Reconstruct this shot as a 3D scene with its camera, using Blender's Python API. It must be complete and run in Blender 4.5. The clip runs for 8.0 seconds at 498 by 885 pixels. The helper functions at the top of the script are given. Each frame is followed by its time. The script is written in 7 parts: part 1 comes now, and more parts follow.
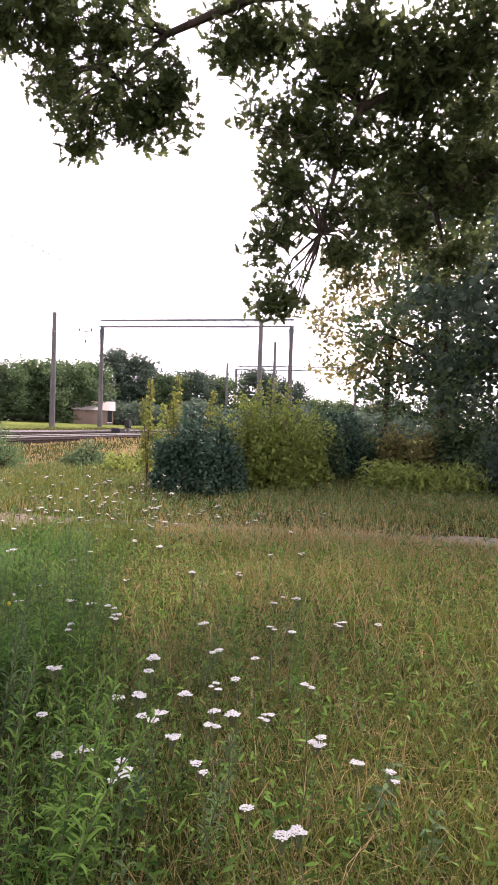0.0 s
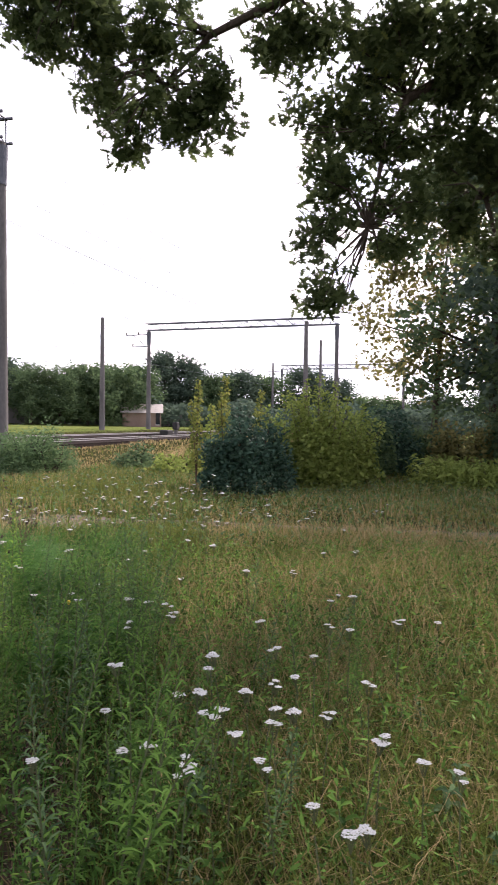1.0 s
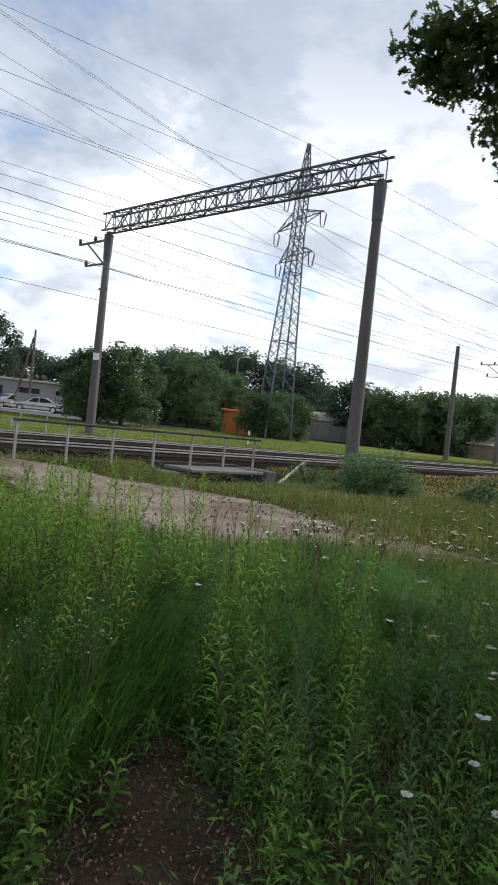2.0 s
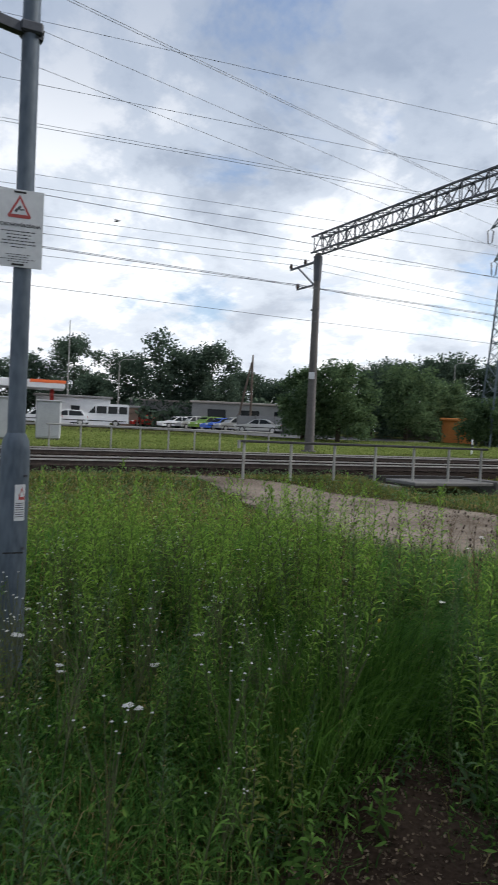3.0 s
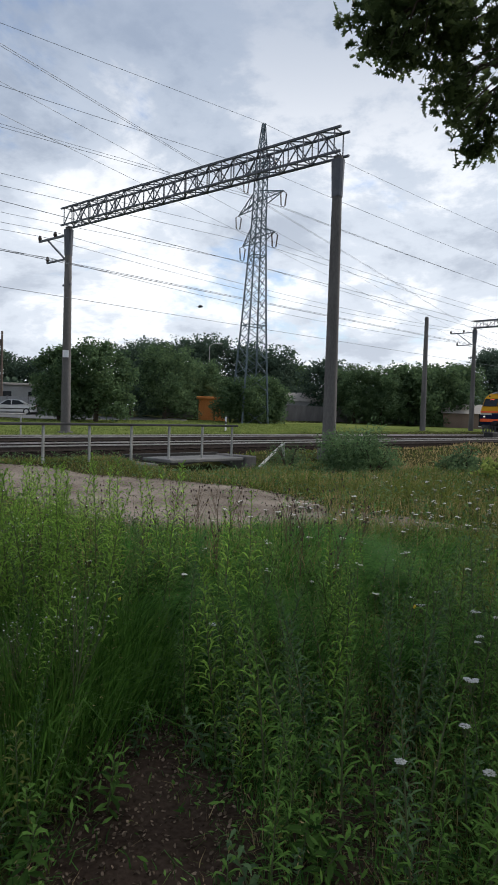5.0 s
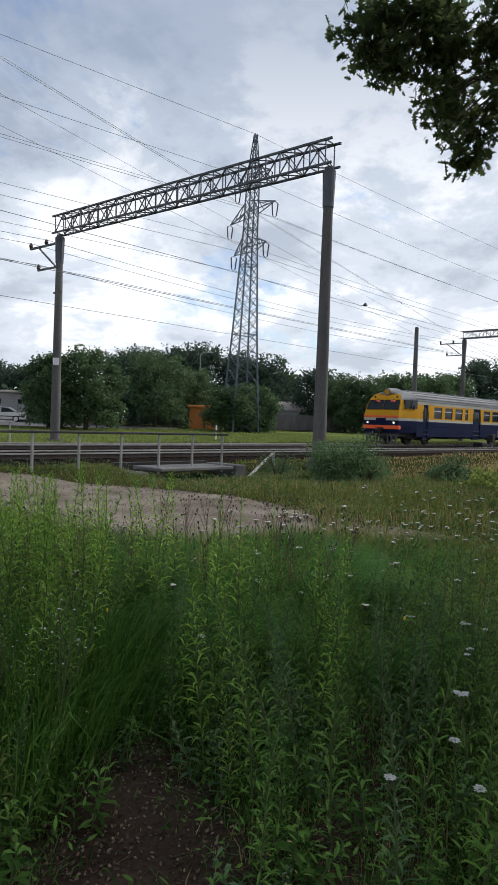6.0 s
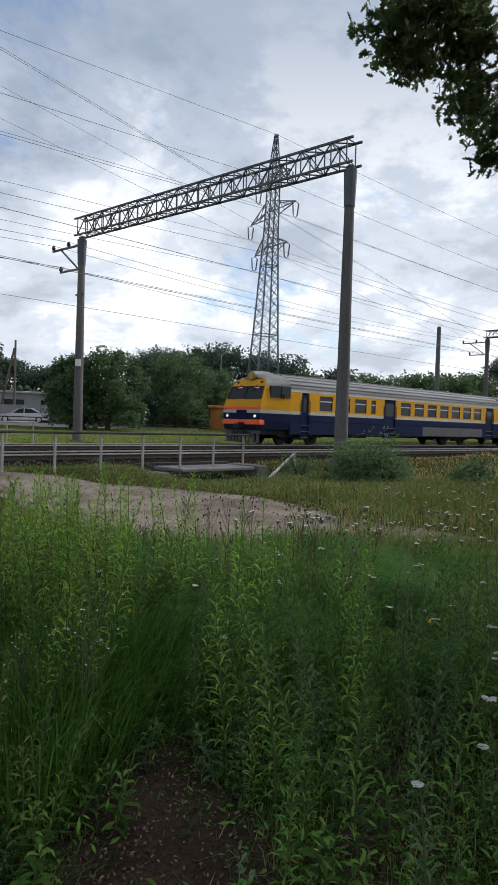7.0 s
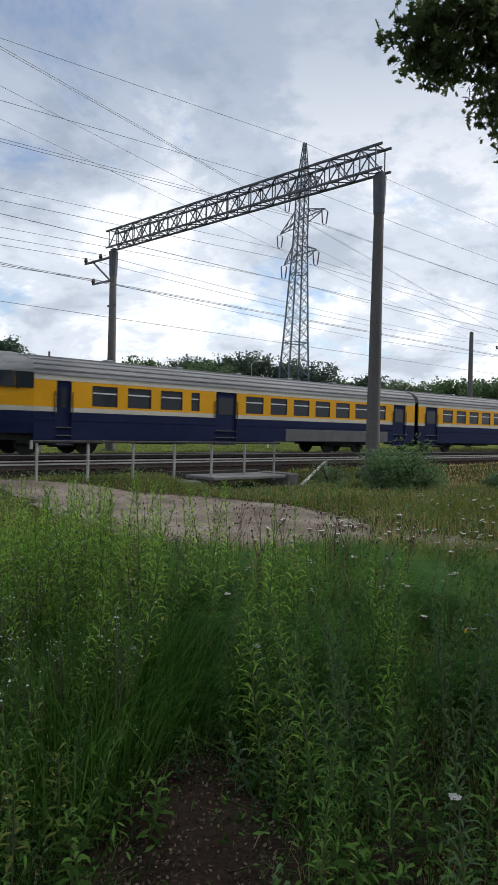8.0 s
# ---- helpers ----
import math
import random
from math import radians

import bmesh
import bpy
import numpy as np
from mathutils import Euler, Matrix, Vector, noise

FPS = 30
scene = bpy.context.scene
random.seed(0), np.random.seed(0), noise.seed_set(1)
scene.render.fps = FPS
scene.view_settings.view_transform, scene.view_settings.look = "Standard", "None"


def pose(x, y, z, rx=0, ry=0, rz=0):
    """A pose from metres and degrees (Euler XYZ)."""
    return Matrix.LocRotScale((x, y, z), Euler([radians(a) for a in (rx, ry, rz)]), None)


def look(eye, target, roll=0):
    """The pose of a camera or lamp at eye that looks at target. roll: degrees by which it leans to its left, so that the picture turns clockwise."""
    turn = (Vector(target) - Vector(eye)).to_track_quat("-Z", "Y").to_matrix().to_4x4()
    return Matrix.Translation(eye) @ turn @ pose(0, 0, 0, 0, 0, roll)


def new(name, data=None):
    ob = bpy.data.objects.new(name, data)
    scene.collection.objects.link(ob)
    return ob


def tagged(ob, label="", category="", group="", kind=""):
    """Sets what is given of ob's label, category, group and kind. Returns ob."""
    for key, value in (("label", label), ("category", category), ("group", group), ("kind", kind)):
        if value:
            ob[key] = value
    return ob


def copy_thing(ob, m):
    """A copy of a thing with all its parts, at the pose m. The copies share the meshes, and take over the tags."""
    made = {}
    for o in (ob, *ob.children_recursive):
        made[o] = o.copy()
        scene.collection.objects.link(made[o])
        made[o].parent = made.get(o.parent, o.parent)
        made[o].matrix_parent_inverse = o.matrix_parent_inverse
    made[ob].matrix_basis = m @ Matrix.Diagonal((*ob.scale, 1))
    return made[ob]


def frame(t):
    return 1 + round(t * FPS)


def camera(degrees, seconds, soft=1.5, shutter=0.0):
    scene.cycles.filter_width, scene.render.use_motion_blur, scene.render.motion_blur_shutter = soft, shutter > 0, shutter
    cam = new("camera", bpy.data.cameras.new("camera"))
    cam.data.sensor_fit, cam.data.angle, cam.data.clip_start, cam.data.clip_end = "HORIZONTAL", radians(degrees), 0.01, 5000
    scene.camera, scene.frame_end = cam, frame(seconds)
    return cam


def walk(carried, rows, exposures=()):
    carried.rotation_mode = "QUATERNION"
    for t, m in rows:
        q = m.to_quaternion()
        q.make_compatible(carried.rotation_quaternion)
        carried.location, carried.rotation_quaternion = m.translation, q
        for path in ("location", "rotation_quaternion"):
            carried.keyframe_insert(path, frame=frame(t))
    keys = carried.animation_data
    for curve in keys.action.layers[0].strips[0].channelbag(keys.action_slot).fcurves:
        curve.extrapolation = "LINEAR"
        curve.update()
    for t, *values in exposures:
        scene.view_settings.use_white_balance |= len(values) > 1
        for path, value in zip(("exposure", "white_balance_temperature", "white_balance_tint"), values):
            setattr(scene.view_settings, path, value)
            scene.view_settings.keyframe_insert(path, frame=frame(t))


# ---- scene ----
cam = camera(40.6, 8.0, soft=1.6, shutter=0.15)
PATH = [
    (0.0, pose(-0.002, -0.003, 1.540, 88.26, -1.95, 0.0)),
    (0.5, pose(-0.016, 0.000, 1.535, 88.36, -1.66, 1.38)),
    (1.0, pose(-0.035, 0.009, 1.525, 88.16, -0.70, 3.96)),
    (1.2, pose(-0.055, -0.005, 1.522, 88.16, 0.38, 10.68)),
    (1.3, pose(-0.083, -0.013, 1.527, 87.95, 0.40, 14.53)),
    (1.5, pose(-0.134, -0.029, 1.530, 87.87, -0.17, 23.67)),
    (1.7, pose(-0.178, -0.045, 1.547, 88.59, -3.30, 28.21)),
    (2.8, pose(-0.290, -0.150, 1.557, 88.67, -3.26, 45.54)),
    (3.0, pose(-0.308, -0.169, 1.553, 88.60, -2.63, 50.72)),
    (3.2, pose(-0.336, -0.150, 1.546, 87.12, -3.25, 54.10)),
    (3.5, pose(-0.316, -0.118, 1.537, 86.71, -2.69, 51.10)),
    (3.7, pose(-0.275, -0.100, 1.545, 86.50, -2.74, 47.75)),
    (4.0, pose(-0.225, -0.057, 1.560, 86.62, -2.21, 42.82)),
    (4.5, pose(-0.216, -0.029, 1.576, 87.07, -1.50, 35.56)),
    (5.0, pose(-0.205, -0.059, 1.557, 87.59, -1.65, 30.57)),
    (5.2, pose(-0.204, -0.059, 1.552, 88.36, -1.74, 29.39)),
    (6.3, pose(-0.225, -0.027, 1.566, 88.30, -2.25, 30.27)),
    (6.5, pose(-0.235, -0.020, 1.562, 88.38, -2.18, 30.96)),
    (7.0, pose(-0.234, -0.022, 1.561, 88.34, -1.86, 31.53)),
    (7.5, pose(-0.233, -0.023, 1.560, 89.01, -1.74, 32.21)),
    (8.0, pose(-0.235, -0.025, 1.560, 88.96, -1.38, 34.14)),
]
walk(cam, PATH, exposures=[(0.0, 1.75, 6950, 36), (0.6, 1.58, 6900, 34), (1.2, 1.1, 6500, 22), (1.7, 0.6, 6450, 13), (2.8, 0.18, 6250, 11), (4.5, 0.09, 6200, 11), (8.0, 0.07, 6200, 11)])

# ---------------------------------------------------------------- light
SUN_AZ, SUN_EL = -32.0, 44.0          # degrees: from +y to the left, above the horizon
world = bpy.data.worlds.new("world")
scene.world = world
world.use_nodes = True


def build_world():
    nt = world.node_tree
    nt.nodes.clear()
    N, L = nt.nodes.new, nt.links.new
    out, bg = N("ShaderNodeOutputWorld"), N("ShaderNodeBackground")
    sky = N("ShaderNodeTexSky")
    sky.sky_type, sky.sun_disc = "NISHITA", False
    sky.sun_elevation, sky.sun_rotation = radians(SUN_EL), radians(-SUN_AZ)
    sky_s = N("ShaderNodeVectorMath")
    sky_s.operation = "SCALE"
    sky_s.inputs["Scale"].default_value = 0.14
    L(sky.outputs["Color"], sky_s.inputs[0])
    tc, sep = N("ShaderNodeTexCoord"), N("ShaderNodeSeparateXYZ")
    L(tc.outputs["Generated"], sep.inputs[0])
    # cloud deck: the direction is laid out on a plane overhead
    h = N("ShaderNodeMath")
    h.operation = "ADD"
    h.inputs[1].default_value = 0.36
    L(sep.outputs["Z"], h.inputs[0])
    hm = N("ShaderNodeMath")
    hm.operation = "MAXIMUM"
    hm.inputs[1].default_value = 0.05
    L(h.outputs[0], hm.inputs[0])
    comb = N("ShaderNodeCombineXYZ")
    for ax in ("X", "Y"):
        d = N("ShaderNodeMath")
        d.operation = "DIVIDE"
        L(sep.outputs[ax], d.inputs[0])
        L(hm.outputs[0], d.inputs[1])
        L(d.outputs[0], comb.inputs[ax])

    def noise_at(scale, detail, rough, dist, off):
        m = N("ShaderNodeMapping")
        m.inputs["Location"].default_value = off
        L(comb.outputs[0], m.inputs[0])
        n = N("ShaderNodeTexNoise")
        n.inputs["Scale"].default_value, n.inputs["Detail"].default_value = scale, detail
        n.inputs["Roughness"].default_value, n.inputs["Distortion"].default_value = rough, dist
        L(m.outputs[0], n.inputs["Vector"])
        return n.outputs["Fac"]

    def ramp(fac, *stops):
        r = N("ShaderNodeValToRGB")
        r.color_ramp.interpolation = "EASE"
        while len(r.color_ramp.elements) < len(stops):
            r.color_ramp.elements.new(0.5)
        for e, (p, c) in zip(r.color_ramp.elements, stops):
            e.position, e.color = p, (*c, 1)
        L(fac, r.inputs[0])
        return r.outputs[0]

    def mix(fac, a, b):
        m = N("ShaderNodeMix")
        m.data_type = "RGBA"
        L(fac, m.inputs[0])
        L(a, m.inputs[6])
        L(b, m.inputs[7])
        return m.outputs[2]

    cover = ramp(noise_at(2.0, 9, 0.60, 0.2, (3.1, 1.7, 0)), (0.34, (0.15, 0.15, 0.15)), (0.45, (1, 1, 1)))
    tone = ramp(noise_at(2.6, 9, 0.62, 0.15, (8.3, 5.2, 0)), (0.34, (0.33, 0.39, 0.48)), (0.47, (0.64, 0.70, 0.77)), (0.57, (1.12, 1.12, 1.10)))
    # towards the horizon the deck is seen against lit haze
    low = ramp(sep.outputs["Z"], (0.0, (1, 1, 1)), (0.20, (0.75, 0.75, 0.75)), (0.50, (0, 0, 0)))
    haze = N("ShaderNodeRGB")
    haze.outputs[0].default_value = (0.93, 0.95, 0.97, 1)
    deep = N("ShaderNodeRGB")
    deep.outputs[0].default_value = (0.36, 0.42, 0.52, 1)
    half = N("ShaderNodeMath")
    half.operation = "MULTIPLY"
    half.inputs[1].default_value = 0.45
    L(low, half.inputs[0])
    deck = mix(half.outputs[0], tone, haze.outputs[0])
    # higher up the deck is thicker and greyer
    up = ramp(sep.outputs["Z"], (0.22, (0, 0, 0)), (0.55, (0.85, 0.85, 0.85)))
    deck = mix(up, deck, deep.outputs[0])
    col = mix(cover, sky_s.outputs[0], deck)
    # brighter cloud round the veiled sun
    sd = Vector((math.cos(radians(SUN_EL)) * -math.sin(radians(SUN_AZ)), math.cos(radians(SUN_EL)) * math.cos(radians(SUN_AZ)), math.sin(radians(SUN_EL))))
    dot = N("ShaderNodeVectorMath")
    dot.operation = "DOT_PRODUCT"
    dot.inputs[1].default_value = sd
    L(tc.outputs["Generated"], dot.inputs[0])
    glow = ramp(dot.outputs["Value"], (0.70, (0, 0, 0)), (1.0, (1, 1, 1)))
    add = N("ShaderNodeMix")
    add.data_type, add.blend_type = "RGBA", "ADD"
    add.inputs[0].default_value = 0.9
    warm = N("ShaderNodeMix")
    warm.data_type, warm.blend_type = "RGBA", "MULTIPLY"
    warm.inputs[0].default_value = 1.0
    warm.inputs[7].default_value = (1.0, 0.95, 0.88, 1)
    L(glow, warm.inputs[6])
    L(col, add.inputs[6])
    L(warm.outputs[2], add.inputs[7])
    L(add.outputs[2], bg.inputs["Color"])
    bg.inputs["Strength"].default_value = 1.0
    L(bg.outputs[0], out.inputs["Surface"])


build_world()
sun_data = bpy.data.lights.new("sun", "SUN")
sun_data.energy, sun_data.angle, sun_data.color = 2.7, radians(9), (1.0, 0.94, 0.84)
sun = new("sun", sun_data)
_sd = (-math.sin(radians(SUN_AZ)) * math.cos(radians(SUN_EL)), math.cos(radians(SUN_AZ)) * math.cos(radians(SUN_EL)), math.sin(radians(SUN_EL)))
sun.matrix_world = look([60 * v for v in _sd], (0, 0, 0))


# ---------------------------------------------------------------- materials
def material(name, dark, light, rough=0.8, metal=0.0, scale=6.0, fine=60.0, bump=0.15, spec=0.4, island=0.0, stretch=(1, 1, 1)):
    """A surface that varies between two colours at a broad and a fine scale, with a fine relief."""
    m = bpy.data.materials.new(name)
    m.use_nodes = True
    nt = m.node_tree
    N, L = nt.nodes.new, nt.links.new
    p = nt.nodes["Principled BSDF"]
    p.inputs["Roughness"].default_value, p.inputs["Metallic"].default_value = rough, metal
    p.inputs["Specular IOR Level"].default_value = spec
    geo, tc = N("ShaderNodeNewGeometry"), N("ShaderNodeTexCoord")
    mp = N("ShaderNodeMapping")
    mp.inputs["Scale"].default_value = stretch
    L(tc.outputs["Object"], mp.inputs[0])
    a, b = N("ShaderNodeTexNoise"), N("ShaderNodeTexNoise")
    a.inputs["Scale"].default_value, a.inputs["Detail"].default_value = scale, 5
    b.inputs["Scale"].default_value, b.inputs["Detail"].default_value = fine, 3
    for t in (a, b):
        L(mp.outputs[0], t.inputs["Vector"])
    mean = N("ShaderNodeMath")
    mean.operation = "MULTIPLY_ADD"
    mean.inputs[1].default_value = 0.45
    L(b.outputs["Fac"], mean.inputs[0])
    sc_ = N("ShaderNodeMath")
    sc_.operation = "MULTIPLY"
    sc_.inputs[1].default_value = 0.55
    L(a.outputs["Fac"], sc_.inputs[0])
    L(sc_.outputs[0], mean.inputs[2])
    fac = mean.outputs[0]
    if island:
        mi = N("ShaderNodeMix")
        mi.inputs[0].default_value = island
        L(fac, mi.inputs[2])
        L(geo.outputs["Random Per Island"], mi.inputs[3])
        fac = mi.outputs[0]
    r = N("ShaderNodeValToRGB")
    lo, hi = (0.32, 0.68) if not island else (0.15, 0.85)
    r.color_ramp.elements[0].position, r.color_ramp.elements[0].color = lo, (*dark, 1)
    r.color_ramp.elements[1].position, r.color_ramp.elements[1].color = hi, (*light, 1)
    L(fac, r.inputs[0])
    L(r.outputs[0], p.inputs["Base Color"])
    if bump:
        bp = N("ShaderNodeBump")
        bp.inputs["Strength"].default_value, bp.inputs["Distance"].default_value = bump, 0.02
        L(fac if not island else b.outputs["Fac"], bp.inputs["Height"])
        L(bp.outputs[0], p.inputs["Normal"])
    return m


def leaf_material(name, dark, light, through_light=0.35, rough=0.55, scale=0.8, third=None):
    """Leaves: each one its own shade, some light passing through."""
    m = bpy.data.materials.new(name)
    m.use_nodes = True
    nt = m.node_tree
    N, L = nt.nodes.new, nt.links.new
    p, out = nt.nodes["Principled BSDF"], nt.nodes["Material Output"]
    p.inputs["Roughness"].default_value = rough
    p.inputs["Specular IOR Level"].default_value = 0.05
    geo, tc, n = N("ShaderNodeNewGeometry"), N("ShaderNodeTexCoord"), N("ShaderNodeTexNoise")
    n.inputs["Scale"].default_value, n.inputs["Detail"].default_value = scale, 3
    L(tc.outputs["Object"], n.inputs["Vector"])
    mi = N("ShaderNodeMix")
    mi.inputs[0].default_value = 0.5
    L(n.outputs["Fac"], mi.inputs[2])
    L(geo.outputs["Random Per Island"], mi.inputs[3])
    r = N("ShaderNodeValToRGB")
    els = r.color_ramp.elements
    els[0].position, els[0].color = 0.2, (*dark, 1)
    els[1].position, els[1].color = 0.75, (*light, 1)
    if third:
        e = els.new(0.88)
        e.color = (*third, 1)
    L(mi.outputs[0], r.inputs[0])
    L(r.outputs[0], p.inputs["Base Color"])
    tl, ms = N("ShaderNodeBsdfTranslucent"), N("ShaderNodeMixShader")
    L(r.outputs[0], tl.inputs["Color"])
    ms.inputs[0].default_value = through_light
    L(p.outputs[0], ms.inputs[1])
    L(tl.outputs[0], ms.inputs[2])
    L(ms.outputs[0], out.inputs["Surface"])
    return m


def glass_material(name, tint=(0.02, 0.025, 0.03)):
    m = bpy.data.materials.new(name)
    m.use_nodes = True
    p = m.node_tree.nodes["Principled BSDF"]
    p.inputs["Base Color"].default_value = (*tint, 1)
    p.inputs["Roughness"].default_value = 0.10
    p.inputs["Specular IOR Level"].default_value = 0.18
    return m


def lamp_material(name, colour, strength):
    m = bpy.data.materials.new(name)
    m.use_nodes = True
    p = m.node_tree.nodes["Principled BSDF"]
    p.inputs["Base Color"].default_value = (*colour, 1)
    p.inputs["Emission Color"].default_value = (*colour, 1)
    p.inputs["Emission Strength"].default_value = strength
    return m


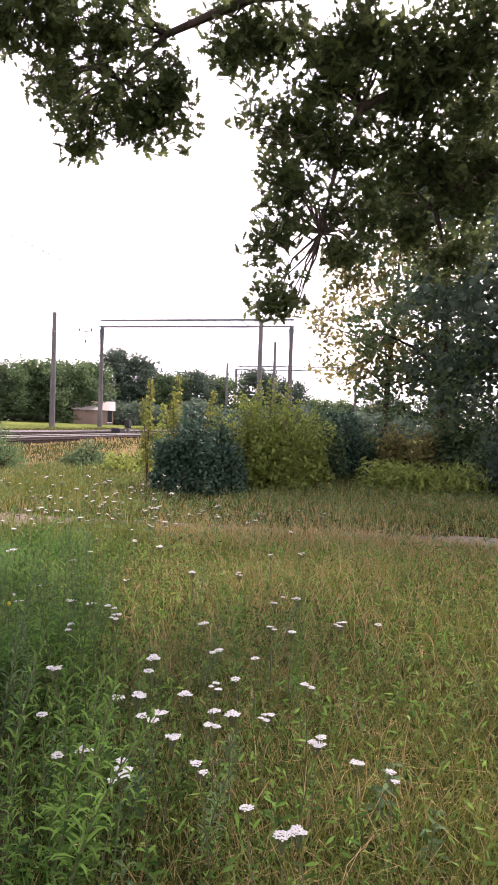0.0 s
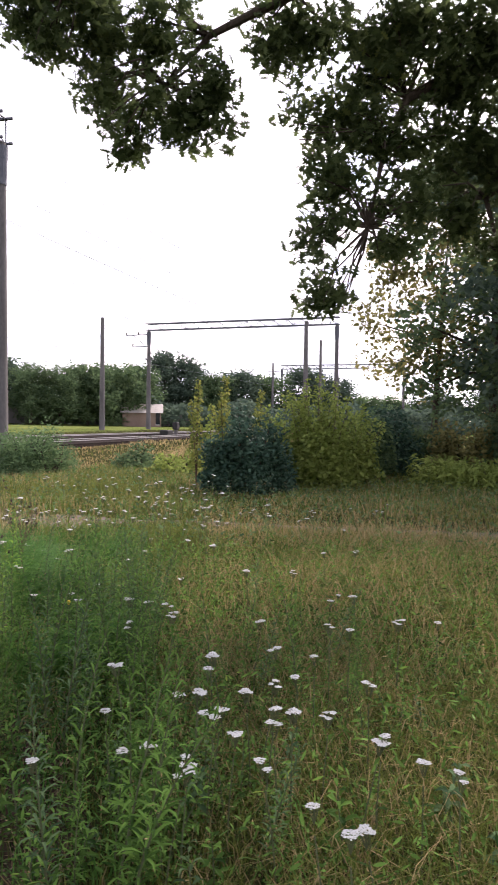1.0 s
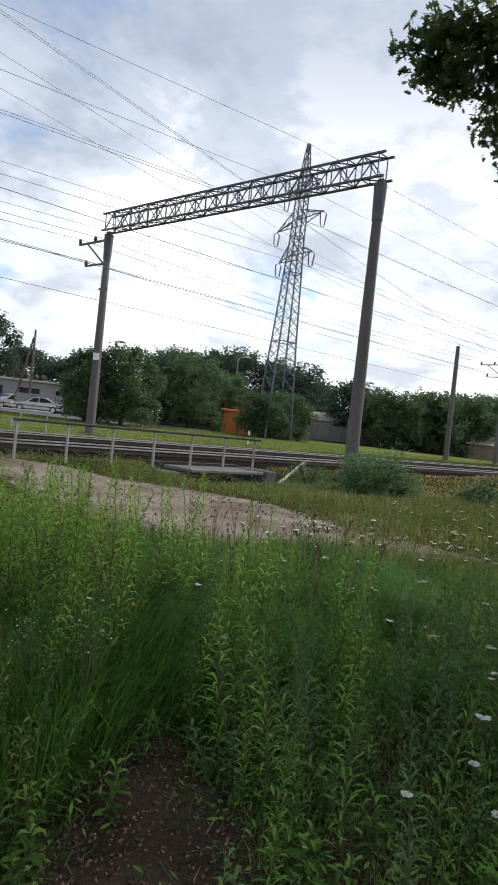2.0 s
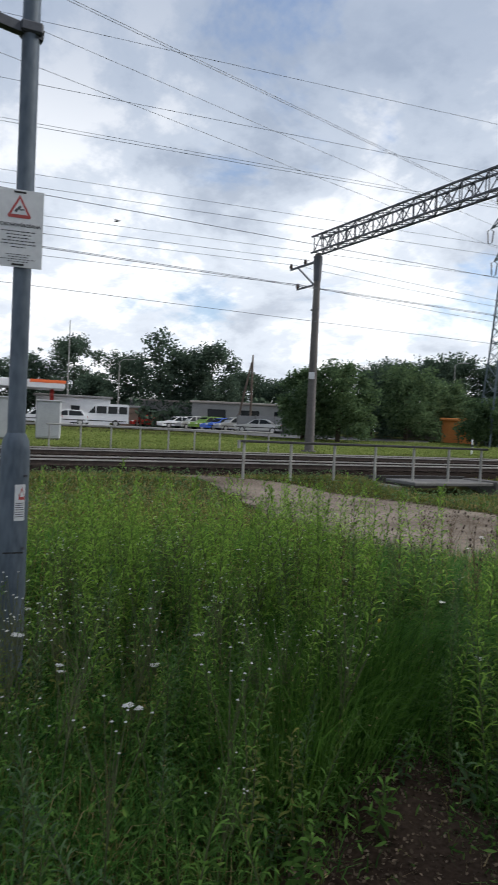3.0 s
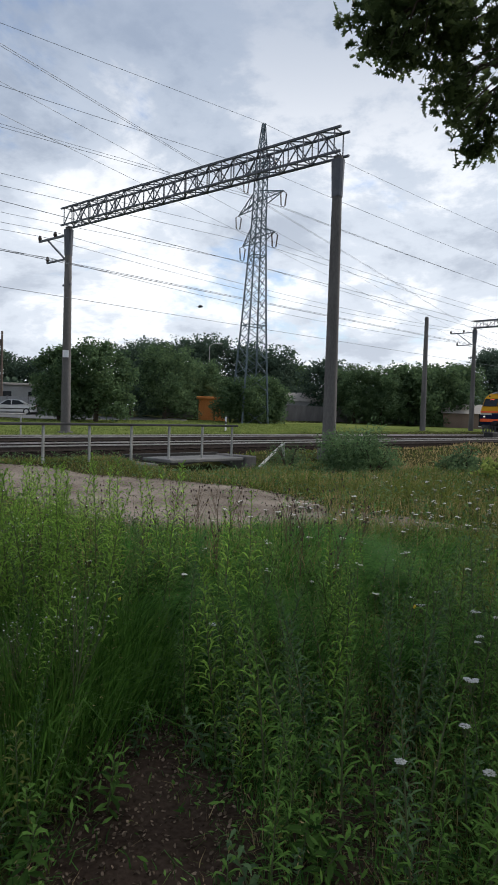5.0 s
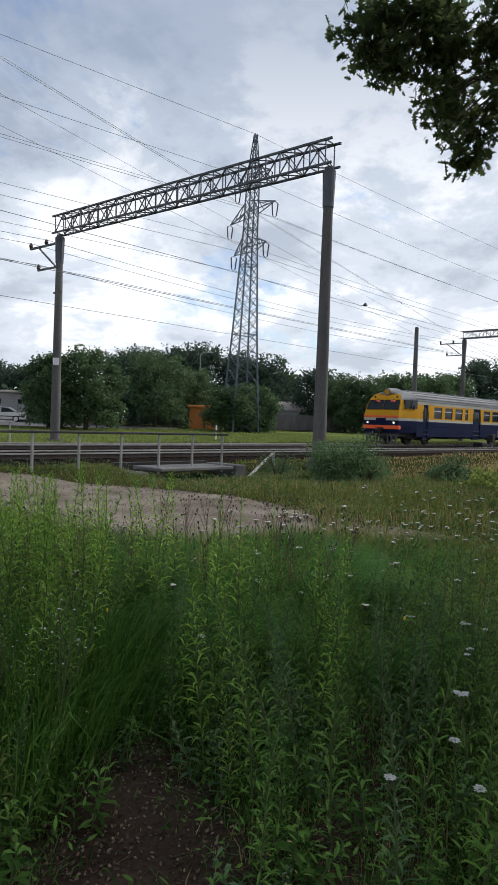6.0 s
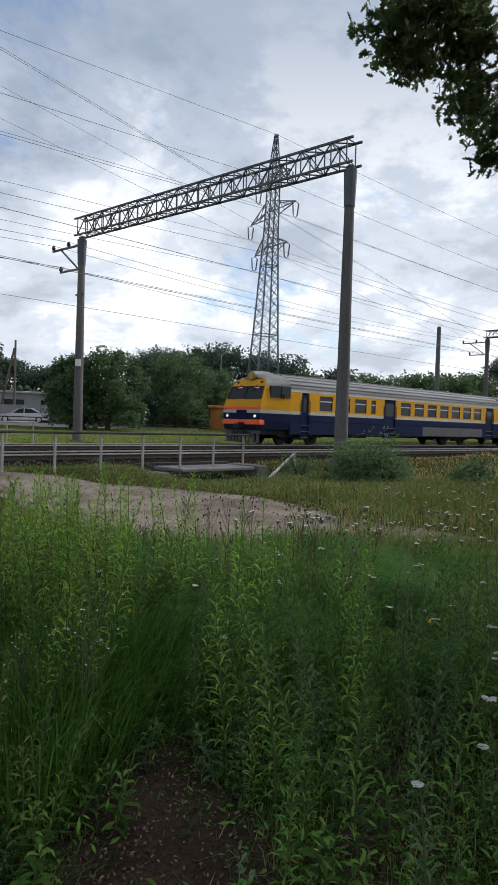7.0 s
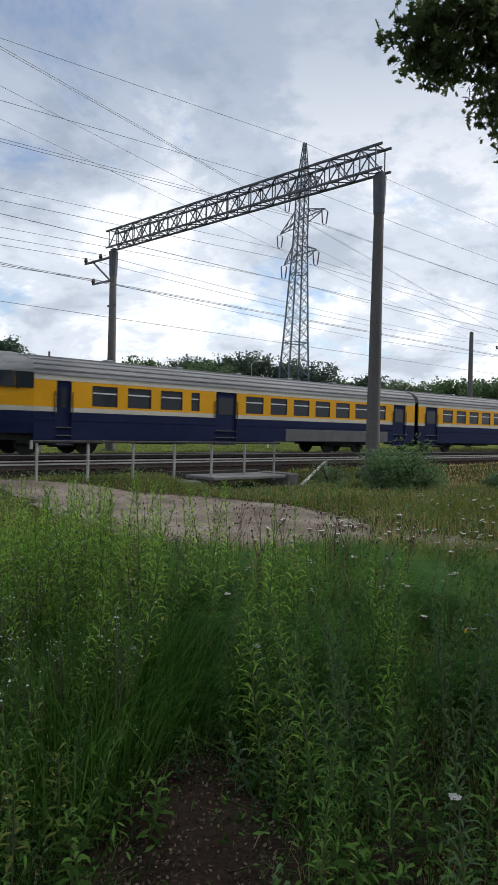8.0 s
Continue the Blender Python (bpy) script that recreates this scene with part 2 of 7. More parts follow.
M = {
    "ground": material("meadow_soil", (0.018, 0.022, 0.008), (0.05, 0.05, 0.02), 0.95, scale=0.5, fine=14, bump=0.6, spec=0.0),
    "soil": material("bare_soil", (0.016, 0.011, 0.008), (0.080, 0.055, 0.040), 0.95, scale=3, fine=45, bump=0.9, spec=0.0),
    "gravel": material("pale_gravel", (0.060, 0.047, 0.036), (0.265, 0.228, 0.192), 0.95, scale=0.8, fine=22, bump=0.5, spec=0.0),
    "path": material("trodden_path", (0.22, 0.15, 0.11), (0.36, 0.27, 0.21), 0.95, scale=1.2, fine=26, bump=0.5, spec=0.0),
    "ballast": material("track_ballast", (0.007, 0.0055, 0.005), (0.028, 0.022, 0.018), 0.95, scale=6, fine=22, bump=1.0, spec=0.0),
    "sleeper": material("oiled_sleeper", (0.010, 0.0085, 0.0075), (0.034, 0.028, 0.024), 0.9, scale=8, fine=50, bump=0.4, spec=0.0),
    # rust colour, darkened for the shadow on the rail's web
    "rail": material("shaded_rusty_rail", (0.035, 0.028, 0.024), (0.085, 0.068, 0.06), 0.7, 0.1, scale=8, fine=60, spec=0.1),
    "railhead": material("worn_steel", (0.30, 0.28, 0.26), (0.46, 0.44, 0.42), 0.45, 0.5, scale=4, fine=80, bump=0.05),
    "concrete": material("weathered_concrete", (0.085, 0.08, 0.078), (0.165, 0.155, 0.15), 0.9, scale=1.6, fine=30, bump=0.3, stretch=(1, 1, 0.25), spec=0.06),
    "slab": material("pale_concrete", (0.105, 0.105, 0.102), (0.198, 0.192, 0.186), 0.9, scale=2.2, fine=30, bump=0.3, spec=0.06),
    "lattice": material("painted_lattice_steel", (0.055, 0.06, 0.075), (0.11, 0.115, 0.13), 0.6, 0.3, scale=3, fine=40, bump=0.1),
    "pylon": material("galvanised_lattice", (0.065, 0.090, 0.105), (0.135, 0.172, 0.195), 0.6, 0.4, scale=2, fine=30, bump=0.1),
    "wire": material("dull_wire", (0.091, 0.0988, 0.117), (0.156, 0.169, 0.182), 0.6, 0.5, bump=0),
    "insulator": material("brown_insulator", (0.03, 0.02, 0.016), (0.06, 0.04, 0.03), 0.25, bump=0),
    "galv": material("galvanised_tube", (0.062, 0.082, 0.108), (0.142, 0.170, 0.205), 0.6, 0.3, scale=7, fine=40, bump=0.12, stretch=(1, 1, 0.3), spec=0.25),
    "galv_rail": material("grey_railing_paint", (0.20, 0.20, 0.19), (0.36, 0.36, 0.34), 0.7, 0.2, scale=4, fine=40, bump=0.1),
    "dark_rail": material("dark_handrail", (0.025, 0.025, 0.027), (0.06, 0.06, 0.06), 0.7, 0.0, scale=4, fine=40, bump=0.1, spec=0.1),
    "yellow": material("train_yellow", (0.494, 0.238, 0.0036), (0.57, 0.287, 0.0054), 0.5, scale=0.8, fine=12, bump=0.02, spec=0.15),
    "navy": material("train_navy", (0.006, 0.010, 0.034), (0.013, 0.019, 0.055), 0.65, scale=0.8, fine=14, bump=0.02, spec=0.06),
    "cream": material("train_cream", (0.36, 0.34, 0.28), (0.48, 0.46, 0.39), 0.5, scale=1, fine=14, bump=0.02, spec=0.15),
    "roof": material("train_roof_grey", (0.13, 0.133, 0.137), (0.23, 0.233, 0.237), 0.7, 0.1, scale=1.2, fine=10, bump=0.05, stretch=(1, 0.15, 1), spec=0.12),
    "orange": material("signal_orange", (0.75, 0.09, 0.015), (0.85, 0.12, 0.02), 0.45, scale=1, fine=12, bump=0.02),
    # underframe grime; also the gloom inside the cars and behind the culvert slab
    "under": material("underframe_grime_and_gloom", (0.010, 0.010, 0.011), (0.035, 0.032, 0.03), 0.85, scale=4, fine=30, bump=0.3),
    "tank": material("belly_tank_grey", (0.045, 0.0473, 0.0495), (0.0855, 0.0855, 0.0855), 0.7, scale=2, fine=20, bump=0.05),
    "train_glass": glass_material("dark_train_glass"),
    "car_glass": glass_material("dark_car_glass", (0.015, 0.018, 0.02)),
    "window_bar": material("pale_window_bar", (0.35, 0.35, 0.34), (0.5, 0.5, 0.48), 0.5, bump=0),
    "rubber": material("black_rubber", (0.012, 0.012, 0.012), (0.03, 0.03, 0.03), 0.85, bump=0.05),
    "headlight": lamp_material("lit_headlamp", (1.0, 0.90, 0.75), 0.9),
    "red_light": lamp_material("red_marker", (1.0, 0.16, 0.10), 0.7),
    "white_paint": material("white_paint", (0.62, 0.63, 0.64), (0.78, 0.78, 0.78), 0.4, scale=1, fine=20, bump=0.02),
    "grey_paint": material("grey_cabinet_paint", (0.30, 0.31, 0.33), (0.42, 0.43, 0.45), 0.6, scale=1.5, fine=20, bump=0.05),
    "silver": material("silver_car_paint", (0.36, 0.36, 0.35), (0.5, 0.5, 0.48), 0.3, 0.5, scale=1, fine=20, bump=0.0),
    "red_paint": material("red_paint", (0.315, 0.014, 0.0105), (0.42, 0.0245, 0.0175), 0.35, scale=1, fine=20, bump=0.0),
    "green_paint": material("lime_car_paint", (0.096, 0.192, 0.018), (0.144, 0.252, 0.03), 0.35, scale=1, fine=20, bump=0.0),
    "blue_paint": material("blue_car_paint", (0.02, 0.07, 0.36), (0.035, 0.11, 0.48), 0.35, scale=1, fine=20, bump=0.0),
    "render": material("grey_plaster", (0.18, 0.18, 0.18), (0.276, 0.276, 0.27), 0.9, scale=0.5, fine=8, bump=0.1, spec=0.06),
    "brick_wall": material("brownish_wall", (0.14, 0.10, 0.08), (0.26, 0.19, 0.15), 0.9, scale=0.6, fine=10, bump=0.2, spec=0.06),
    "tin": material("tin_roof", (0.22, 0.20, 0.18), (0.40, 0.36, 0.32), 0.7, scale=0.8, fine=9, bump=0.1),
    "orange_wall": material("orange_boards", (0.50, 0.17, 0.04), (0.68, 0.26, 0.07), 0.8, scale=1.0, fine=8, bump=0.1),
    "canopy_orange": material("orange_canopy_stripe", (0.68, 0.12, 0.03), (0.8, 0.18, 0.05), 0.5, scale=1, fine=9, bump=0.0),
    "asphalt": material("parking_asphalt", (0.08, 0.08, 0.082), (0.15, 0.15, 0.15), 0.9, scale=0.3, fine=12, bump=0.1, spec=0.06),
    "bark": material("rough_bark", (0.025, 0.02, 0.016), (0.085, 0.068, 0.052), 0.95, scale=7, fine=40, bump=0.9, stretch=(1, 1, 0.25), spec=0.06),
    "timber": material("old_timber", (0.07, 0.055, 0.045), (0.18, 0.145, 0.12), 0.9, scale=4, fine=40, bump=0.4, stretch=(1, 1, 0.1), spec=0.06),
    "dark_post": material("dark_weathered_post", (0.020, 0.022, 0.026), (0.060, 0.062, 0.068), 0.8, scale=5, fine=40, bump=0.3, stretch=(1, 1, 0.15), spec=0.1),
    "lawn_soil": material("short_lawn", (0.060, 0.085, 0.020), (0.150, 0.170, 0.055), 0.95, scale=0.35, fine=6, bump=0.4, spec=0.0),
    "sign": material("sign_plate", (0.52, 0.53, 0.55), (0.66, 0.67, 0.68), 0.5, scale=4, fine=30, bump=0.0),
    "print": material("dark_print", (0.05, 0.05, 0.055), (0.09, 0.09, 0.1), 0.6, bump=0),
    "sign_red": material("sign_red", (0.32, 0.05, 0.05), (0.42, 0.08, 0.07), 0.6, bump=0),
    "oak_leaf": leaf_material("oak_leaf", (0.0356, 0.0547, 0.0211), (0.103, 0.137, 0.0528), 0.62, 0.5, third=(0.206, 0.235, 0.0634)),
    "tree_dark": leaf_material("dark_tree_leaf", (0.040, 0.066, 0.050), (0.100, 0.142, 0.096), 0.4, 0.8, scale=0.35),
    "tree_mid": leaf_material("green_tree_leaf", (0.050, 0.088, 0.046), (0.135, 0.198, 0.092), 0.42, 0.8, scale=0.35),
    "tree_light": leaf_material("light_tree_leaf", (0.13, 0.18, 0.04), (0.28, 0.34, 0.09), 0.5, 0.6, scale=0.5),
    # the warm glow from behind the grove is put into this leaf colour
    "tree_backlit": leaf_material("sunlit_tree_leaf", (0.10, 0.10, 0.04), (0.24, 0.22, 0.08), 0.55, 0.6, scale=0.5),
    "bush_dark": leaf_material("bluish_bush_leaf", (0.0225, 0.0525, 0.0375), (0.0688, 0.125, 0.0813), 0.25, 0.5, scale=1.2),
    "yellow_leaf": leaf_material("yellowing_leaf", (0.11, 0.15, 0.04), (0.29, 0.30, 0.08), 0.45, 0.6, scale=1.2),
    "grass": leaf_material("meadow_grass", (0.040, 0.062, 0.013), (0.180, 0.204, 0.047), 0.42, 0.6, scale=0.45, third=(0.37, 0.29, 0.13)),
    "lawn": leaf_material("far_lawn_grass", (0.105, 0.145, 0.035), (0.235, 0.285, 0.085), 0.3, 0.7, scale=0.3),
    "goldenrod": leaf_material("goldenrod_leaf", (0.0603, 0.127, 0.0166), (0.314, 0.509, 0.0826), 0.45, 0.5, scale=1.5, third=(0.421, 0.522, 0.0958)),
    "lush": leaf_material("lush_grass", (0.010, 0.040, 0.0085), (0.128, 0.300, 0.060), 0.42, 0.5, scale=0.7),
    "tussock": leaf_material("tussock_grass_blade", (0.014, 0.050, 0.006), (0.115, 0.235, 0.040), 0.45, 0.5, scale=0.9, third=(0.26, 0.27, 0.09)),
    "dry": leaf_material("dry_grass", (0.205, 0.157, 0.0702), (0.454, 0.335, 0.167), 0.35, 0.7, scale=0.6, third=(0.497, 0.302, 0.194)),
    "weed": leaf_material("weed_leaf", (0.012, 0.040, 0.009), (0.180, 0.330, 0.066), 0.42, 0.5, scale=2, third=(0.34, 0.37, 0.07)),
    "weed_grey": leaf_material("greyish_weed_leaf", (0.042, 0.086, 0.040), (0.165, 0.255, 0.110), 0.4, 0.6, scale=2),
    "dry_litter": material("fallen_leaf", (0.030, 0.021, 0.014), (0.26, 0.19, 0.13), 0.9, scale=9, fine=60, bump=0.1, spec=0.08, island=0.7),
    "stem": material("green_stem", (0.05, 0.065, 0.025), (0.10, 0.11, 0.045), 0.7, bump=0),
    "brown_stem": material("brown_stem", (0.06, 0.04, 0.022), (0.12, 0.08, 0.045), 0.8, bump=0),
    "umbel": material("white_umbel", (0.432, 0.432, 0.389), (0.59, 0.583, 0.547), 0.8, scale=60, fine=200, bump=0.4),
    "seed": material("dark_seed_head", (0.03, 0.022, 0.018), (0.08, 0.05, 0.04), 0.9, scale=60, fine=200, bump=0.3),
    "petal": material("yellow_petal", (0.6, 0.40, 0.02), (0.75, 0.55, 0.04), 0.7, bump=0),
    "feather": material("dark_feather", (0.012, 0.012, 0.014), (0.03, 0.03, 0.033), 0.7, bump=0),
}


# ---------------------------------------------------------------- mesh tools
class Mesh:
    """Collects the corners and faces of one mesh."""

    def __init__(self):
        self.v, self.f = [], []

    def add(self, verts, faces):
        o = len(self.v)
        self.v += [tuple(p) for p in verts]
        self.f += [tuple(i + o for i in f) for f in faces]
        return self

    def box(self, x0, y0, z0, x1, y1, z1, m=None, bevel=0.0):
        b = min(bevel, (x1 - x0) / 2.5, (y1 - y0) / 2.5, (z1 - z0) / 2.5)
        if b <= 0:
            vs = [Vector((x, y, z)) for z in (z0, z1) for y in (y0, y1) for x in (x0, x1)]
            fs = [(0, 2, 3, 1), (4, 5, 7, 6), (0, 1, 5, 4), (2, 6, 7, 3), (0, 4, 6, 2), (1, 3, 7, 5)]
        else:
            ring = [(x0 + b, y0), (x1 - b, y0), (x1, y0 + b), (x1, y1 - b), (x1 - b, y1), (x0 + b, y1), (x0, y1 - b), (x0, y0 + b)]
            inner = [(min(max(x, x0 + b), x1 - b), min(max(y, y0 + b), y1 - b)) for x, y in ring]
            vs = [Vector((x, y, z0)) for x, y in inner] + [Vector((x, y, z0 + b)) for x, y in ring]
            vs += [Vector((x, y, z1 - b)) for x, y in ring] + [Vector((x, y, z1)) for x, y in inner]
            fs = [(7, 6, 5, 4, 3, 2, 1, 0), tuple(range(24, 32))]
            fs += [(8 * k + i, 8 * k + (i + 1) % 8, 8 * k + 8 + (i + 1) % 8, 8 * k + 8 + i) for k in range(3) for i in range(8)]
        return self.add([m @ p for p in vs] if m else vs, fs)

    def tube(self, pts, radii, n=8, cap=True):
        """A tube along points; radii: one number or one for each point."""
        pts = [Vector(p) for p in pts]
        radii = [radii] * len(pts) if isinstance(radii, (int, float)) else radii
        vs, fs = [], []
        side = None
        for i, p in enumerate(pts):
            d = (pts[min(i + 1, len(pts) - 1)] - pts[max(i - 1, 0)]).normalized()
            if side is None:
                side = d.orthogonal().normalized()
            side = (side - d * side.dot(d)).normalized()
            other = d.cross(side)
            vs += [p + (side * math.cos(2 * math.pi * k / n) + other * math.sin(2 * math.pi * k / n)) * radii[i] for k in range(n)]
        for i in range(len(pts) - 1):
            fs += [(i * n + k, i * n + (k + 1) % n, (i + 1) * n + (k + 1) % n, (i + 1) * n + k) for k in range(n)]
        if cap:
            fs += [tuple(range(n - 1, -1, -1)), tuple(range((len(pts) - 1) * n, len(pts) * n))]
        return self.add(vs, fs)

    def bar(self, a, b, w):
        """A square bar, for lattice work."""
        return self.tube([a, b], w * 0.7071, 4)

    def prism(self, outline, depth_axis, d0, d1):
        """An outline of (u, v) pushed out along an axis: 0 gives (d, u, v), 1 gives (u, d, v), 2 gives (u, v, d)."""
        def at(u, v, d):
            return ((d, u, v), (u, d, v), (u, v, d))[depth_axis]
        k = len(outline)
        vs = [at(u, v, d0) for u, v in outline] + [at(u, v, d1) for u, v in outline]
        fs = [tuple(range(k - 1, -1, -1)), tuple(range(k, 2 * k))]
        fs += [(i, (i + 1) % k, k + (i + 1) % k, k + i) for i in range(k)]
        return self.add(vs, fs)

    def data(self, name, mat, smooth=False):
        me = bpy.data.meshes.new(name)
        me.from_pydata(self.v, [], self.f)
        bm = bmesh.new()
        bm.from_mesh(me)
        bmesh.ops.recalc_face_normals(bm, faces=bm.faces[:])
        bm.to_mesh(me)
        bm.free()
        me.materials.append(mat)
        if smooth:
            me.polygons.foreach_set("use_smooth", [True] * len(me.polygons))
            me.set_sharp_from_angle(angle=radians(40))
        return me


def part(name, mesh, mat, parent=None, label="", smooth=False, m=None):
    """One mesh object, under a thing or a part."""
    ob = new(name, mesh if isinstance(mesh, bpy.types.Mesh) else mesh.data(name, mat, smooth))
    if parent:
        ob.parent = parent
    if m is not None:
        ob.matrix_basis = m
    return tagged(ob, label)


def array_mesh(name, verts, faces, mat, smooth=False):
    """A large mesh from arrays; all faces have the same number of corners."""
    me = bpy.data.meshes.new(name)
    verts, faces = np.asarray(verts, np.float32), np.asarray(faces, np.int32)
    k = faces.shape[1]
    me.vertices.add(len(verts))
    me.vertices.foreach_set("co", verts.ravel())
    me.loops.add(faces.size)
    me.loops.foreach_set("vertex_index", faces.ravel())
    me.polygons.add(len(faces))
    me.polygons.foreach_set("loop_start", np.arange(0, faces.size, k, dtype=np.int32))
    if smooth:
        me.polygons.foreach_set("use_smooth", np.ones(len(faces), bool))
    me.update(calc_edges=True)
    me.materials.append(mat)
    return me


def thing(name, m, label, category, group="", kind=""):
    ob = new(name)
    ob.empty_display_size = 0.2
    ob.matrix_basis = m
    return tagged(ob, label, category, group, kind)


def polar(az, d, z=0.0):
    """A place by its bearing (degrees to the left of +y) and its distance from the viewpoint."""
    return Vector((-math.sin(radians(az)) * d, math.cos(radians(az)) * d, z))


# ---------------------------------------------------------------- the line of the railway
TRACK_TURN = -14.0
TRK = pose(0, 0, 0, 0, 0, TRACK_TURN)      # in it, y runs along the track and -x across it, away from the viewpoint
RAIL_Z = 0.47
FAR_C, NEAR_C = 24.75, 19.1               # middle of the two tracks


def on_track(s, c, z=0.0):
    return TRK @ Vector((-c, s, z))


_TI = TRK.inverted()
ROAD = [(-16.0, 8.6), (-14.2, 9.6), (-12, 10.4), (-10, 10.2), (-8, 9.7), (-5.8, 8.9), (-4.2, 9.3), (-2.2, 9.9), (0, 9.7), (1.8, 9.3), (3.2, 9.1), (7, 8.7), (14, 8.3), (30, 9.0)]
ROAD_W = [0.05, 0.35, 1.4, 2.2, 2.6, 2.4, 1.2, 0.08, 0.06, 0.2, 0.42, 0.6, 0.8, 0.9]


def smooth(a, b, x):
    t = min(max((x - a) / (b - a), 0.0), 1.0)
    return t * t * (3 - 2 * t)


def ground_z(x, y):
    p = _TI @ Vector((x, y, 0))
    c, s = -p.x, p.y
    d = math.hypot(x, y)
    z = 0.30 * smooth(13.6, 16.6, c) + 0.10 * smooth(27, 31, c) + 0.45 * smooth(32, 60, c)
    # the cutting under the two tracks
    bed = smooth(15.6, 16.8, c) * (1 - smooth(27.0, 28.2, c))
    z += 0.18 * smooth(20, 45, s) * smooth(9, 15, c) * (1 - bed) - 0.17 * bed
    # the dip in front of the small bridge
    z -= 0.75 * math.exp(-((s - 13.6) / 1.9) ** 2 - ((c - 15.4) / 1.2) ** 2)
    if d < 60:
        z += 0.05 * noise.noise((x * 0.45, y * 0.45, 0.3)) + 0.025 * noise.noise((x * 1.7, y * 1.7, 2.1))
    return z


def build_ground():
    def lines(fine, step, reach):
        out, v, st = [0.0], 0.0, step
        while v < reach:
            v += st
            if v > fine:
                st *= 1.22
            out.append(v)
        return out
    cs = sorted({-v for v in lines(6, 0.35, 2500)} | {v * 1.0 for v in lines(31, 0.35, 2500)})
    ss = sorted({-v for v in lines(8, 0.5, 2500)} | set(lines(30, 0.45, 2500)))
    vs = np.empty((len(cs) * len(ss), 3), np.float32)
    i = 0
    for s in ss:
        for c in cs:
            p = on_track(s, c)
            vs[i] = (p.x, p.y, ground_z(p.x, p.y))
            i += 1
    k = len(cs)
    fs = [(r * k + q, r * k + q + 1, (r + 1) * k + q + 1, (r + 1) * k + q) for r in range(len(ss) - 1) for q in range(k - 1)]
    fs = np.asarray(fs)[:, ::-1]
    tagged(new("ground", array_mesh("ground", vs, fs, M["ground"], True)), "uneven meadow ground of soil and short grass", "ground", kind="structure")


build_ground()


def strip(name, line, widths, mat, label, lift, ragged=0.12, across=9, step=0.5, seed=3):
    """A worn strip of ground that follows the terrain, with ragged edges."""
    rnd = random.Random(seed)
    pts, ws = [], []
    for (a, b), (wa, wb) in zip(zip(line, line[1:]), zip(widths, widths[1:])):
        n = max(2, int(math.dist(a, b) / step))
        for i in range(n):
            t = i / n
            t2 = t * t * (3 - 2 * t)
            pts.append(Vector((a[0] + (b[0] - a[0]) * t, a[1] + (b[1] - a[1]) * t, 0)))
            ws.append(wa + (wb - wa) * t2)
    vs = []
    for i, p in enumerate(pts):
        d = (pts[min(i + 3, len(pts) - 1)] - pts[max(i - 3, 0)]).normalized()
        side = Vector((-d.y, d.x, 0))
        wl = ws[i] * (1 + ragged * noise.noise((p.x * 0.9, p.y * 0.9, seed)) * 2) + rnd.uniform(-0.05, 0.05)
        wr = ws[i] * (1 + ragged * noise.noise((p.x * 0.9, p.y * 0.9, seed + 9)) * 2) + rnd.uniform(-0.05, 0.05)
        for k in range(across):
            f = k / (across - 1)
            q = p + side * (wl * (1 - f) - wr * f)
            edge = 1 - abs(2 * f - 1) ** 4
            vs.append((q.x, q.y, ground_z(q.x, q.y) + (lift if 0 < k < across - 1 else -0.03) * (0.35 + 0.65 * edge)))
    fs = [(r * across + q, r * across + q + 1, (r + 1) * across + q + 1, (r + 1) * across + q) for r in range(len(pts) - 1) for q in range(across - 1)]
    ob = new(name, array_mesh(name, vs, np.asarray(fs), mat, True))
    return tagged(ob, label, "ground", kind="structure")


strip("dirt_road", ROAD, ROAD_W, M["gravel"], "pale gravel yard narrowing into a dirt track through the grass", 0.05, seed=5)
strip("bare_soil_patch", [(-2.75, 2.9), (-2.1, 2.25), (-1.7, 1.8), (-1.0, 1.1)], [0.15, 0.40, 0.56, 0.5], M["soil"], "trampled brown soil showing between the weeds", 0.025, step=0.12, ragged=0.3, seed=8)
strip("bare_soil_spot", [(-1.45, 3.3), (-1.1, 2.75), (-0.95, 2.2), (-0.85, 1.6)], [0.08, 0.2, 0.22, 0.12], M["soil"], "small trampled patch of brown soil between the weeds", 0.025, step=0.12, ragged=0.3, seed=11)


strip("lawn", [tuple(on_track(v, 37.7).xy) for v in range(-60, 81, 10)], [9.0] * 15, M["lawn_soil"], "short mown grass beyond the railway", 0.03, ragged=0.05, across=15, step=2.0, seed=21)


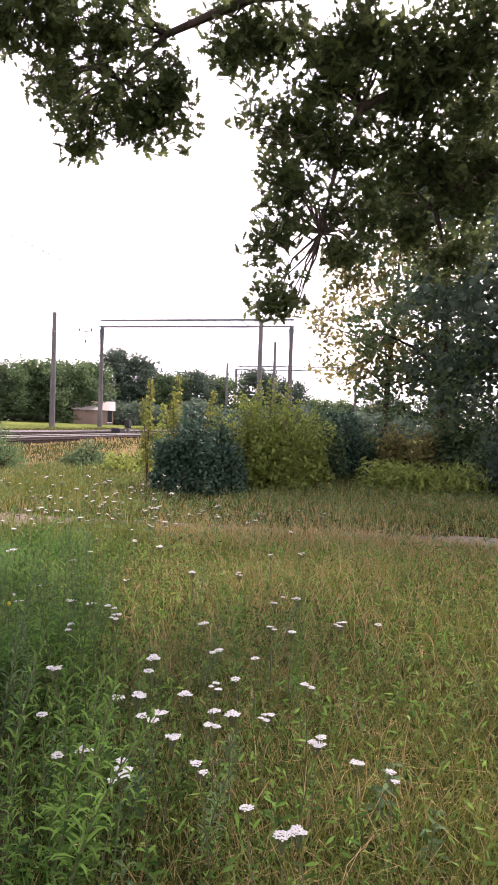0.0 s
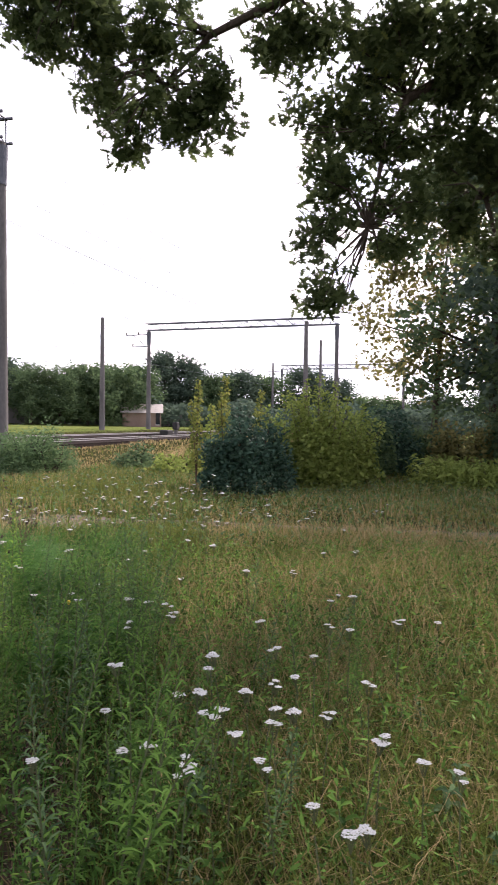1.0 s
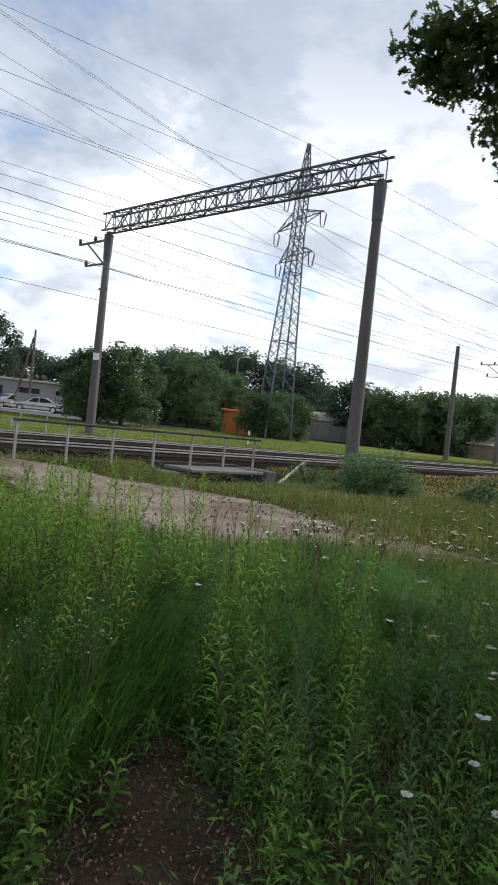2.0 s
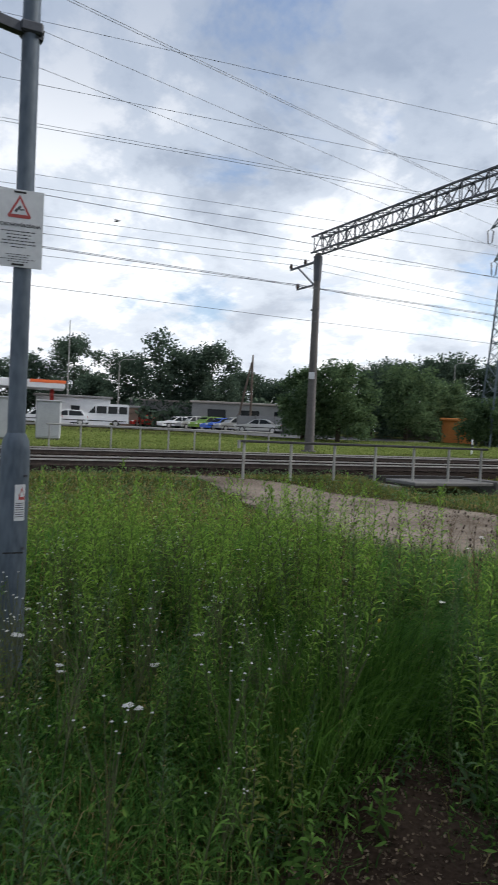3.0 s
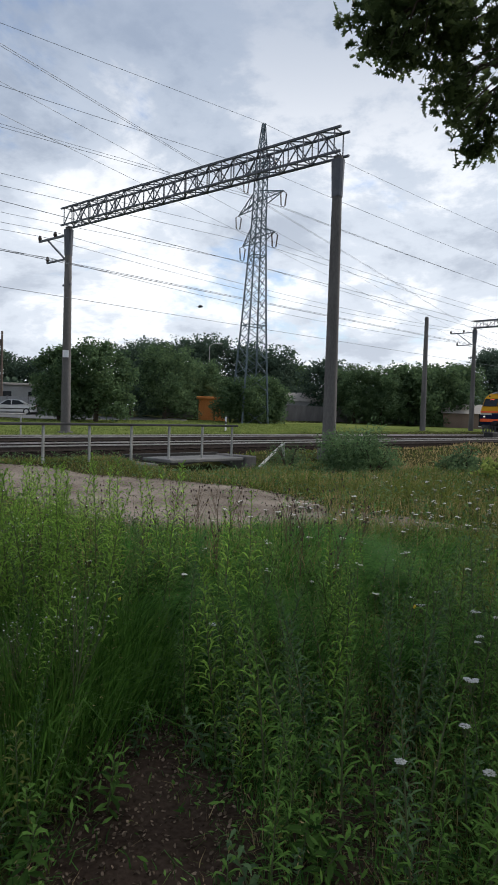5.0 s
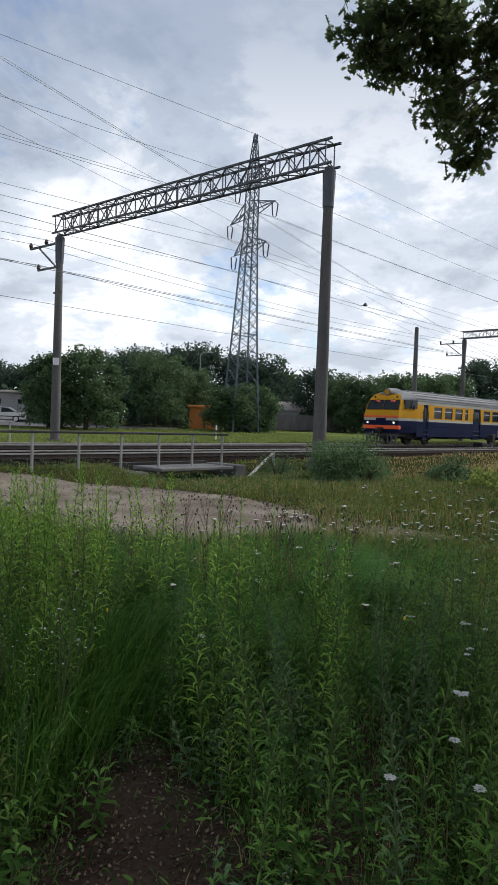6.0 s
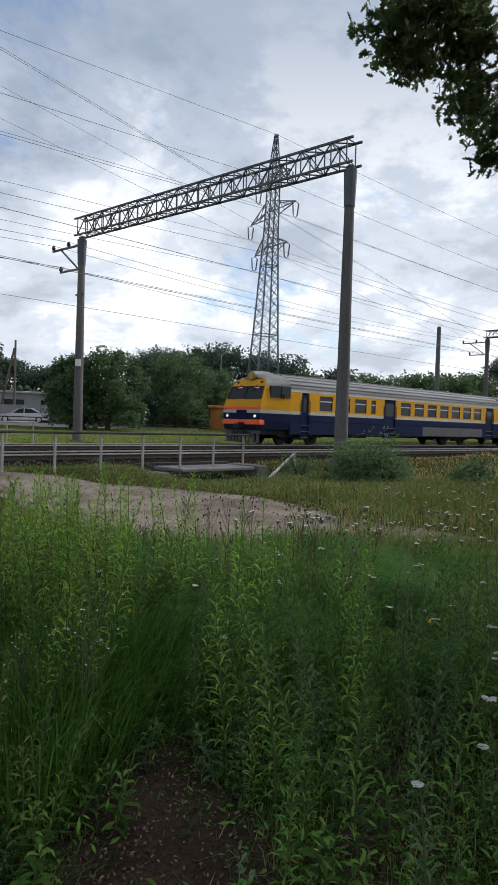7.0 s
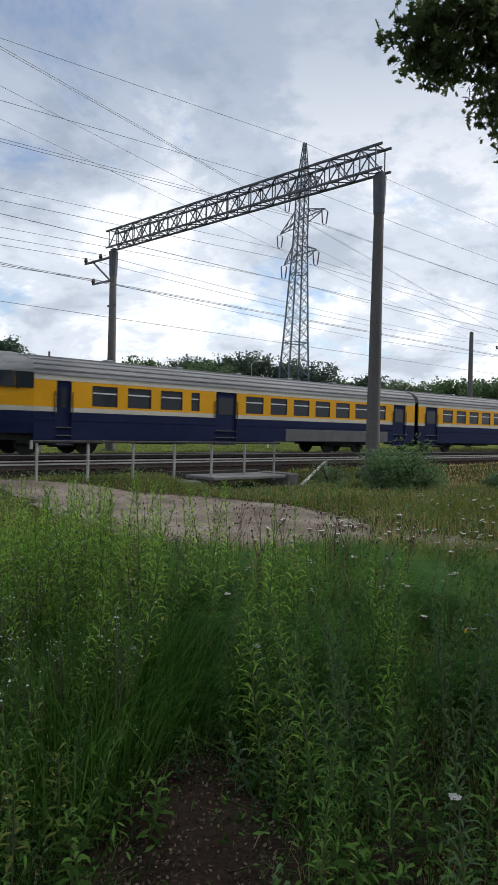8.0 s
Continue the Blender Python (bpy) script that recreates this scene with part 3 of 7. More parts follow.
def build_track(c, label, s0=-120, s1=420):
    """Ballast bed, sleepers and two rails of one track."""
    bed = Mesh()
    top = RAIL_Z - 0.20
    half = [(-2.3, 0.02), (-1.85, top - 0.05), (-1.5, top), (1.5, top), (1.85, top - 0.05), (2.3, 0.02)]
    n = 90
    vs, fs = [], []
    for i in range(n + 1):
        s = s0 + (s1 - s0) * i / n
        for x, z in half:
            vs.append((-c + x, s, z + (0.03 * noise.noise((x, s * 0.7, c)) if z > 0.2 else 0)))
    for i in range(n):
        fs += [(i * 6 + k, i * 6 + k + 1, i * 6 + 7 + k, i * 6 + 6 + k) for k in range(5)]
    bed.add(vs, fs)
    track = thing("railway_track", TRK, label, "railway track", "parallel railway tracks", "structure")
    part("ballast", bed, M["ballast"], track)
    for side in (-1, 1):
        x = -c + side * 0.785
        web = Mesh().box(x - 0.07, s0, RAIL_Z - 0.17, x + 0.07, s1, RAIL_Z - 0.145)
        web.box(x - 0.012, s0, RAIL_Z - 0.145, x + 0.012, s1, RAIL_Z - 0.04)
        # shade below the head is in this rust colour
        r = part("rail", web, M["rail"], track)
        part("rail_head", Mesh().box(x - 0.036, s0, RAIL_Z - 0.04, x + 0.036, s1, RAIL_Z), M["railhead"], r, "polished running surface")
    me = Mesh().box(-1.3, -0.12, -0.16, 1.3, 0.12, 0.0, bevel=0.02).data("sleeper", M["sleeper"])
    for i in range(150):
        part("sleeper", me, None, track, m=pose(-c, -14 + i * 0.6, RAIL_Z - 0.165))


build_track(NEAR_C, "railway track with rusty rails on dark ballast")
build_track(FAR_C, "railway track with rusty rails, far side of the line")


# ---------------------------------------------------------------- the little bridge
def railing(name, c, ss, top, foot, label, rail_mat, start_bracket=False):
    r = thing(name, TRK, label, "railing", "bridge railings")
    for s in ss:
        part("post", Mesh().box(-c - 0.03, s - 0.03, foot, -c + 0.03, s + 0.03, top - 0.03, bevel=0.008), M["galv_rail"], r)
    h = part("handrail", Mesh().box(-c - 0.06, ss[0] - 0.12, top - 0.03, -c + 0.06, ss[-1] + 0.22, top + 0.035, bevel=0.015), rail_mat, r, "dark flat handrail")
    if start_bracket:
        part("end_bracket", Mesh().box(-c - 0.05, ss[0] - 0.16, top - 0.18, -c + 0.05, ss[0] - 0.12, top + 0.03), M["galv_rail"], h)
    return r


railing("bridge_railing", 15.5, [6.85, 8.2, 9.52, 10.85, 12.17, 13.45, 14.7], 1.17, 0.0, "grey metal bridge railing with a dark flat handrail", M["dark_rail"], True)
railing("bridge_railing", 28.0, [4.05, 5.3, 6.55, 7.8, 9.05, 10.25, 11.45, 12.7, 13.9], 1.28, 0.25, "pale grey metal railing beyond the tracks", M["galv_rail"])


def build_bridge():
    b = thing("footbridge_deck", TRK, "weathered concrete culvert slab carrying the tracks", "bridge")
    part("slab", Mesh().box(-16.4, 11.9, 0.10, -15.05, 14.8, 0.20, bevel=0.02), M["slab"], b, "pale concrete edge slab")
    part("abutment", Mesh().box(-16.6, 15.0, -0.8, -15.15, 15.5, 0.22, bevel=0.03), M["concrete"], b)
    part("abutment", Mesh().box(-16.6, 10.9, -0.8, -15.15, 11.55, 0.1, bevel=0.03), M["concrete"], b)
    # near-black backing: the shade of the opening below the slab, put into colour
    part("void_backing", Mesh().box(-16.9, 11.5, -0.9, -16.65, 15.2, 0.26), M["under"], b)
    br = thing("stair_handrail", TRK, "slanted pale metal handrail beside the culvert", "handrail")
    part("rail", Mesh().tube([(-15.0, 16.6, 0.62), (-14.0, 14.0, -0.28)], 0.045, 8), M["galv_rail"], br)
    part("post", Mesh().tube([(-15.0, 16.6, 0.62), (-15.0, 16.6, -0.35)], 0.05, 8), M["galv_rail"], br)


build_bridge()


# ---------------------------------------------------------------- catenary portals and poles
def concrete_mast(parent, s, c, base, top, r0=0.24, r1=0.155):
    p = on_track(s, c)
    m = part("mast", Mesh().tube([(p.x, p.y, base), (p.x, p.y, base + (top - base) * 0.5), (p.x, p.y, top)], [r0, (r0 + r1) / 2, r1], 14), M["concrete"], parent, "tapered round concrete mast", True)
    part("footing", Mesh().tube([(p.x, p.y, base - 0.6), (p.x, p.y, base + 0.18)], [r0 + 0.2, r0 + 0.14], 12), M["concrete"], m)
    part("steel_band", Mesh().tube([(p.x, p.y, top - 1.35), (p.x, p.y, top - 0.12)], [r1 + 0.035, r1 + 0.075], 12), M["lattice"], m, "dark steel head collar")
    return m


def lattice_beam(parent, a, b, w, h, bays, mat=None, t=0.045):
    """A square lattice girder from a to b (the middle of its bottom)."""
    a, b = Vector(a), Vector(b)
    mat = mat or M["lattice"]
    d = (b - a).normalized()
    side = Vector((-d.y, d.x, 0)).normalized() * (w / 2)
    up = Vector((0, 0, h))
    chords = [side, -side, side + up, -side + up]
    for o in chords:
        part("chord", Mesh().bar(a + o - d * 0.25, b + o + d * 0.25, t * 1.6), mat, parent)
    lace = Mesh()
    n = bays
    for i in range(n + 1):
        p = a.lerp(b, i / n)
        for o in (side, -side):
            lace.bar(p + o, p + o + up, t * 0.8)
        for o in (Vector(), up):
            lace.bar(p + side + o, p - side + o, t * 0.8)
        if i < n:
            q = a.lerp(b, (i + 1) / n)
            f = i % 2
            for o in (side, -side):
                lace.bar(p + o + up * f, q + o + up * (1 - f), t * 0.8)
            for o in (Vector(), up):
                lace.bar(p + o + side * (1 if f else -1), q + o - side * (1 if f else -1), t * 0.8)
    tagged(part("lacing", lace, mat, parent), kind="stuff")


def cross_arm(parent, p, out, z_hi, z_lo, reach=2.5):
    """A bracket of two arms with pin insulators, pointing along out."""
    p, out = Vector(p), Vector(out).normalized()
    arm = Mesh()
    hi, lo = p + Vector((0, 0, z_hi)), p + Vector((0, 0, z_lo))
    arm.bar(hi, hi + out * reach, 0.09).bar(lo, lo + out * reach * 0.72, 0.08).bar(hi + out * reach * 0.72, lo + out * 0.25, 0.07)
    a = part("bracket", arm, M["lattice"], parent, "bracket arms for the feeder wires")
    for q in (hi + out * reach * 0.98, hi + out * reach * 0.45, lo + out * reach * 0.70):
        part("insulator", Mesh().tube([q, q + Vector((0, 0, 0.10)), q + Vector((0, 0, 0.16)), q + Vector((0, 0, 0.3))], [0.03, 0.085, 0.10, 0.05], 8), M["insulator"], a)


def portal(s_r, c_r, s_l, c_l, top, beam_h, bays, label, base=0.28, t=0.045, group="catenary portals"):
    g = thing("catenary_portal", Matrix(), label, "catenary portal", group)
    concrete_mast(g, s_r, c_r, base, top)
    concrete_mast(g, s_l, c_l, base, top)
    a, b = on_track(s_r, c_r, top + 0.06), on_track(s_l, c_l, top + 0.06)
    lattice_beam(g, a, b, 0.55, beam_h, bays, t=t)
    out = (b - a).normalized()
    pl = on_track(s_l, c_l)
    cross_arm(g, pl, out, top - 0.35, top - 1.5)
    part("small_arm", Mesh().bar(pl + Vector((0, 0, top - 2.75)) - out * 0.25, pl + Vector((0, 0, top - 2.75)) + out * 0.4, 0.08), M["lattice"], g)
    return g


near_portal = portal(18.28, 14.42, 17.06, 29.67, 10.32, 0.80, 24, "steel lattice portal on two round concrete masts over the tracks")
_p = on_track(17.06, 29.67)
part("number_plate", Mesh().box(-0.14, -0.02, 0, 0.14, 0.02, 0.34, pose(_p.x + 0.13, _p.y - 0.19, 4.05, 0, 0, 36)), M["white_paint"], near_portal, "small white plate")
portal(60.0, 11.3, 60.0, 29.9, 10.2, 0.62, 28, "steel lattice portal on two concrete masts, farther along the line", 0.35, 0.05)
portal(112.0, 10.0, 112.0, 30.5, 10.4, 0.62, 26, "distant steel lattice portal over the tracks", 0.4, 0.06)


def lone_mast(p, top, r0, r1, label, name="concrete_mast"):
    g = thing(name, pose(p[0], p[1], 0), label, "mast", "single masts")
    part("shaft", Mesh().tube([(0, 0, 0.1), (0, 0, top)], [r0, r1], 12), M["concrete"], g, smooth=True)
    part("cap", Mesh().tube([(0, 0, top), (0, 0, top + 0.12)], [r1 * 1.1, r1 * 0.7], 12), M["concrete"], g)


lone_mast(polar(16.3, 59.3), 10.1, 0.25, 0.16, "bare round concrete mast beyond the tracks")
lone_mast(polar(-0.75, 58.0), 10.0, 0.25, 0.17, "bare round concrete mast beside the line")
lone_mast(polar(-2.0, 75.0), 10.4, 0.2, 0.14, "thin concrete mast beside the line")
lone_mast(polar(2.0, 95.0), 9.6, 0.2, 0.14, "thin distant concrete mast")


def point_machine():
    g = thing("point_machine", TRK, "dark switch motor box beside the near track", "point machine")
    s, c = 47.0, 21.9
    part("housing", Mesh().box(-c - 0.35, s - 0.5, 0.25, -c + 0.35, s + 0.5, 0.75, bevel=0.06), M["under"], g)
    part("signal_head", Mesh().box(-c + 0.6, s - 0.25, 0.8, -c + 1.0, s + 0.25, 1.35, bevel=0.05), M["under"], g)
    part("stand", Mesh().box(-c + 0.68, s - 0.14, 0.1, -c + 0.92, s + 0.14, 0.8, bevel=0.03), M["concrete"], g)
    part("rod", Mesh().box(-c - 2.2, s - 0.05, 0.35, -c - 0.35, s + 0.05, 0.43), M["rail"], g)


point_machine()


# ---------------------------------------------------------------- the power line
def pylon(m, label, mat, height=26.6, base_half=1.28):
    """A single-mast lattice tower with three pairs of arms."""
    g = thing("transmission_pylon", m, label, "pylon", "transmission pylons")

    def half(z):
        if z < 9.0:
            return base_half + (0.82 - base_half) * z / 9.0
        if z < 18:
            return 0.82 + (0.47 - 0.82) * (z - 9.0) / 9.0
        if z < 23:
            return 0.47 + (0.40 - 0.47) * (z - 18) / 5
        return max(0.40 * (1 - (z - 23) / (height - 23)), 0.10)
    zs = [0, 1.6, 3.2, 4.7, 6.0, 7.2, 8.3, 9.4, 10.4, 11.4, 12.4, 13.3, 14.2, 15.1, 15.9, 16.7, 17.5, 18.3, 19.2, 20.1, 21.0, 22.0, 23.0, 24.0, 25.0, 25.9, height]
    quad = [(1, 1), (-1, 1), (-1, -1), (1, -1)]
    for qx, qy in quad:
        part("leg", Mesh().tube([(qx * half(z), qy * half(z), z) for z in (0, 9, 18, 23, height)], [0.10, 0.085, 0.07, 0.06, 0.05], 4), mat, g)
    lace = Mesh()
    for z0, z1 in zip(zs, zs[1:]):
        for (ax, ay), (bx, by) in zip(quad, quad[1:] + quad[:1]):
            h0, h1 = half(z0), half(z1)
            lace.bar((ax * h0, ay * h0, z0), (bx * h1, by * h1, z1), 0.042)
            lace.bar((bx * h0, by * h0, z0), (ax * h1, ay * h1, z1), 0.042)
    for z in (9.0, 15.1, 18.3, 22.0, 23.0):
        for (ax, ay), (bx, by) in zip(quad, quad[1:] + quad[:1]):
            lace.bar((ax * half(z), ay * half(z), z), (bx * half(z), by * half(z), z), 0.07)
    tagged(part("lacing", lace, mat, g, "crossed lattice bracing"), kind="stuff")
    tips = []
    for z, reach in ((16.5, 3.1), (19.6, 4.3), (22.6, 3.0)):
        for sgn in (-1, 1):
            arm = Mesh()
            tip = Vector((sgn * reach, 0, z + 0.05))
            for qy in (-1, 1):
                for dz in (0, 1.0):
                    arm.bar((sgn * half(z), qy * half(z), z + dz), tip, 0.07)
                for k in (0.35, 0.65):
                    a = Vector((sgn * half(z), qy * half(z), z)).lerp(tip, k)
                    arm.bar(a, Vector((sgn * half(z), qy * half(z), z + 1.0)).lerp(tip, max(k - 0.3, 0)), 0.05)
            ar = part("cross_arm", arm, mat, g)
            for dy in (-0.28, 0.28):
                ins = Mesh()
                pts, rad = [], []
                for i in range(13):
                    pts.append((tip.x, dy * (1 - 0.03 * i), z - 0.15 - 0.085 * i))
                    rad.append(0.075 if i % 2 else 0.04)
                ins.tube(pts, rad, 8).bar((tip.x, 0, z), (tip.x, dy, z - 0.15), 0.04).bar((tip.x, dy * 0.64, z - 1.17), (tip.x, 0, z - 1.3), 0.04)
                part("insulator_string", ins, M["insulator"], ar)
            tips.append(Vector((tip.x, 0, z - 1.3)))
    tips.append(Vector((0, 0, height)))
    return [m @ t for t in tips]


# the tower leans a little
PYLON = Matrix.Translation((-30.75, 51.6, 0.4)) @ Matrix.Rotation(radians(1.3), 4, Vector((-0.5, 0.866, 0))) @ pose(0, 0, 0, 0, 0, -33)
tips = pylon(PYLON, "grey galvanised lattice pylon with three pairs of arms", M["pylon"])
far_tips = pylon(pose(37.8, 239.0, 0.5, 0, 0, -20), "distant grey lattice pylon on the horizon", M["pylon"])


def wire(a, b, sag, r, group, n=26):
    a, b = Vector(a), Vector(b)
    pts = []
    for i in range(n + 1):
        t = i / n
        p = a.lerp(b, t)
        p.z -= sag * 4 * t * (1 - t)
        pts.append(p)
    ob = new("overhead_wire", Mesh().tube(pts, r, 5).data("overhead_wire", M["wire"]))
    tagged(ob, "thin dark overhead power cable in the sky", "cable", group)


for t in tips:
    wire(t, (t.x - 51.3, t.y - 141.0, t.z + 0.6), 0.5, 0.015, "pylon cables", 44)
for a, b in zip(tips, far_tips):
    wire(a, b, 3.4, 0.016, "pylon cables", 40)
# a second line of cables, higher, coming from over the meadow and running off beyond the bend
for off, z, r in ((34.0, 23.3, 0.017), (34.4, 23.7, 0.017), (34.0, 21.2, 0.014), (34.0, 19.3, 0.014)):
    wire((-off - 0.3 + 2.1, -120.0, z), (-off - 0.3 - 5.2, 300.0, z), 0.0, r, "far power cables", 30)
# contact wires over the tracks
for c in (NEAR_C, FAR_C):
    for z in (6.3, 7.7):
        wire(on_track(-60, c, z), on_track(112, c, z), 0.25, 0.010, "contact wires")
for s, c in ((0.98, 10.0), (0.45, 10.0), (0.70, 8.85)):
    a, b = on_track(17.06, 29.67 + 2.5 * s, c + 0.25), on_track(60.0, 29.9 + 2.5 * s, c + 0.13)
    wire(a, b, 0.5, 0.011, "feeder wires")
    wire(a, on_track(-40, 29.6 + 2.5 * s, c + 0.2), 0.6, 0.011, "feeder wires")
    wire(b, on_track(112.0, 30.5 + 2.5 * s, c + 0.3), 0.6, 0.011, "feeder wires")


# ---------------------------------------------------------------- the train
CAR_L, HALF_W = 24.95, 1.55
Z_SKIRT, Z_STRIPE, Z_YEL, Z_TOP, Z_ROOF = 0.58, 1.60, 1.77, 2.74, 3.02


def wall_panels(openings, y0, y1, z0, z1, w0, w1, side, x=HALF_W, t=0.06):
    """A wall band with openings (pairs along the car) between heights w0 and w1."""
    me = Mesh()
    xa, xb = sorted((side * x, side * (x - t)))
    if w0 > z0:
        me.box(xa, y0, z0, xb, y1, w0)
    if w1 < z1:
        me.box(xa, y0, w1, xb, y1, z1)
    last = y0
    for a, b in list(openings) + [(y1, y1)]:
        if a > last:
            me.box(xa, last, w0, xb, a, w1)
        last = b
    return me


def subtract(y0, y1, holes):
    out, last = [], y0
    for a, b in holes:
        if a > last:
            out.append((last, a))
        last = max(last, b)
    if last < y1:
        out.append((last, y1))
    return out


def car_window(parent, side, a, b, z0=1.85, z1=2.63):
    x = side * (HALF_W - 0.045)
    g = part("window", Mesh().box(x - 0.01, a, z0, x + 0.01, b, z1), M["train_glass"], parent, "dark car window")
    fr = Mesh()
    xo = side * (HALF_W - 0.005)
    xa, xb = sorted((xo, xo - side * 0.035))
    for y in (a - 0.005, b - 0.035):
        fr.box(xa, y, z0, xb, y + 0.04, z1)
    fr.box(xa, a, z0 - 0.005, xb, b, z0 + 0.03).box(xa, a, z1 - 0.03, xb, b, z1 + 0.005)
    part("window_frame", fr, M["under"], g)
    if b - a > 0.4:
        xa, xb = sorted((xo - side * 0.01, xo - side * 0.03))
        part("window_bar", Mesh().box(xa, a + 0.03, z1 - 0.30, xb, b - 0.03, z1 - 0.245), M["window_bar"], g, "pale sliding-vent bar")


def car_door(parent, side, a, b):
    x = side * (HALF_W - 0.05)
    xa, xb = sorted((x, x - side * 0.05))
    d = part("door", Mesh().box(xa, a, 0.42, xb, b, Z_TOP + 0.02, bevel=0.01), M["navy"], parent, "recessed navy sliding door")
    part("door_window", Mesh().box(*sorted((x + side * 0.012, x - side * 0.03))[:1], a + 0.18, 1.75, sorted((x + side * 0.012, x - side * 0.03))[1], b - 0.18, 2.5), M["train_glass"], d)
    hb = Mesh()
    for y in (a - 0.07, b + 0.03):
        hb.box(*sorted((side * (HALF_W + 0.035), side * (HALF_W + 0.01)))[:1], y, 1.5, sorted((side * (HALF_W + 0.035), side * (HALF_W + 0.01)))[1], y + 0.03, 2.35)
    part("grab_rail", hb, M["under"], d)
    st = Mesh()
    for z in (0.40, 0.72, 1.02):
        st.box(*sorted((side * (HALF_W + 0.03), side * (HALF_W - 0.2)))[:1], a, z, sorted((side * (HALF_W + 0.03), side * (HALF_W - 0.2)))[1], b, z + 0.03)
    part("door_step", st, M["tank"], d)


def bogie(parent, y):
    b = part("bogie", Mesh().box(-1.15, y - 1.75, 0.42, -0.95, y + 1.75, 0.66, bevel=0.03).box(0.95, y - 1.75, 0.42, 1.15, y + 1.75, 0.66, bevel=0.03)
             .box(-1.0, y - 0.25, 0.4, 1.0, y + 0.25, 0.7).box(0.9, y - 0.5, 0.3, 1.2, y + 0.5, 0.5, bevel=0.05).box(-1.2, y - 0.5, 0.3, -0.9, y + 0.5, 0.5, bevel=0.05), M["under"], parent, "grimy bogie frame")
    for dy in (-1.2, 1.2):
        for sx in (-1, 1):
            part("wheel", Mesh().tube([(sx * 0.74, y + dy, 0.48), (sx * 0.80, y + dy, 0.48), (sx * 0.81, y + dy, 0.48), (sx * 0.87, y + dy, 0.48)], [0.50, 0.49, 0.475, 0.475], 20), M["under"], b)
            part("axle_box", Mesh().box(sx * 1.05 - 0.13, y + dy - 0.16, 0.34, sx * 1.05 + 0.13, y + dy + 0.16, 0.64, bevel=0.04), M["under"], b)


ROOF = [(1.55, Z_TOP), (1.545, 2.95), (1.50, 3.13), (1.38, 3.32), (1.15, 3.49), (0.8, 3.62), (0.4, 3.69), (0.0, 3.71)]


def roof_mesh(y0, y1, lower=None):
    prof = ROOF[1:] + [(-x, z) for x, z in ROOF[-2:0:-1]]
    me = Mesh()
    n = len(prof)
    ys = (y0, y1)
    vs = [(x, y, z) for y in ys for x, z in prof]
    me.add(vs, [(i, i + 1, n + i + 1, n + i) for i in range(n - 1)] + [tuple(range(n)), tuple(range(2 * n - 1, n - 1, -1))])
    return me


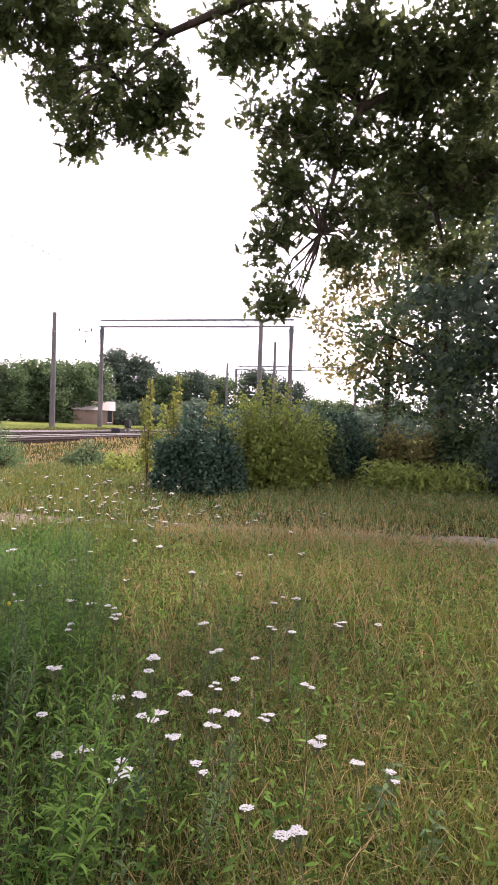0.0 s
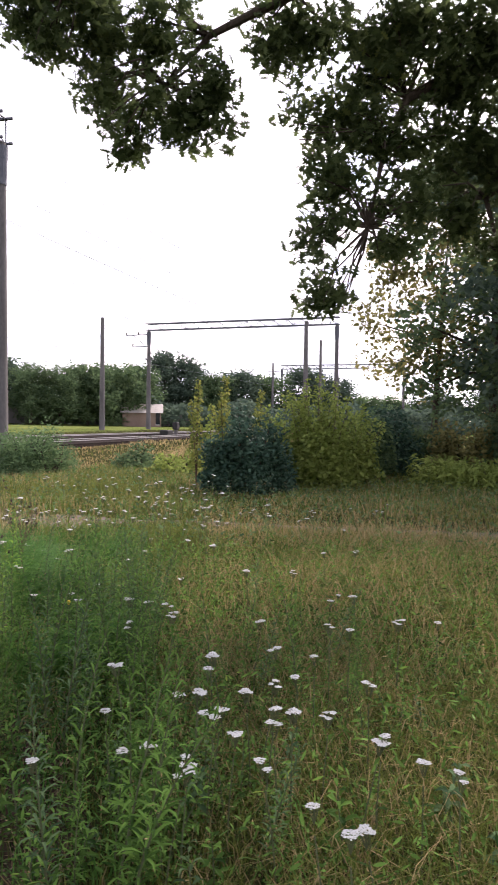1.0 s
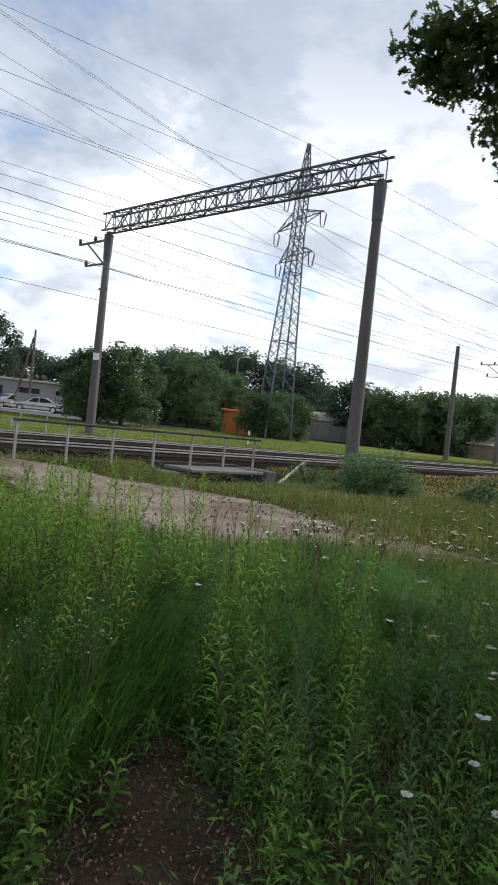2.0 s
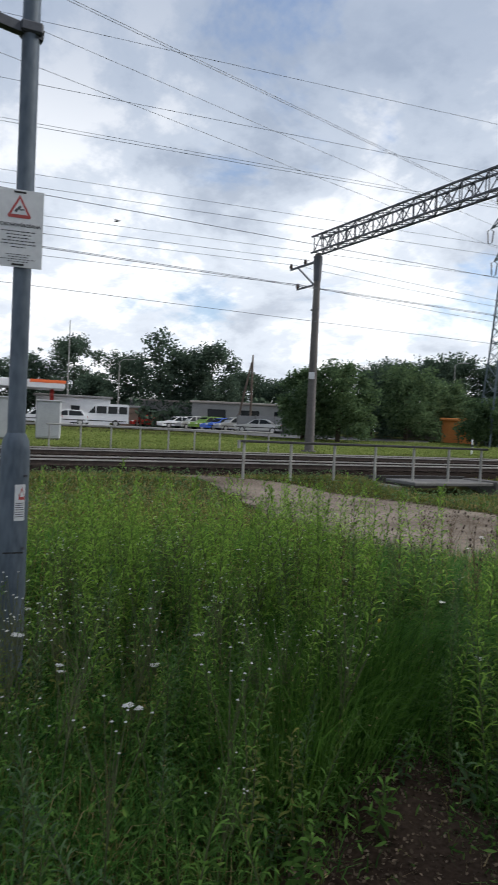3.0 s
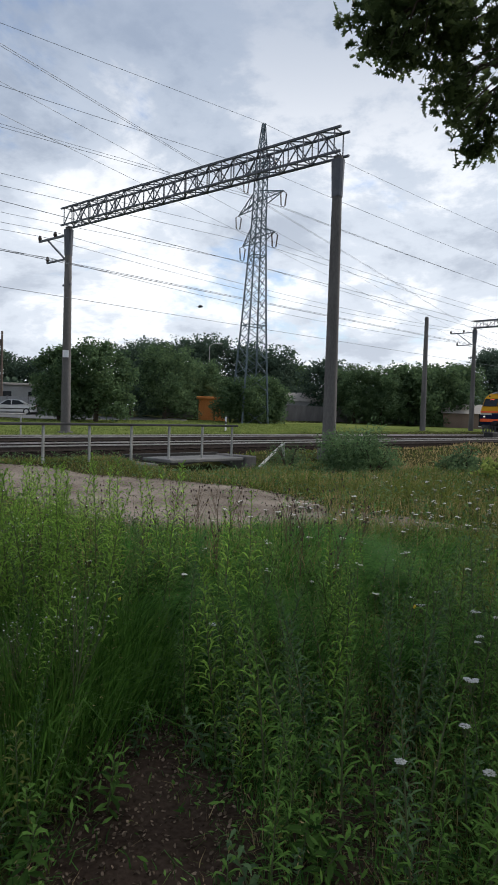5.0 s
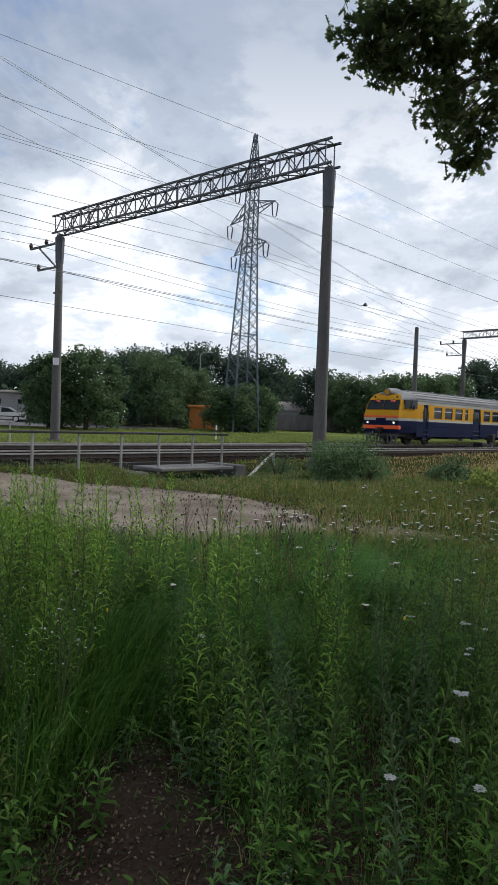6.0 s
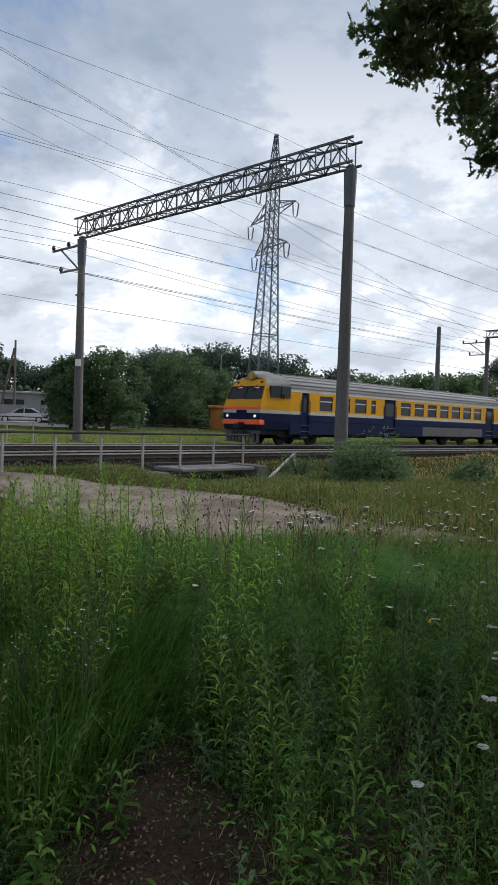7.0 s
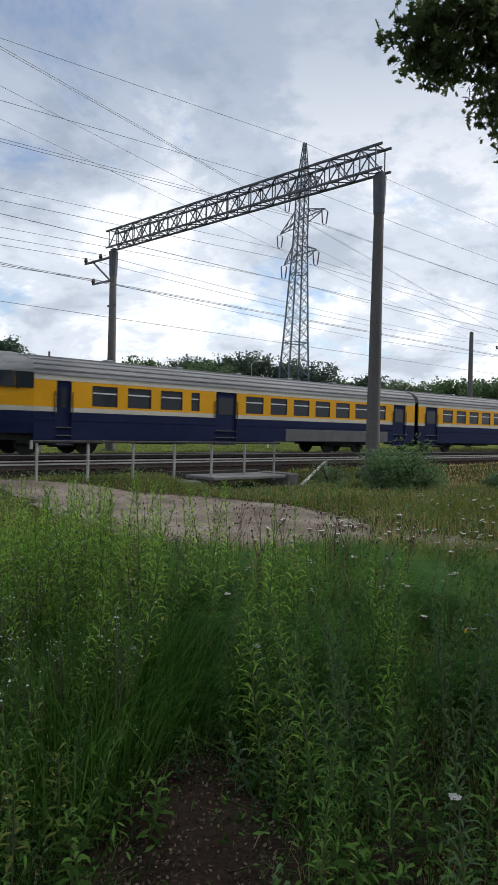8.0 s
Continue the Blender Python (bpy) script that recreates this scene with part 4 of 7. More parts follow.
def rail_car(name, m, label, windows, doors, y_start, cab):
    g = thing(name, m, label, "rail car", "cars of the passing train")
    ends = (y_start, CAR_L)
    for side in (1, -1):
        door_holes = [(a, b) for a, b in doors]
        holes = sorted([(a, b) for a, b in windows] + door_holes)
        # yellow band broken by doors, windows cut through
        me = Mesh()
        for a, b in subtract(*ends, door_holes):
            w = [h for h in windows if h[0] >= a and h[1] <= b]
            sub = wall_panels(w, a, b, Z_YEL, Z_TOP, 1.85, 2.63, side)
            me.add(sub.v, sub.f)
        part("yellow_side", me, M["yellow"], g, "yellow window band")
        low, stripe = Mesh(), Mesh()
        for a, b in subtract(*ends, door_holes):
            xa, xb = sorted((side * HALF_W, side * (HALF_W - 0.06)))
            low.box(xa, a, Z_SKIRT + 0.25, xb, b, Z_STRIPE)
            xs = sorted((side * (HALF_W - 0.002), side * (HALF_W - 0.14)))
            low.box(xs[0], a, Z_SKIRT, xs[1], b, Z_SKIRT + 0.25)
            low.box(*sorted((side * (HALF_W + 0.012), side * HALF_W))[:1], a, 1.28, sorted((side * (HALF_W + 0.012), side * HALF_W))[1], b, 1.31)
            xa, xb = sorted((side * (HALF_W + 0.004), side * (HALF_W - 0.06)))
            stripe.box(xa, a, Z_STRIPE, xb, b, Z_YEL)
        part("navy_side", low, M["navy"], g, "navy blue lower side")
        part("cream_stripe", stripe, M["cream"], g)
        top = Mesh()
        xa, xb = sorted((side * (HALF_W + 0.003), side * (HALF_W - 0.06)))
        top.box(xa, ends[0], Z_TOP + 0.003, xb, ends[1], 2.95)
        part("cream_cornice", top, M["cream"], g)
        for a, b in windows:
            car_window(g, side, a, b)
        for a, b in doors:
            car_door(g, side, a, b)
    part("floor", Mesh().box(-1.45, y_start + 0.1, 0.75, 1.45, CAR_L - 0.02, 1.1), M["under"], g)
    part("partition", Mesh().box(-1.46, CAR_L - 0.06, 0.9, 1.46, CAR_L, 3.0), M["navy"], g, "navy end wall")
    # near-black sheet added along the middle for the dimness behind the windows
    part("dark_infill", Mesh().box(-0.06, y_start + 0.5, 1.1, 0.06, CAR_L - 0.3, 2.9), M["under"], g, "added dark panel standing for the dim inside")
    roof = part("roof", roof_mesh(y_start, CAR_L), M["roof"], g, "ribbed grey roof")
    for x, z in ROOF[1:]:
        for s in ((1, -1) if x else (1,)):
            part("roof_rib", Mesh().box(s * x - 0.03, y_start + 0.05, z - 0.02, s * x + 0.03, CAR_L - 0.05, z + 0.025), M["roof"], roof)
    for i in range(6):
        y = 5.0 + i * 3.4
        part("roof_vent", Mesh().box(0.25, y, 3.62, 0.7, y + 0.35, 3.76, bevel=0.03), M["roof"], g)
    bogie(g, 2.9)
    bogie(g, 19.4)
    tank = Mesh().box(-1.35, 6.4, 0.42, 1.35, 8.6, 0.95, bevel=0.06).box(-1.3, 9.3, 0.5, 1.3, 10.6, 0.95, bevel=0.04).box(-1.3, 12.0, 0.45, 1.3, 13.8, 0.95, bevel=0.05)
    part("underfloor_gear", tank, M["under"], g)
    for side in (1, -1):
        me = Mesh()
        xa, xb = sorted((side * (HALF_W + 0.006), side * (HALF_W - 0.1)))
        me.box(xa, 14.3, Z_SKIRT + 0.02, xb, 22.4, Z_SKIRT + 0.62, bevel=0.02)
        part("belly_panel", me, M["tank"], g, "grey panel below the side")
    part("gangway_bellows", Mesh().box(-1.2, CAR_L + 0.01, 0.95, 1.2, CAR_L + 0.38, 3.35, bevel=0.08), M["rubber"], g, "black gangway bellows")
    part("coupler", Mesh().box(-0.12, CAR_L, 0.72, 0.12, CAR_L + 0.4, 0.95), M["under"], g)
    if cab:
        build_cab(g, y_start)
    return g


def build_cab(g, yb):
    """The raked driving cab, from its flat face back to the side walls."""
    # height, how far the face stands ahead, half its width
    prof = [(0.80, -0.30, 1.30), (1.20, -0.32, 1.33), (Z_STRIPE, -0.33, 1.33), (Z_YEL, -0.33, 1.33), (1.93, -0.32, 1.33), (2.32, -0.20, 1.30), (2.96, 0.10, 1.21), (3.12, 0.20, 1.16), (3.30, 0.36, 1.02), (3.46, 0.62, 0.80)]
    back = [1.52, 1.55, 1.55, 1.55, 1.55, 1.55, 1.545, 1.52, 1.40, 1.2]

    def band(i, j, y_back=True, face=True):
        me = Mesh()
        (z0, y0, h0), (z1, y1, h1) = prof[i], prof[j]
        if face:
            me.add([(-h0, y0, z0), (h0, y0, z0), (h1, y1, z1), (-h1, y1, z1)], [(0, 1, 2, 3)])
        for s in (1, -1):
            me.add([(s * h0, y0, z0), (s * back[i], yb, z0), (s * back[j], yb, z1), (s * h1, y1, z1)], [(0, 1, 2, 3)])
        return me

    def join(pairs, **k):
        me = Mesh()
        for i, j in pairs:
            b = band(i, j, **k)
            me.add(b.v, b.f)
        return me
    part("cab_navy", join([(0, 1), (1, 2)]), M["navy"], g, "navy lower cab front")
    part("cab_stripe", join([(2, 3)]), M["cream"], g)
    part("cab_flash", join([(3, 4)], face=True), M["yellow"], g)
    shell = join([(4, 5), (5, 6)])
    part("cab_shell", shell, M["yellow"], g, "yellow cab front")
    brow, skirt = Mesh(), Mesh()
    for i, j in ((6, 7), (7, 8), (8, 9)):
        (z0, y0, h0), (z1, y1, h1) = prof[i], prof[j]
        brow.add([(-h0, y0, z0), (h0, y0, z0), (h1, y1, z1), (-h1, y1, z1)], [(0, 1, 2, 3)])
        b = band(i, j, face=False)
        skirt.add(b.v, b.f)
    z, y, h = prof[9]
    skirt.add([(-h, y, z), (h, y, z), (back[9], yb, z), (-back[9], yb, z)], [(0, 1, 2, 3)])
    part("cab_brow", brow, M["yellow"], g)
    part("cab_roof_side", skirt, M["roof"], g, "grey roof side over the cab windows")
    # grey roof nose reaching back
    nose = Mesh()
    n = 8
    vs = []
    for i in range(6):
        t = i / 5
        yy = 0.40 + (yb + 0.02 - 0.40) * t
        for k in range(n + 1):
            a = math.pi * k / n
            w = 1.05 + 0.45 * t ** 0.6
            vs.append((w * math.cos(a), yy, 3.08 - 0.12 * t + (0.36 + 0.37 * t ** 0.5) * math.sin(a) ** 0.8 if 0 < k < n else 3.06))
    nose.add(vs, [(i * (n + 1) + k, i * (n + 1) + k + 1, (i + 1) * (n + 1) + k + 1, (i + 1) * (n + 1) + k) for i in range(5) for k in range(n)])
    part("roof_nose", nose, M["roof"], g, "grey roof dome over the cab", True)

    def on_face(u, v):
        """A place on the raked windscreen plane: u across, v from 0 (bottom) to 1 (top)."""
        (z0, y0, h0), (z1, y1, h1) = prof[5], prof[6]
        return Vector((u * (h0 + (h1 - h0) * v), y0 + (y1 - y0) * v - 0.012, z0 + (z1 - z0) * v))
    for a, b in ((-0.93, -0.04), (0.04, 0.93)):
        q = [on_face(a, 0.02), on_face(b, 0.02), on_face(b, 0.97), on_face(a, 0.97)]
        w = part("windscreen", Mesh().add(q + [p + Vector((0, 0.05, 0)) for p in q], [(0, 1, 2, 3), (7, 6, 5, 4), (0, 4, 5, 1), (1, 5, 6, 2), (2, 6, 7, 3), (3, 7, 4, 0)]), M["train_glass"], g, "raked windscreen pane")
        fr = Mesh()
        for p0, p1 in zip(q, q[1:] + q[:1]):
            fr.bar(p0 + Vector((0, -0.01, 0)), p1 + Vector((0, -0.01, 0)), 0.045)
        part("windscreen_frame", fr, M["rubber"], w)
        m0, m1 = on_face((a + b) / 2 + 0.1, 1.12), on_face((a + b) / 2 - 0.12, 0.62)
        part("wiper", Mesh().bar(m0 + Vector((0, -0.04, 0)), m1 + Vector((0, -0.04, 0)), 0.025), M["rubber"], w)
        c = on_face((a + b) / 2 + 0.05, 0.88)
        part("marker_light", Mesh().box(c.x - 0.16, c.y - 0.03, c.z - 0.025, c.x + 0.16, c.y, c.z + 0.025), M["red_light"], w, "glowing red destination strip")
    # cab side windows with a mirror
    for s in (1, -1):
        x = s * 1.50
        for a, b in ((0.30, 0.92), (0.98, 1.60)):
            t = 1 if a > 0.9 else 0.97
            g2 = part("cab_window", Mesh().add([(s * (1.42 if a < 0.9 else 1.535), a, 2.42), (s * (1.52 if a < 0.9 else 1.565), b, 2.42), (s * (1.51 if a < 0.9 else 1.562), b, 2.98), (s * (1.40 if a < 0.9 else 1.53), a, 2.98),
                                                (s * 1.3, a, 2.42), (s * 1.3, b, 2.42), (s * 1.3, b, 2.98), (s * 1.3, a, 2.98)], [(0, 1, 2, 3), (0, 4, 5, 1), (1, 5, 6, 2), (2, 6, 7, 3), (3, 7, 4, 0)]), M["train_glass"], g, "dark cab side window")
        part("mirror", Mesh().box(min(s * 1.6, s * 1.72), 0.95, 2.36, max(s * 1.6, s * 1.72), 1.0, 2.62, bevel=0.015), M["rubber"], g)
    # orange bands, headlamps, roof lamp
    zz, yy, hh = 1.85, -0.335, 1.335
    part("orange_band", Mesh().box(-hh - 0.01, yy - 0.012, 1.78, hh + 0.01, yy + 0.03, 1.92, bevel=0.01), M["orange"], g, "orange warning band")
    part("orange_bumper", Mesh().box(-hh - 0.02, yy - 0.06, 1.02, -0.25, yy + 0.3, 1.27, bevel=0.02).box(0.25, yy - 0.06, 1.02, hh + 0.02, yy + 0.3, 1.27, bevel=0.02).box(-0.3, yy - 0.05, 1.12, 0.3, yy + 0.1, 1.27), M["orange"], g, "orange warning bumper board")
    part("coupling_recess", Mesh().prism([(-0.42, 1.30), (0.42, 1.30), (0.36, 1.75), (-0.36, 1.75)], 1, yy - 0.02, yy + 0.05), M["navy"], g)
    for s in (-1, 1):
        l = part("headlamp", Mesh().tube([(s * 1.0, yy - 0.05, 1.45), (s * 1.0, yy + 0.05, 1.45)], [0.095, 0.11], 14), M["tank"], g, "round headlamp in a grey bezel")
        part("headlamp_lens", Mesh().tube([(s * 1.0, yy - 0.062, 1.45), (s * 1.0, yy - 0.04, 1.45)], [0.06, 0.075], 14), M["headlight"], l, "lit headlamp lens")
        part("top_marker", Mesh().tube([(s * 0.85, 0.16, 3.17), (s * 0.85, 0.26, 3.17)], 0.06, 10), M["rubber"], g)
    lamp = part("roof_lamp", Mesh().tube([(0, 0.28, 3.50), (0, 0.42, 3.50), (0, 1.4, 3.58), (0, 2.4, 3.60)], [0.25, 0.26, 0.22, 0.08], 16), M["roof"], g, "grey roof headlight fairing", True)
    part("roof_lamp_lens", Mesh().tube([(0, 0.262, 3.50), (0, 0.30, 3.50)], [0.17, 0.19], 16), M["yellow"], lamp, "amber roof headlight")
    # pilot below the cab
    plow = Mesh()
    for i in range(9):
        x = -1.1 + i * 0.275
        plow.box(x - 0.06, -0.42 + abs(x) * 0.12, 0.16, x + 0.06, -0.30 + abs(x) * 0.12, 0.68, bevel=0.01)
    plow.box(-1.25, -0.30, 0.55, 1.25, -0.22, 0.72).box(-1.2, -0.30, 0.12, 1.2, -0.2, 0.2)
    part("pilot", plow, M["tank"], g, "barred grey snow plough")
    part("coupler_head", Mesh().box(-0.2, -0.75, 0.78, 0.2, -0.2, 1.06, bevel=0.05), M["under"], g)
    part("underside", Mesh().box(-1.2, -0.2, 0.55, 1.2, yb + 0.4, 0.85), M["under"], g)
    hose = Mesh()
    for x in (-0.5, -0.35, 0.35, 0.5):
        hose.tube([(x, -0.36, 0.8), (x, -0.48, 0.62), (x, -0.45, 0.42), (x, -0.4, 0.35)], 0.025, 6)
    part("brake_hose", hose, M["rubber"], g)


LEAD_WINDOWS = [(3.92, 5.02), (5.48, 6.58), (7.04, 8.14), (8.60, 9.05)] + [(11.70 + 1.56 * i, 12.80 + 1.56 * i) for i in range(7)]
LEAD_DOORS = [(2.48, 3.08), (9.95, 11.15), (22.90, 24.05)]
TRAIL_WINDOWS = [(2.62 + 1.56 * i, 3.72 + 1.56 * i) for i in range(12)]
TRAIL_DOORS = [(0.75, 2.0), (22.2, 23.45)]
TRAIN_AT = TRK @ pose(-FAR_C, 0, RAIL_Z)
lead_car = rail_car("lead_rail_car", TRAIN_AT, "yellow and navy diesel railcar with a raked driving cab", LEAD_WINDOWS, LEAD_DOORS, 1.62, True)
trail_car = rail_car("trailer_rail_car", TRAIN_AT, "yellow and navy trailer car with a ribbed grey roof", TRAIL_WINDOWS, TRAIL_DOORS, 0.0, False)
trail_cars = [trail_car] + [copy_thing(trail_car, TRAIN_AT) for _ in range(2)]


# ---------------------------------------------------------------- roadside pole with its sign
def sign_pole():
    base = Vector((-3.83, 1.13, 0.0))
    g = thing("surveillance_pole", pose(base.x, base.y, 0, 0, 0, 74), "stepped galvanised steel pole with a warning sign", "pole")
    part("lower_tube", Mesh().tube([(0, 0, -0.1), (0, 0, 1.36), (0, 0, 1.42), (0, 0, 1.46)], [0.076, 0.074, 0.068, 0.048], 24), M["galv"], g, "wide galvanised lower tube", True)
    part("upper_tube", Mesh().tube([(0, 0, 1.40), (0, 0, 4.2)], [0.046, 0.044], 20), M["galv"], g, "slim dark upper tube", True)
    part("hatch_seam", Mesh().box(-0.05, -0.0765, 0.835, 0.050, -0.071, 0.842), M["rubber"], g)
    for z in (0.86, 1.24):
        part("bolt", Mesh().tube([(0.046, -0.060, z), (0.052, -0.078, z)], 0.008, 8), M["lattice"], g)
    # camera on a bracket
    c = part("camera_bracket", Mesh().bar((0.06, 0, 3.53), (-0.22, -0.03, 3.56), 0.05).box(-0.055, -0.055, 3.52, 0.058, 0.055, 3.58, bevel=0.01), M["lattice"], g)
    part("camera_housing", Mesh().tube([(-0.18, -0.05, 3.575), (-0.30, -0.08, 3.545), (-0.46, -0.12, 3.56)], [0.045, 0.06, 0.05], 14), M["lattice"], c, "dark tubular surveillance camera", True)
    part("camera_lens", Mesh().tube([(-0.24, -0.07, 3.54), (-0.235, -0.085, 3.46)], [0.035, 0.04], 14), M["lattice"], c)
    # sign plate, slightly turned
    s = thing("warning_sign", pose(base.x, base.y, 0, 0, 0, 74 - 6) @ pose(-0.022, -0.058, 0), "white video surveillance sign with a red triangle", "sign")
    W2, z0, z1 = 0.118, 2.315, 2.71
    part("plate", Mesh().box(-W2, -0.003, z0, W2, 0.003, z1, bevel=0.001), M["sign"], s)
    outer = [(0.0, 2.684), (0.057, 2.575), (0.052, 2.566), (-0.052, 2.566), (-0.057, 2.575)]
    inner = [(0.0, 2.662), (0.040, 2.583), (-0.040, 2.583)]
    part("red_triangle", Mesh().prism(outer, 1, -0.0045, -0.0030), M["sign_red"], s)
    part("triangle_field", Mesh().prism(inner, 1, -0.0055, -0.0045), M["sign"], s)
    part("camera_symbol", Mesh().prism([(-0.026, 2.600), (-0.016, 2.592), (0.010, 2.622), (0.002, 2.630)], 1, -0.0065, -0.0055).prism([(0.0, 2.604), (0.022, 2.604), (0.022, 2.612), (0.0, 2.612)], 1, -0.0065, -0.0055), M["print"], s)
    txt = bpy.data.curves.new("heading", "FONT")
    txt.body, txt.size, txt.align_x, txt.extrude = "VIDEONOVĒROŠANA", 0.0215, "CENTER", 0.0004
    txt.offset = 0.0006
    tx = new("heading", txt)
    me = bpy.data.meshes.new_from_object(tx.evaluated_get(bpy.context.evaluated_depsgraph_get()))
    bpy.data.objects.remove(tx)
    me.materials.clear()
    me.materials.append(M["print"])
    part("heading", me, None, s, "bold sign heading", m=pose(0.0, -0.0045, 2.522, 90, 0, 0))
    rnd = random.Random(4)
    for i, z in enumerate((2.494, 2.478, 2.462, 2.446, 2.430, 2.414, 2.377, 2.365, 2.353, 2.341)):
        w = (0.085, 0.06, 0.055, 0.08, 0.085, 0.035, 0.06, 0.05, 0.085, 0.05)[i]
        rows = Mesh()
        x = -w
        while x < w:
            l = rnd.uniform(0.008, 0.024)
            rows.box(x, -0.0042, z, min(x + l, w), -0.0031, z + (0.005 if i < 6 else 0.0035))
            x += l + 0.004
        part("text_line", rows, M["print"], s, "small illegible text line")
    for z in (2.697, 2.328):
        part("strap_slot", Mesh().box(-0.03, -0.0048, z - 0.005, 0.03, -0.0030, z + 0.005, bevel=0.002), M["rubber"], s)
    # sticker wrapped on the lower tube
    st = thing("sticker", pose(base.x, base.y, 0, 0, 0, 74), "small white warning sticker on the pole", "sticker")

    def wrapped(u0, u1, z0, z1, r, n=8):
        vs = [(r * math.sin(u0 + (u1 - u0) * i / n), -r * math.cos(u0 + (u1 - u0) * i / n), z) for z in (z0, z1) for i in range(n + 1)]
        return Mesh().add(vs, [(i, i + 1, n + 2 + i, n + 1 + i) for i in range(n)])
    part("label", wrapped(-0.02, 0.72, 1.005, 1.195, 0.0765), M["sign"], st)
    part("red_mark", wrapped(0.25, 0.68, 1.115, 1.130, 0.0773).add(*[(w.v, w.f) for w in (wrapped(0.24, 0.30, 1.115, 1.145, 0.0773),)][0]), M["sign_red"], st)
    tri = []
    for u, z in ((0.46, 1.185), (0.66, 1.128), (0.26, 1.128)):
        tri.append((0.0771 * math.sin(u), -0.0771 * math.cos(u), z))
    part("triangle", Mesh().add(tri, [(0, 1, 2)]), M["sign_red"], st)
    lines = Mesh()
    for z in (1.095, 1.085, 1.073, 1.061, 1.049, 1.037, 1.025):
        w = wrapped(0.05, 0.62, z, z + 0.004, 0.0773)
        lines.add(w.v, w.f)
    part("text_line", lines, M["print"], st)


sign_pole()


def timber_post():
    g = thing("timber_post", pose(-5.95, 1.36, 0), "dark weathered post with a faded red band", "post")
    part("shaft", Mesh().tube([(0, 0, -0.1), (0, 0, 2.95), (0.0, 0, 3.05)], [0.085, 0.072, 0.05], 14), M["dark_post"], g, smooth=True)
    part("band", Mesh().tube([(0, 0, 0.55), (0, 0, 0.72)], 0.09, 12), M["sign_red"], g)


timber_post()


# ---------------------------------------------------------------- beyond the railway
def cabinet(p, rz, w, d, h, label):
    z = ground_z(p.x, p.y)
    g = thing("equipment_cabinet", pose(p.x, p.y, z, 0, 0, rz), label, "cabinet", "trackside cabinets")
    b = part("body", Mesh().box(-w / 2, -d / 2, 0.1, w / 2, d / 2, h, bevel=0.03), M["grey_paint"], g)
    part("roof", Mesh().box(-w / 2 - 0.05, -d / 2 - 0.05, h, w / 2 + 0.05, d / 2 + 0.05, h + 0.07, bevel=0.02), M["grey_paint"], g)
    part("door", Mesh().box(-w / 2 + 0.06, -d / 2 - 0.02, 0.2, w / 2 - 0.06, -d / 2, h - 0.08, bevel=0.008), M["grey_paint"], b)
    part("plinth", Mesh().box(-w / 2 + 0.05, -d / 2 + 0.05, -0.3, w / 2 - 0.05, d / 2 - 0.05, 0.1), M["concrete"], g)


cabinet(polar(67.75, 35.0), 64, 1.15, 0.8, 1.9, "grey metal trackside equipment cabinet on a plinth")
cabinet(polar(71.6, 34.0), 66, 1.15, 0.8, 1.95, "grey metal trackside equipment cabinet beside another")


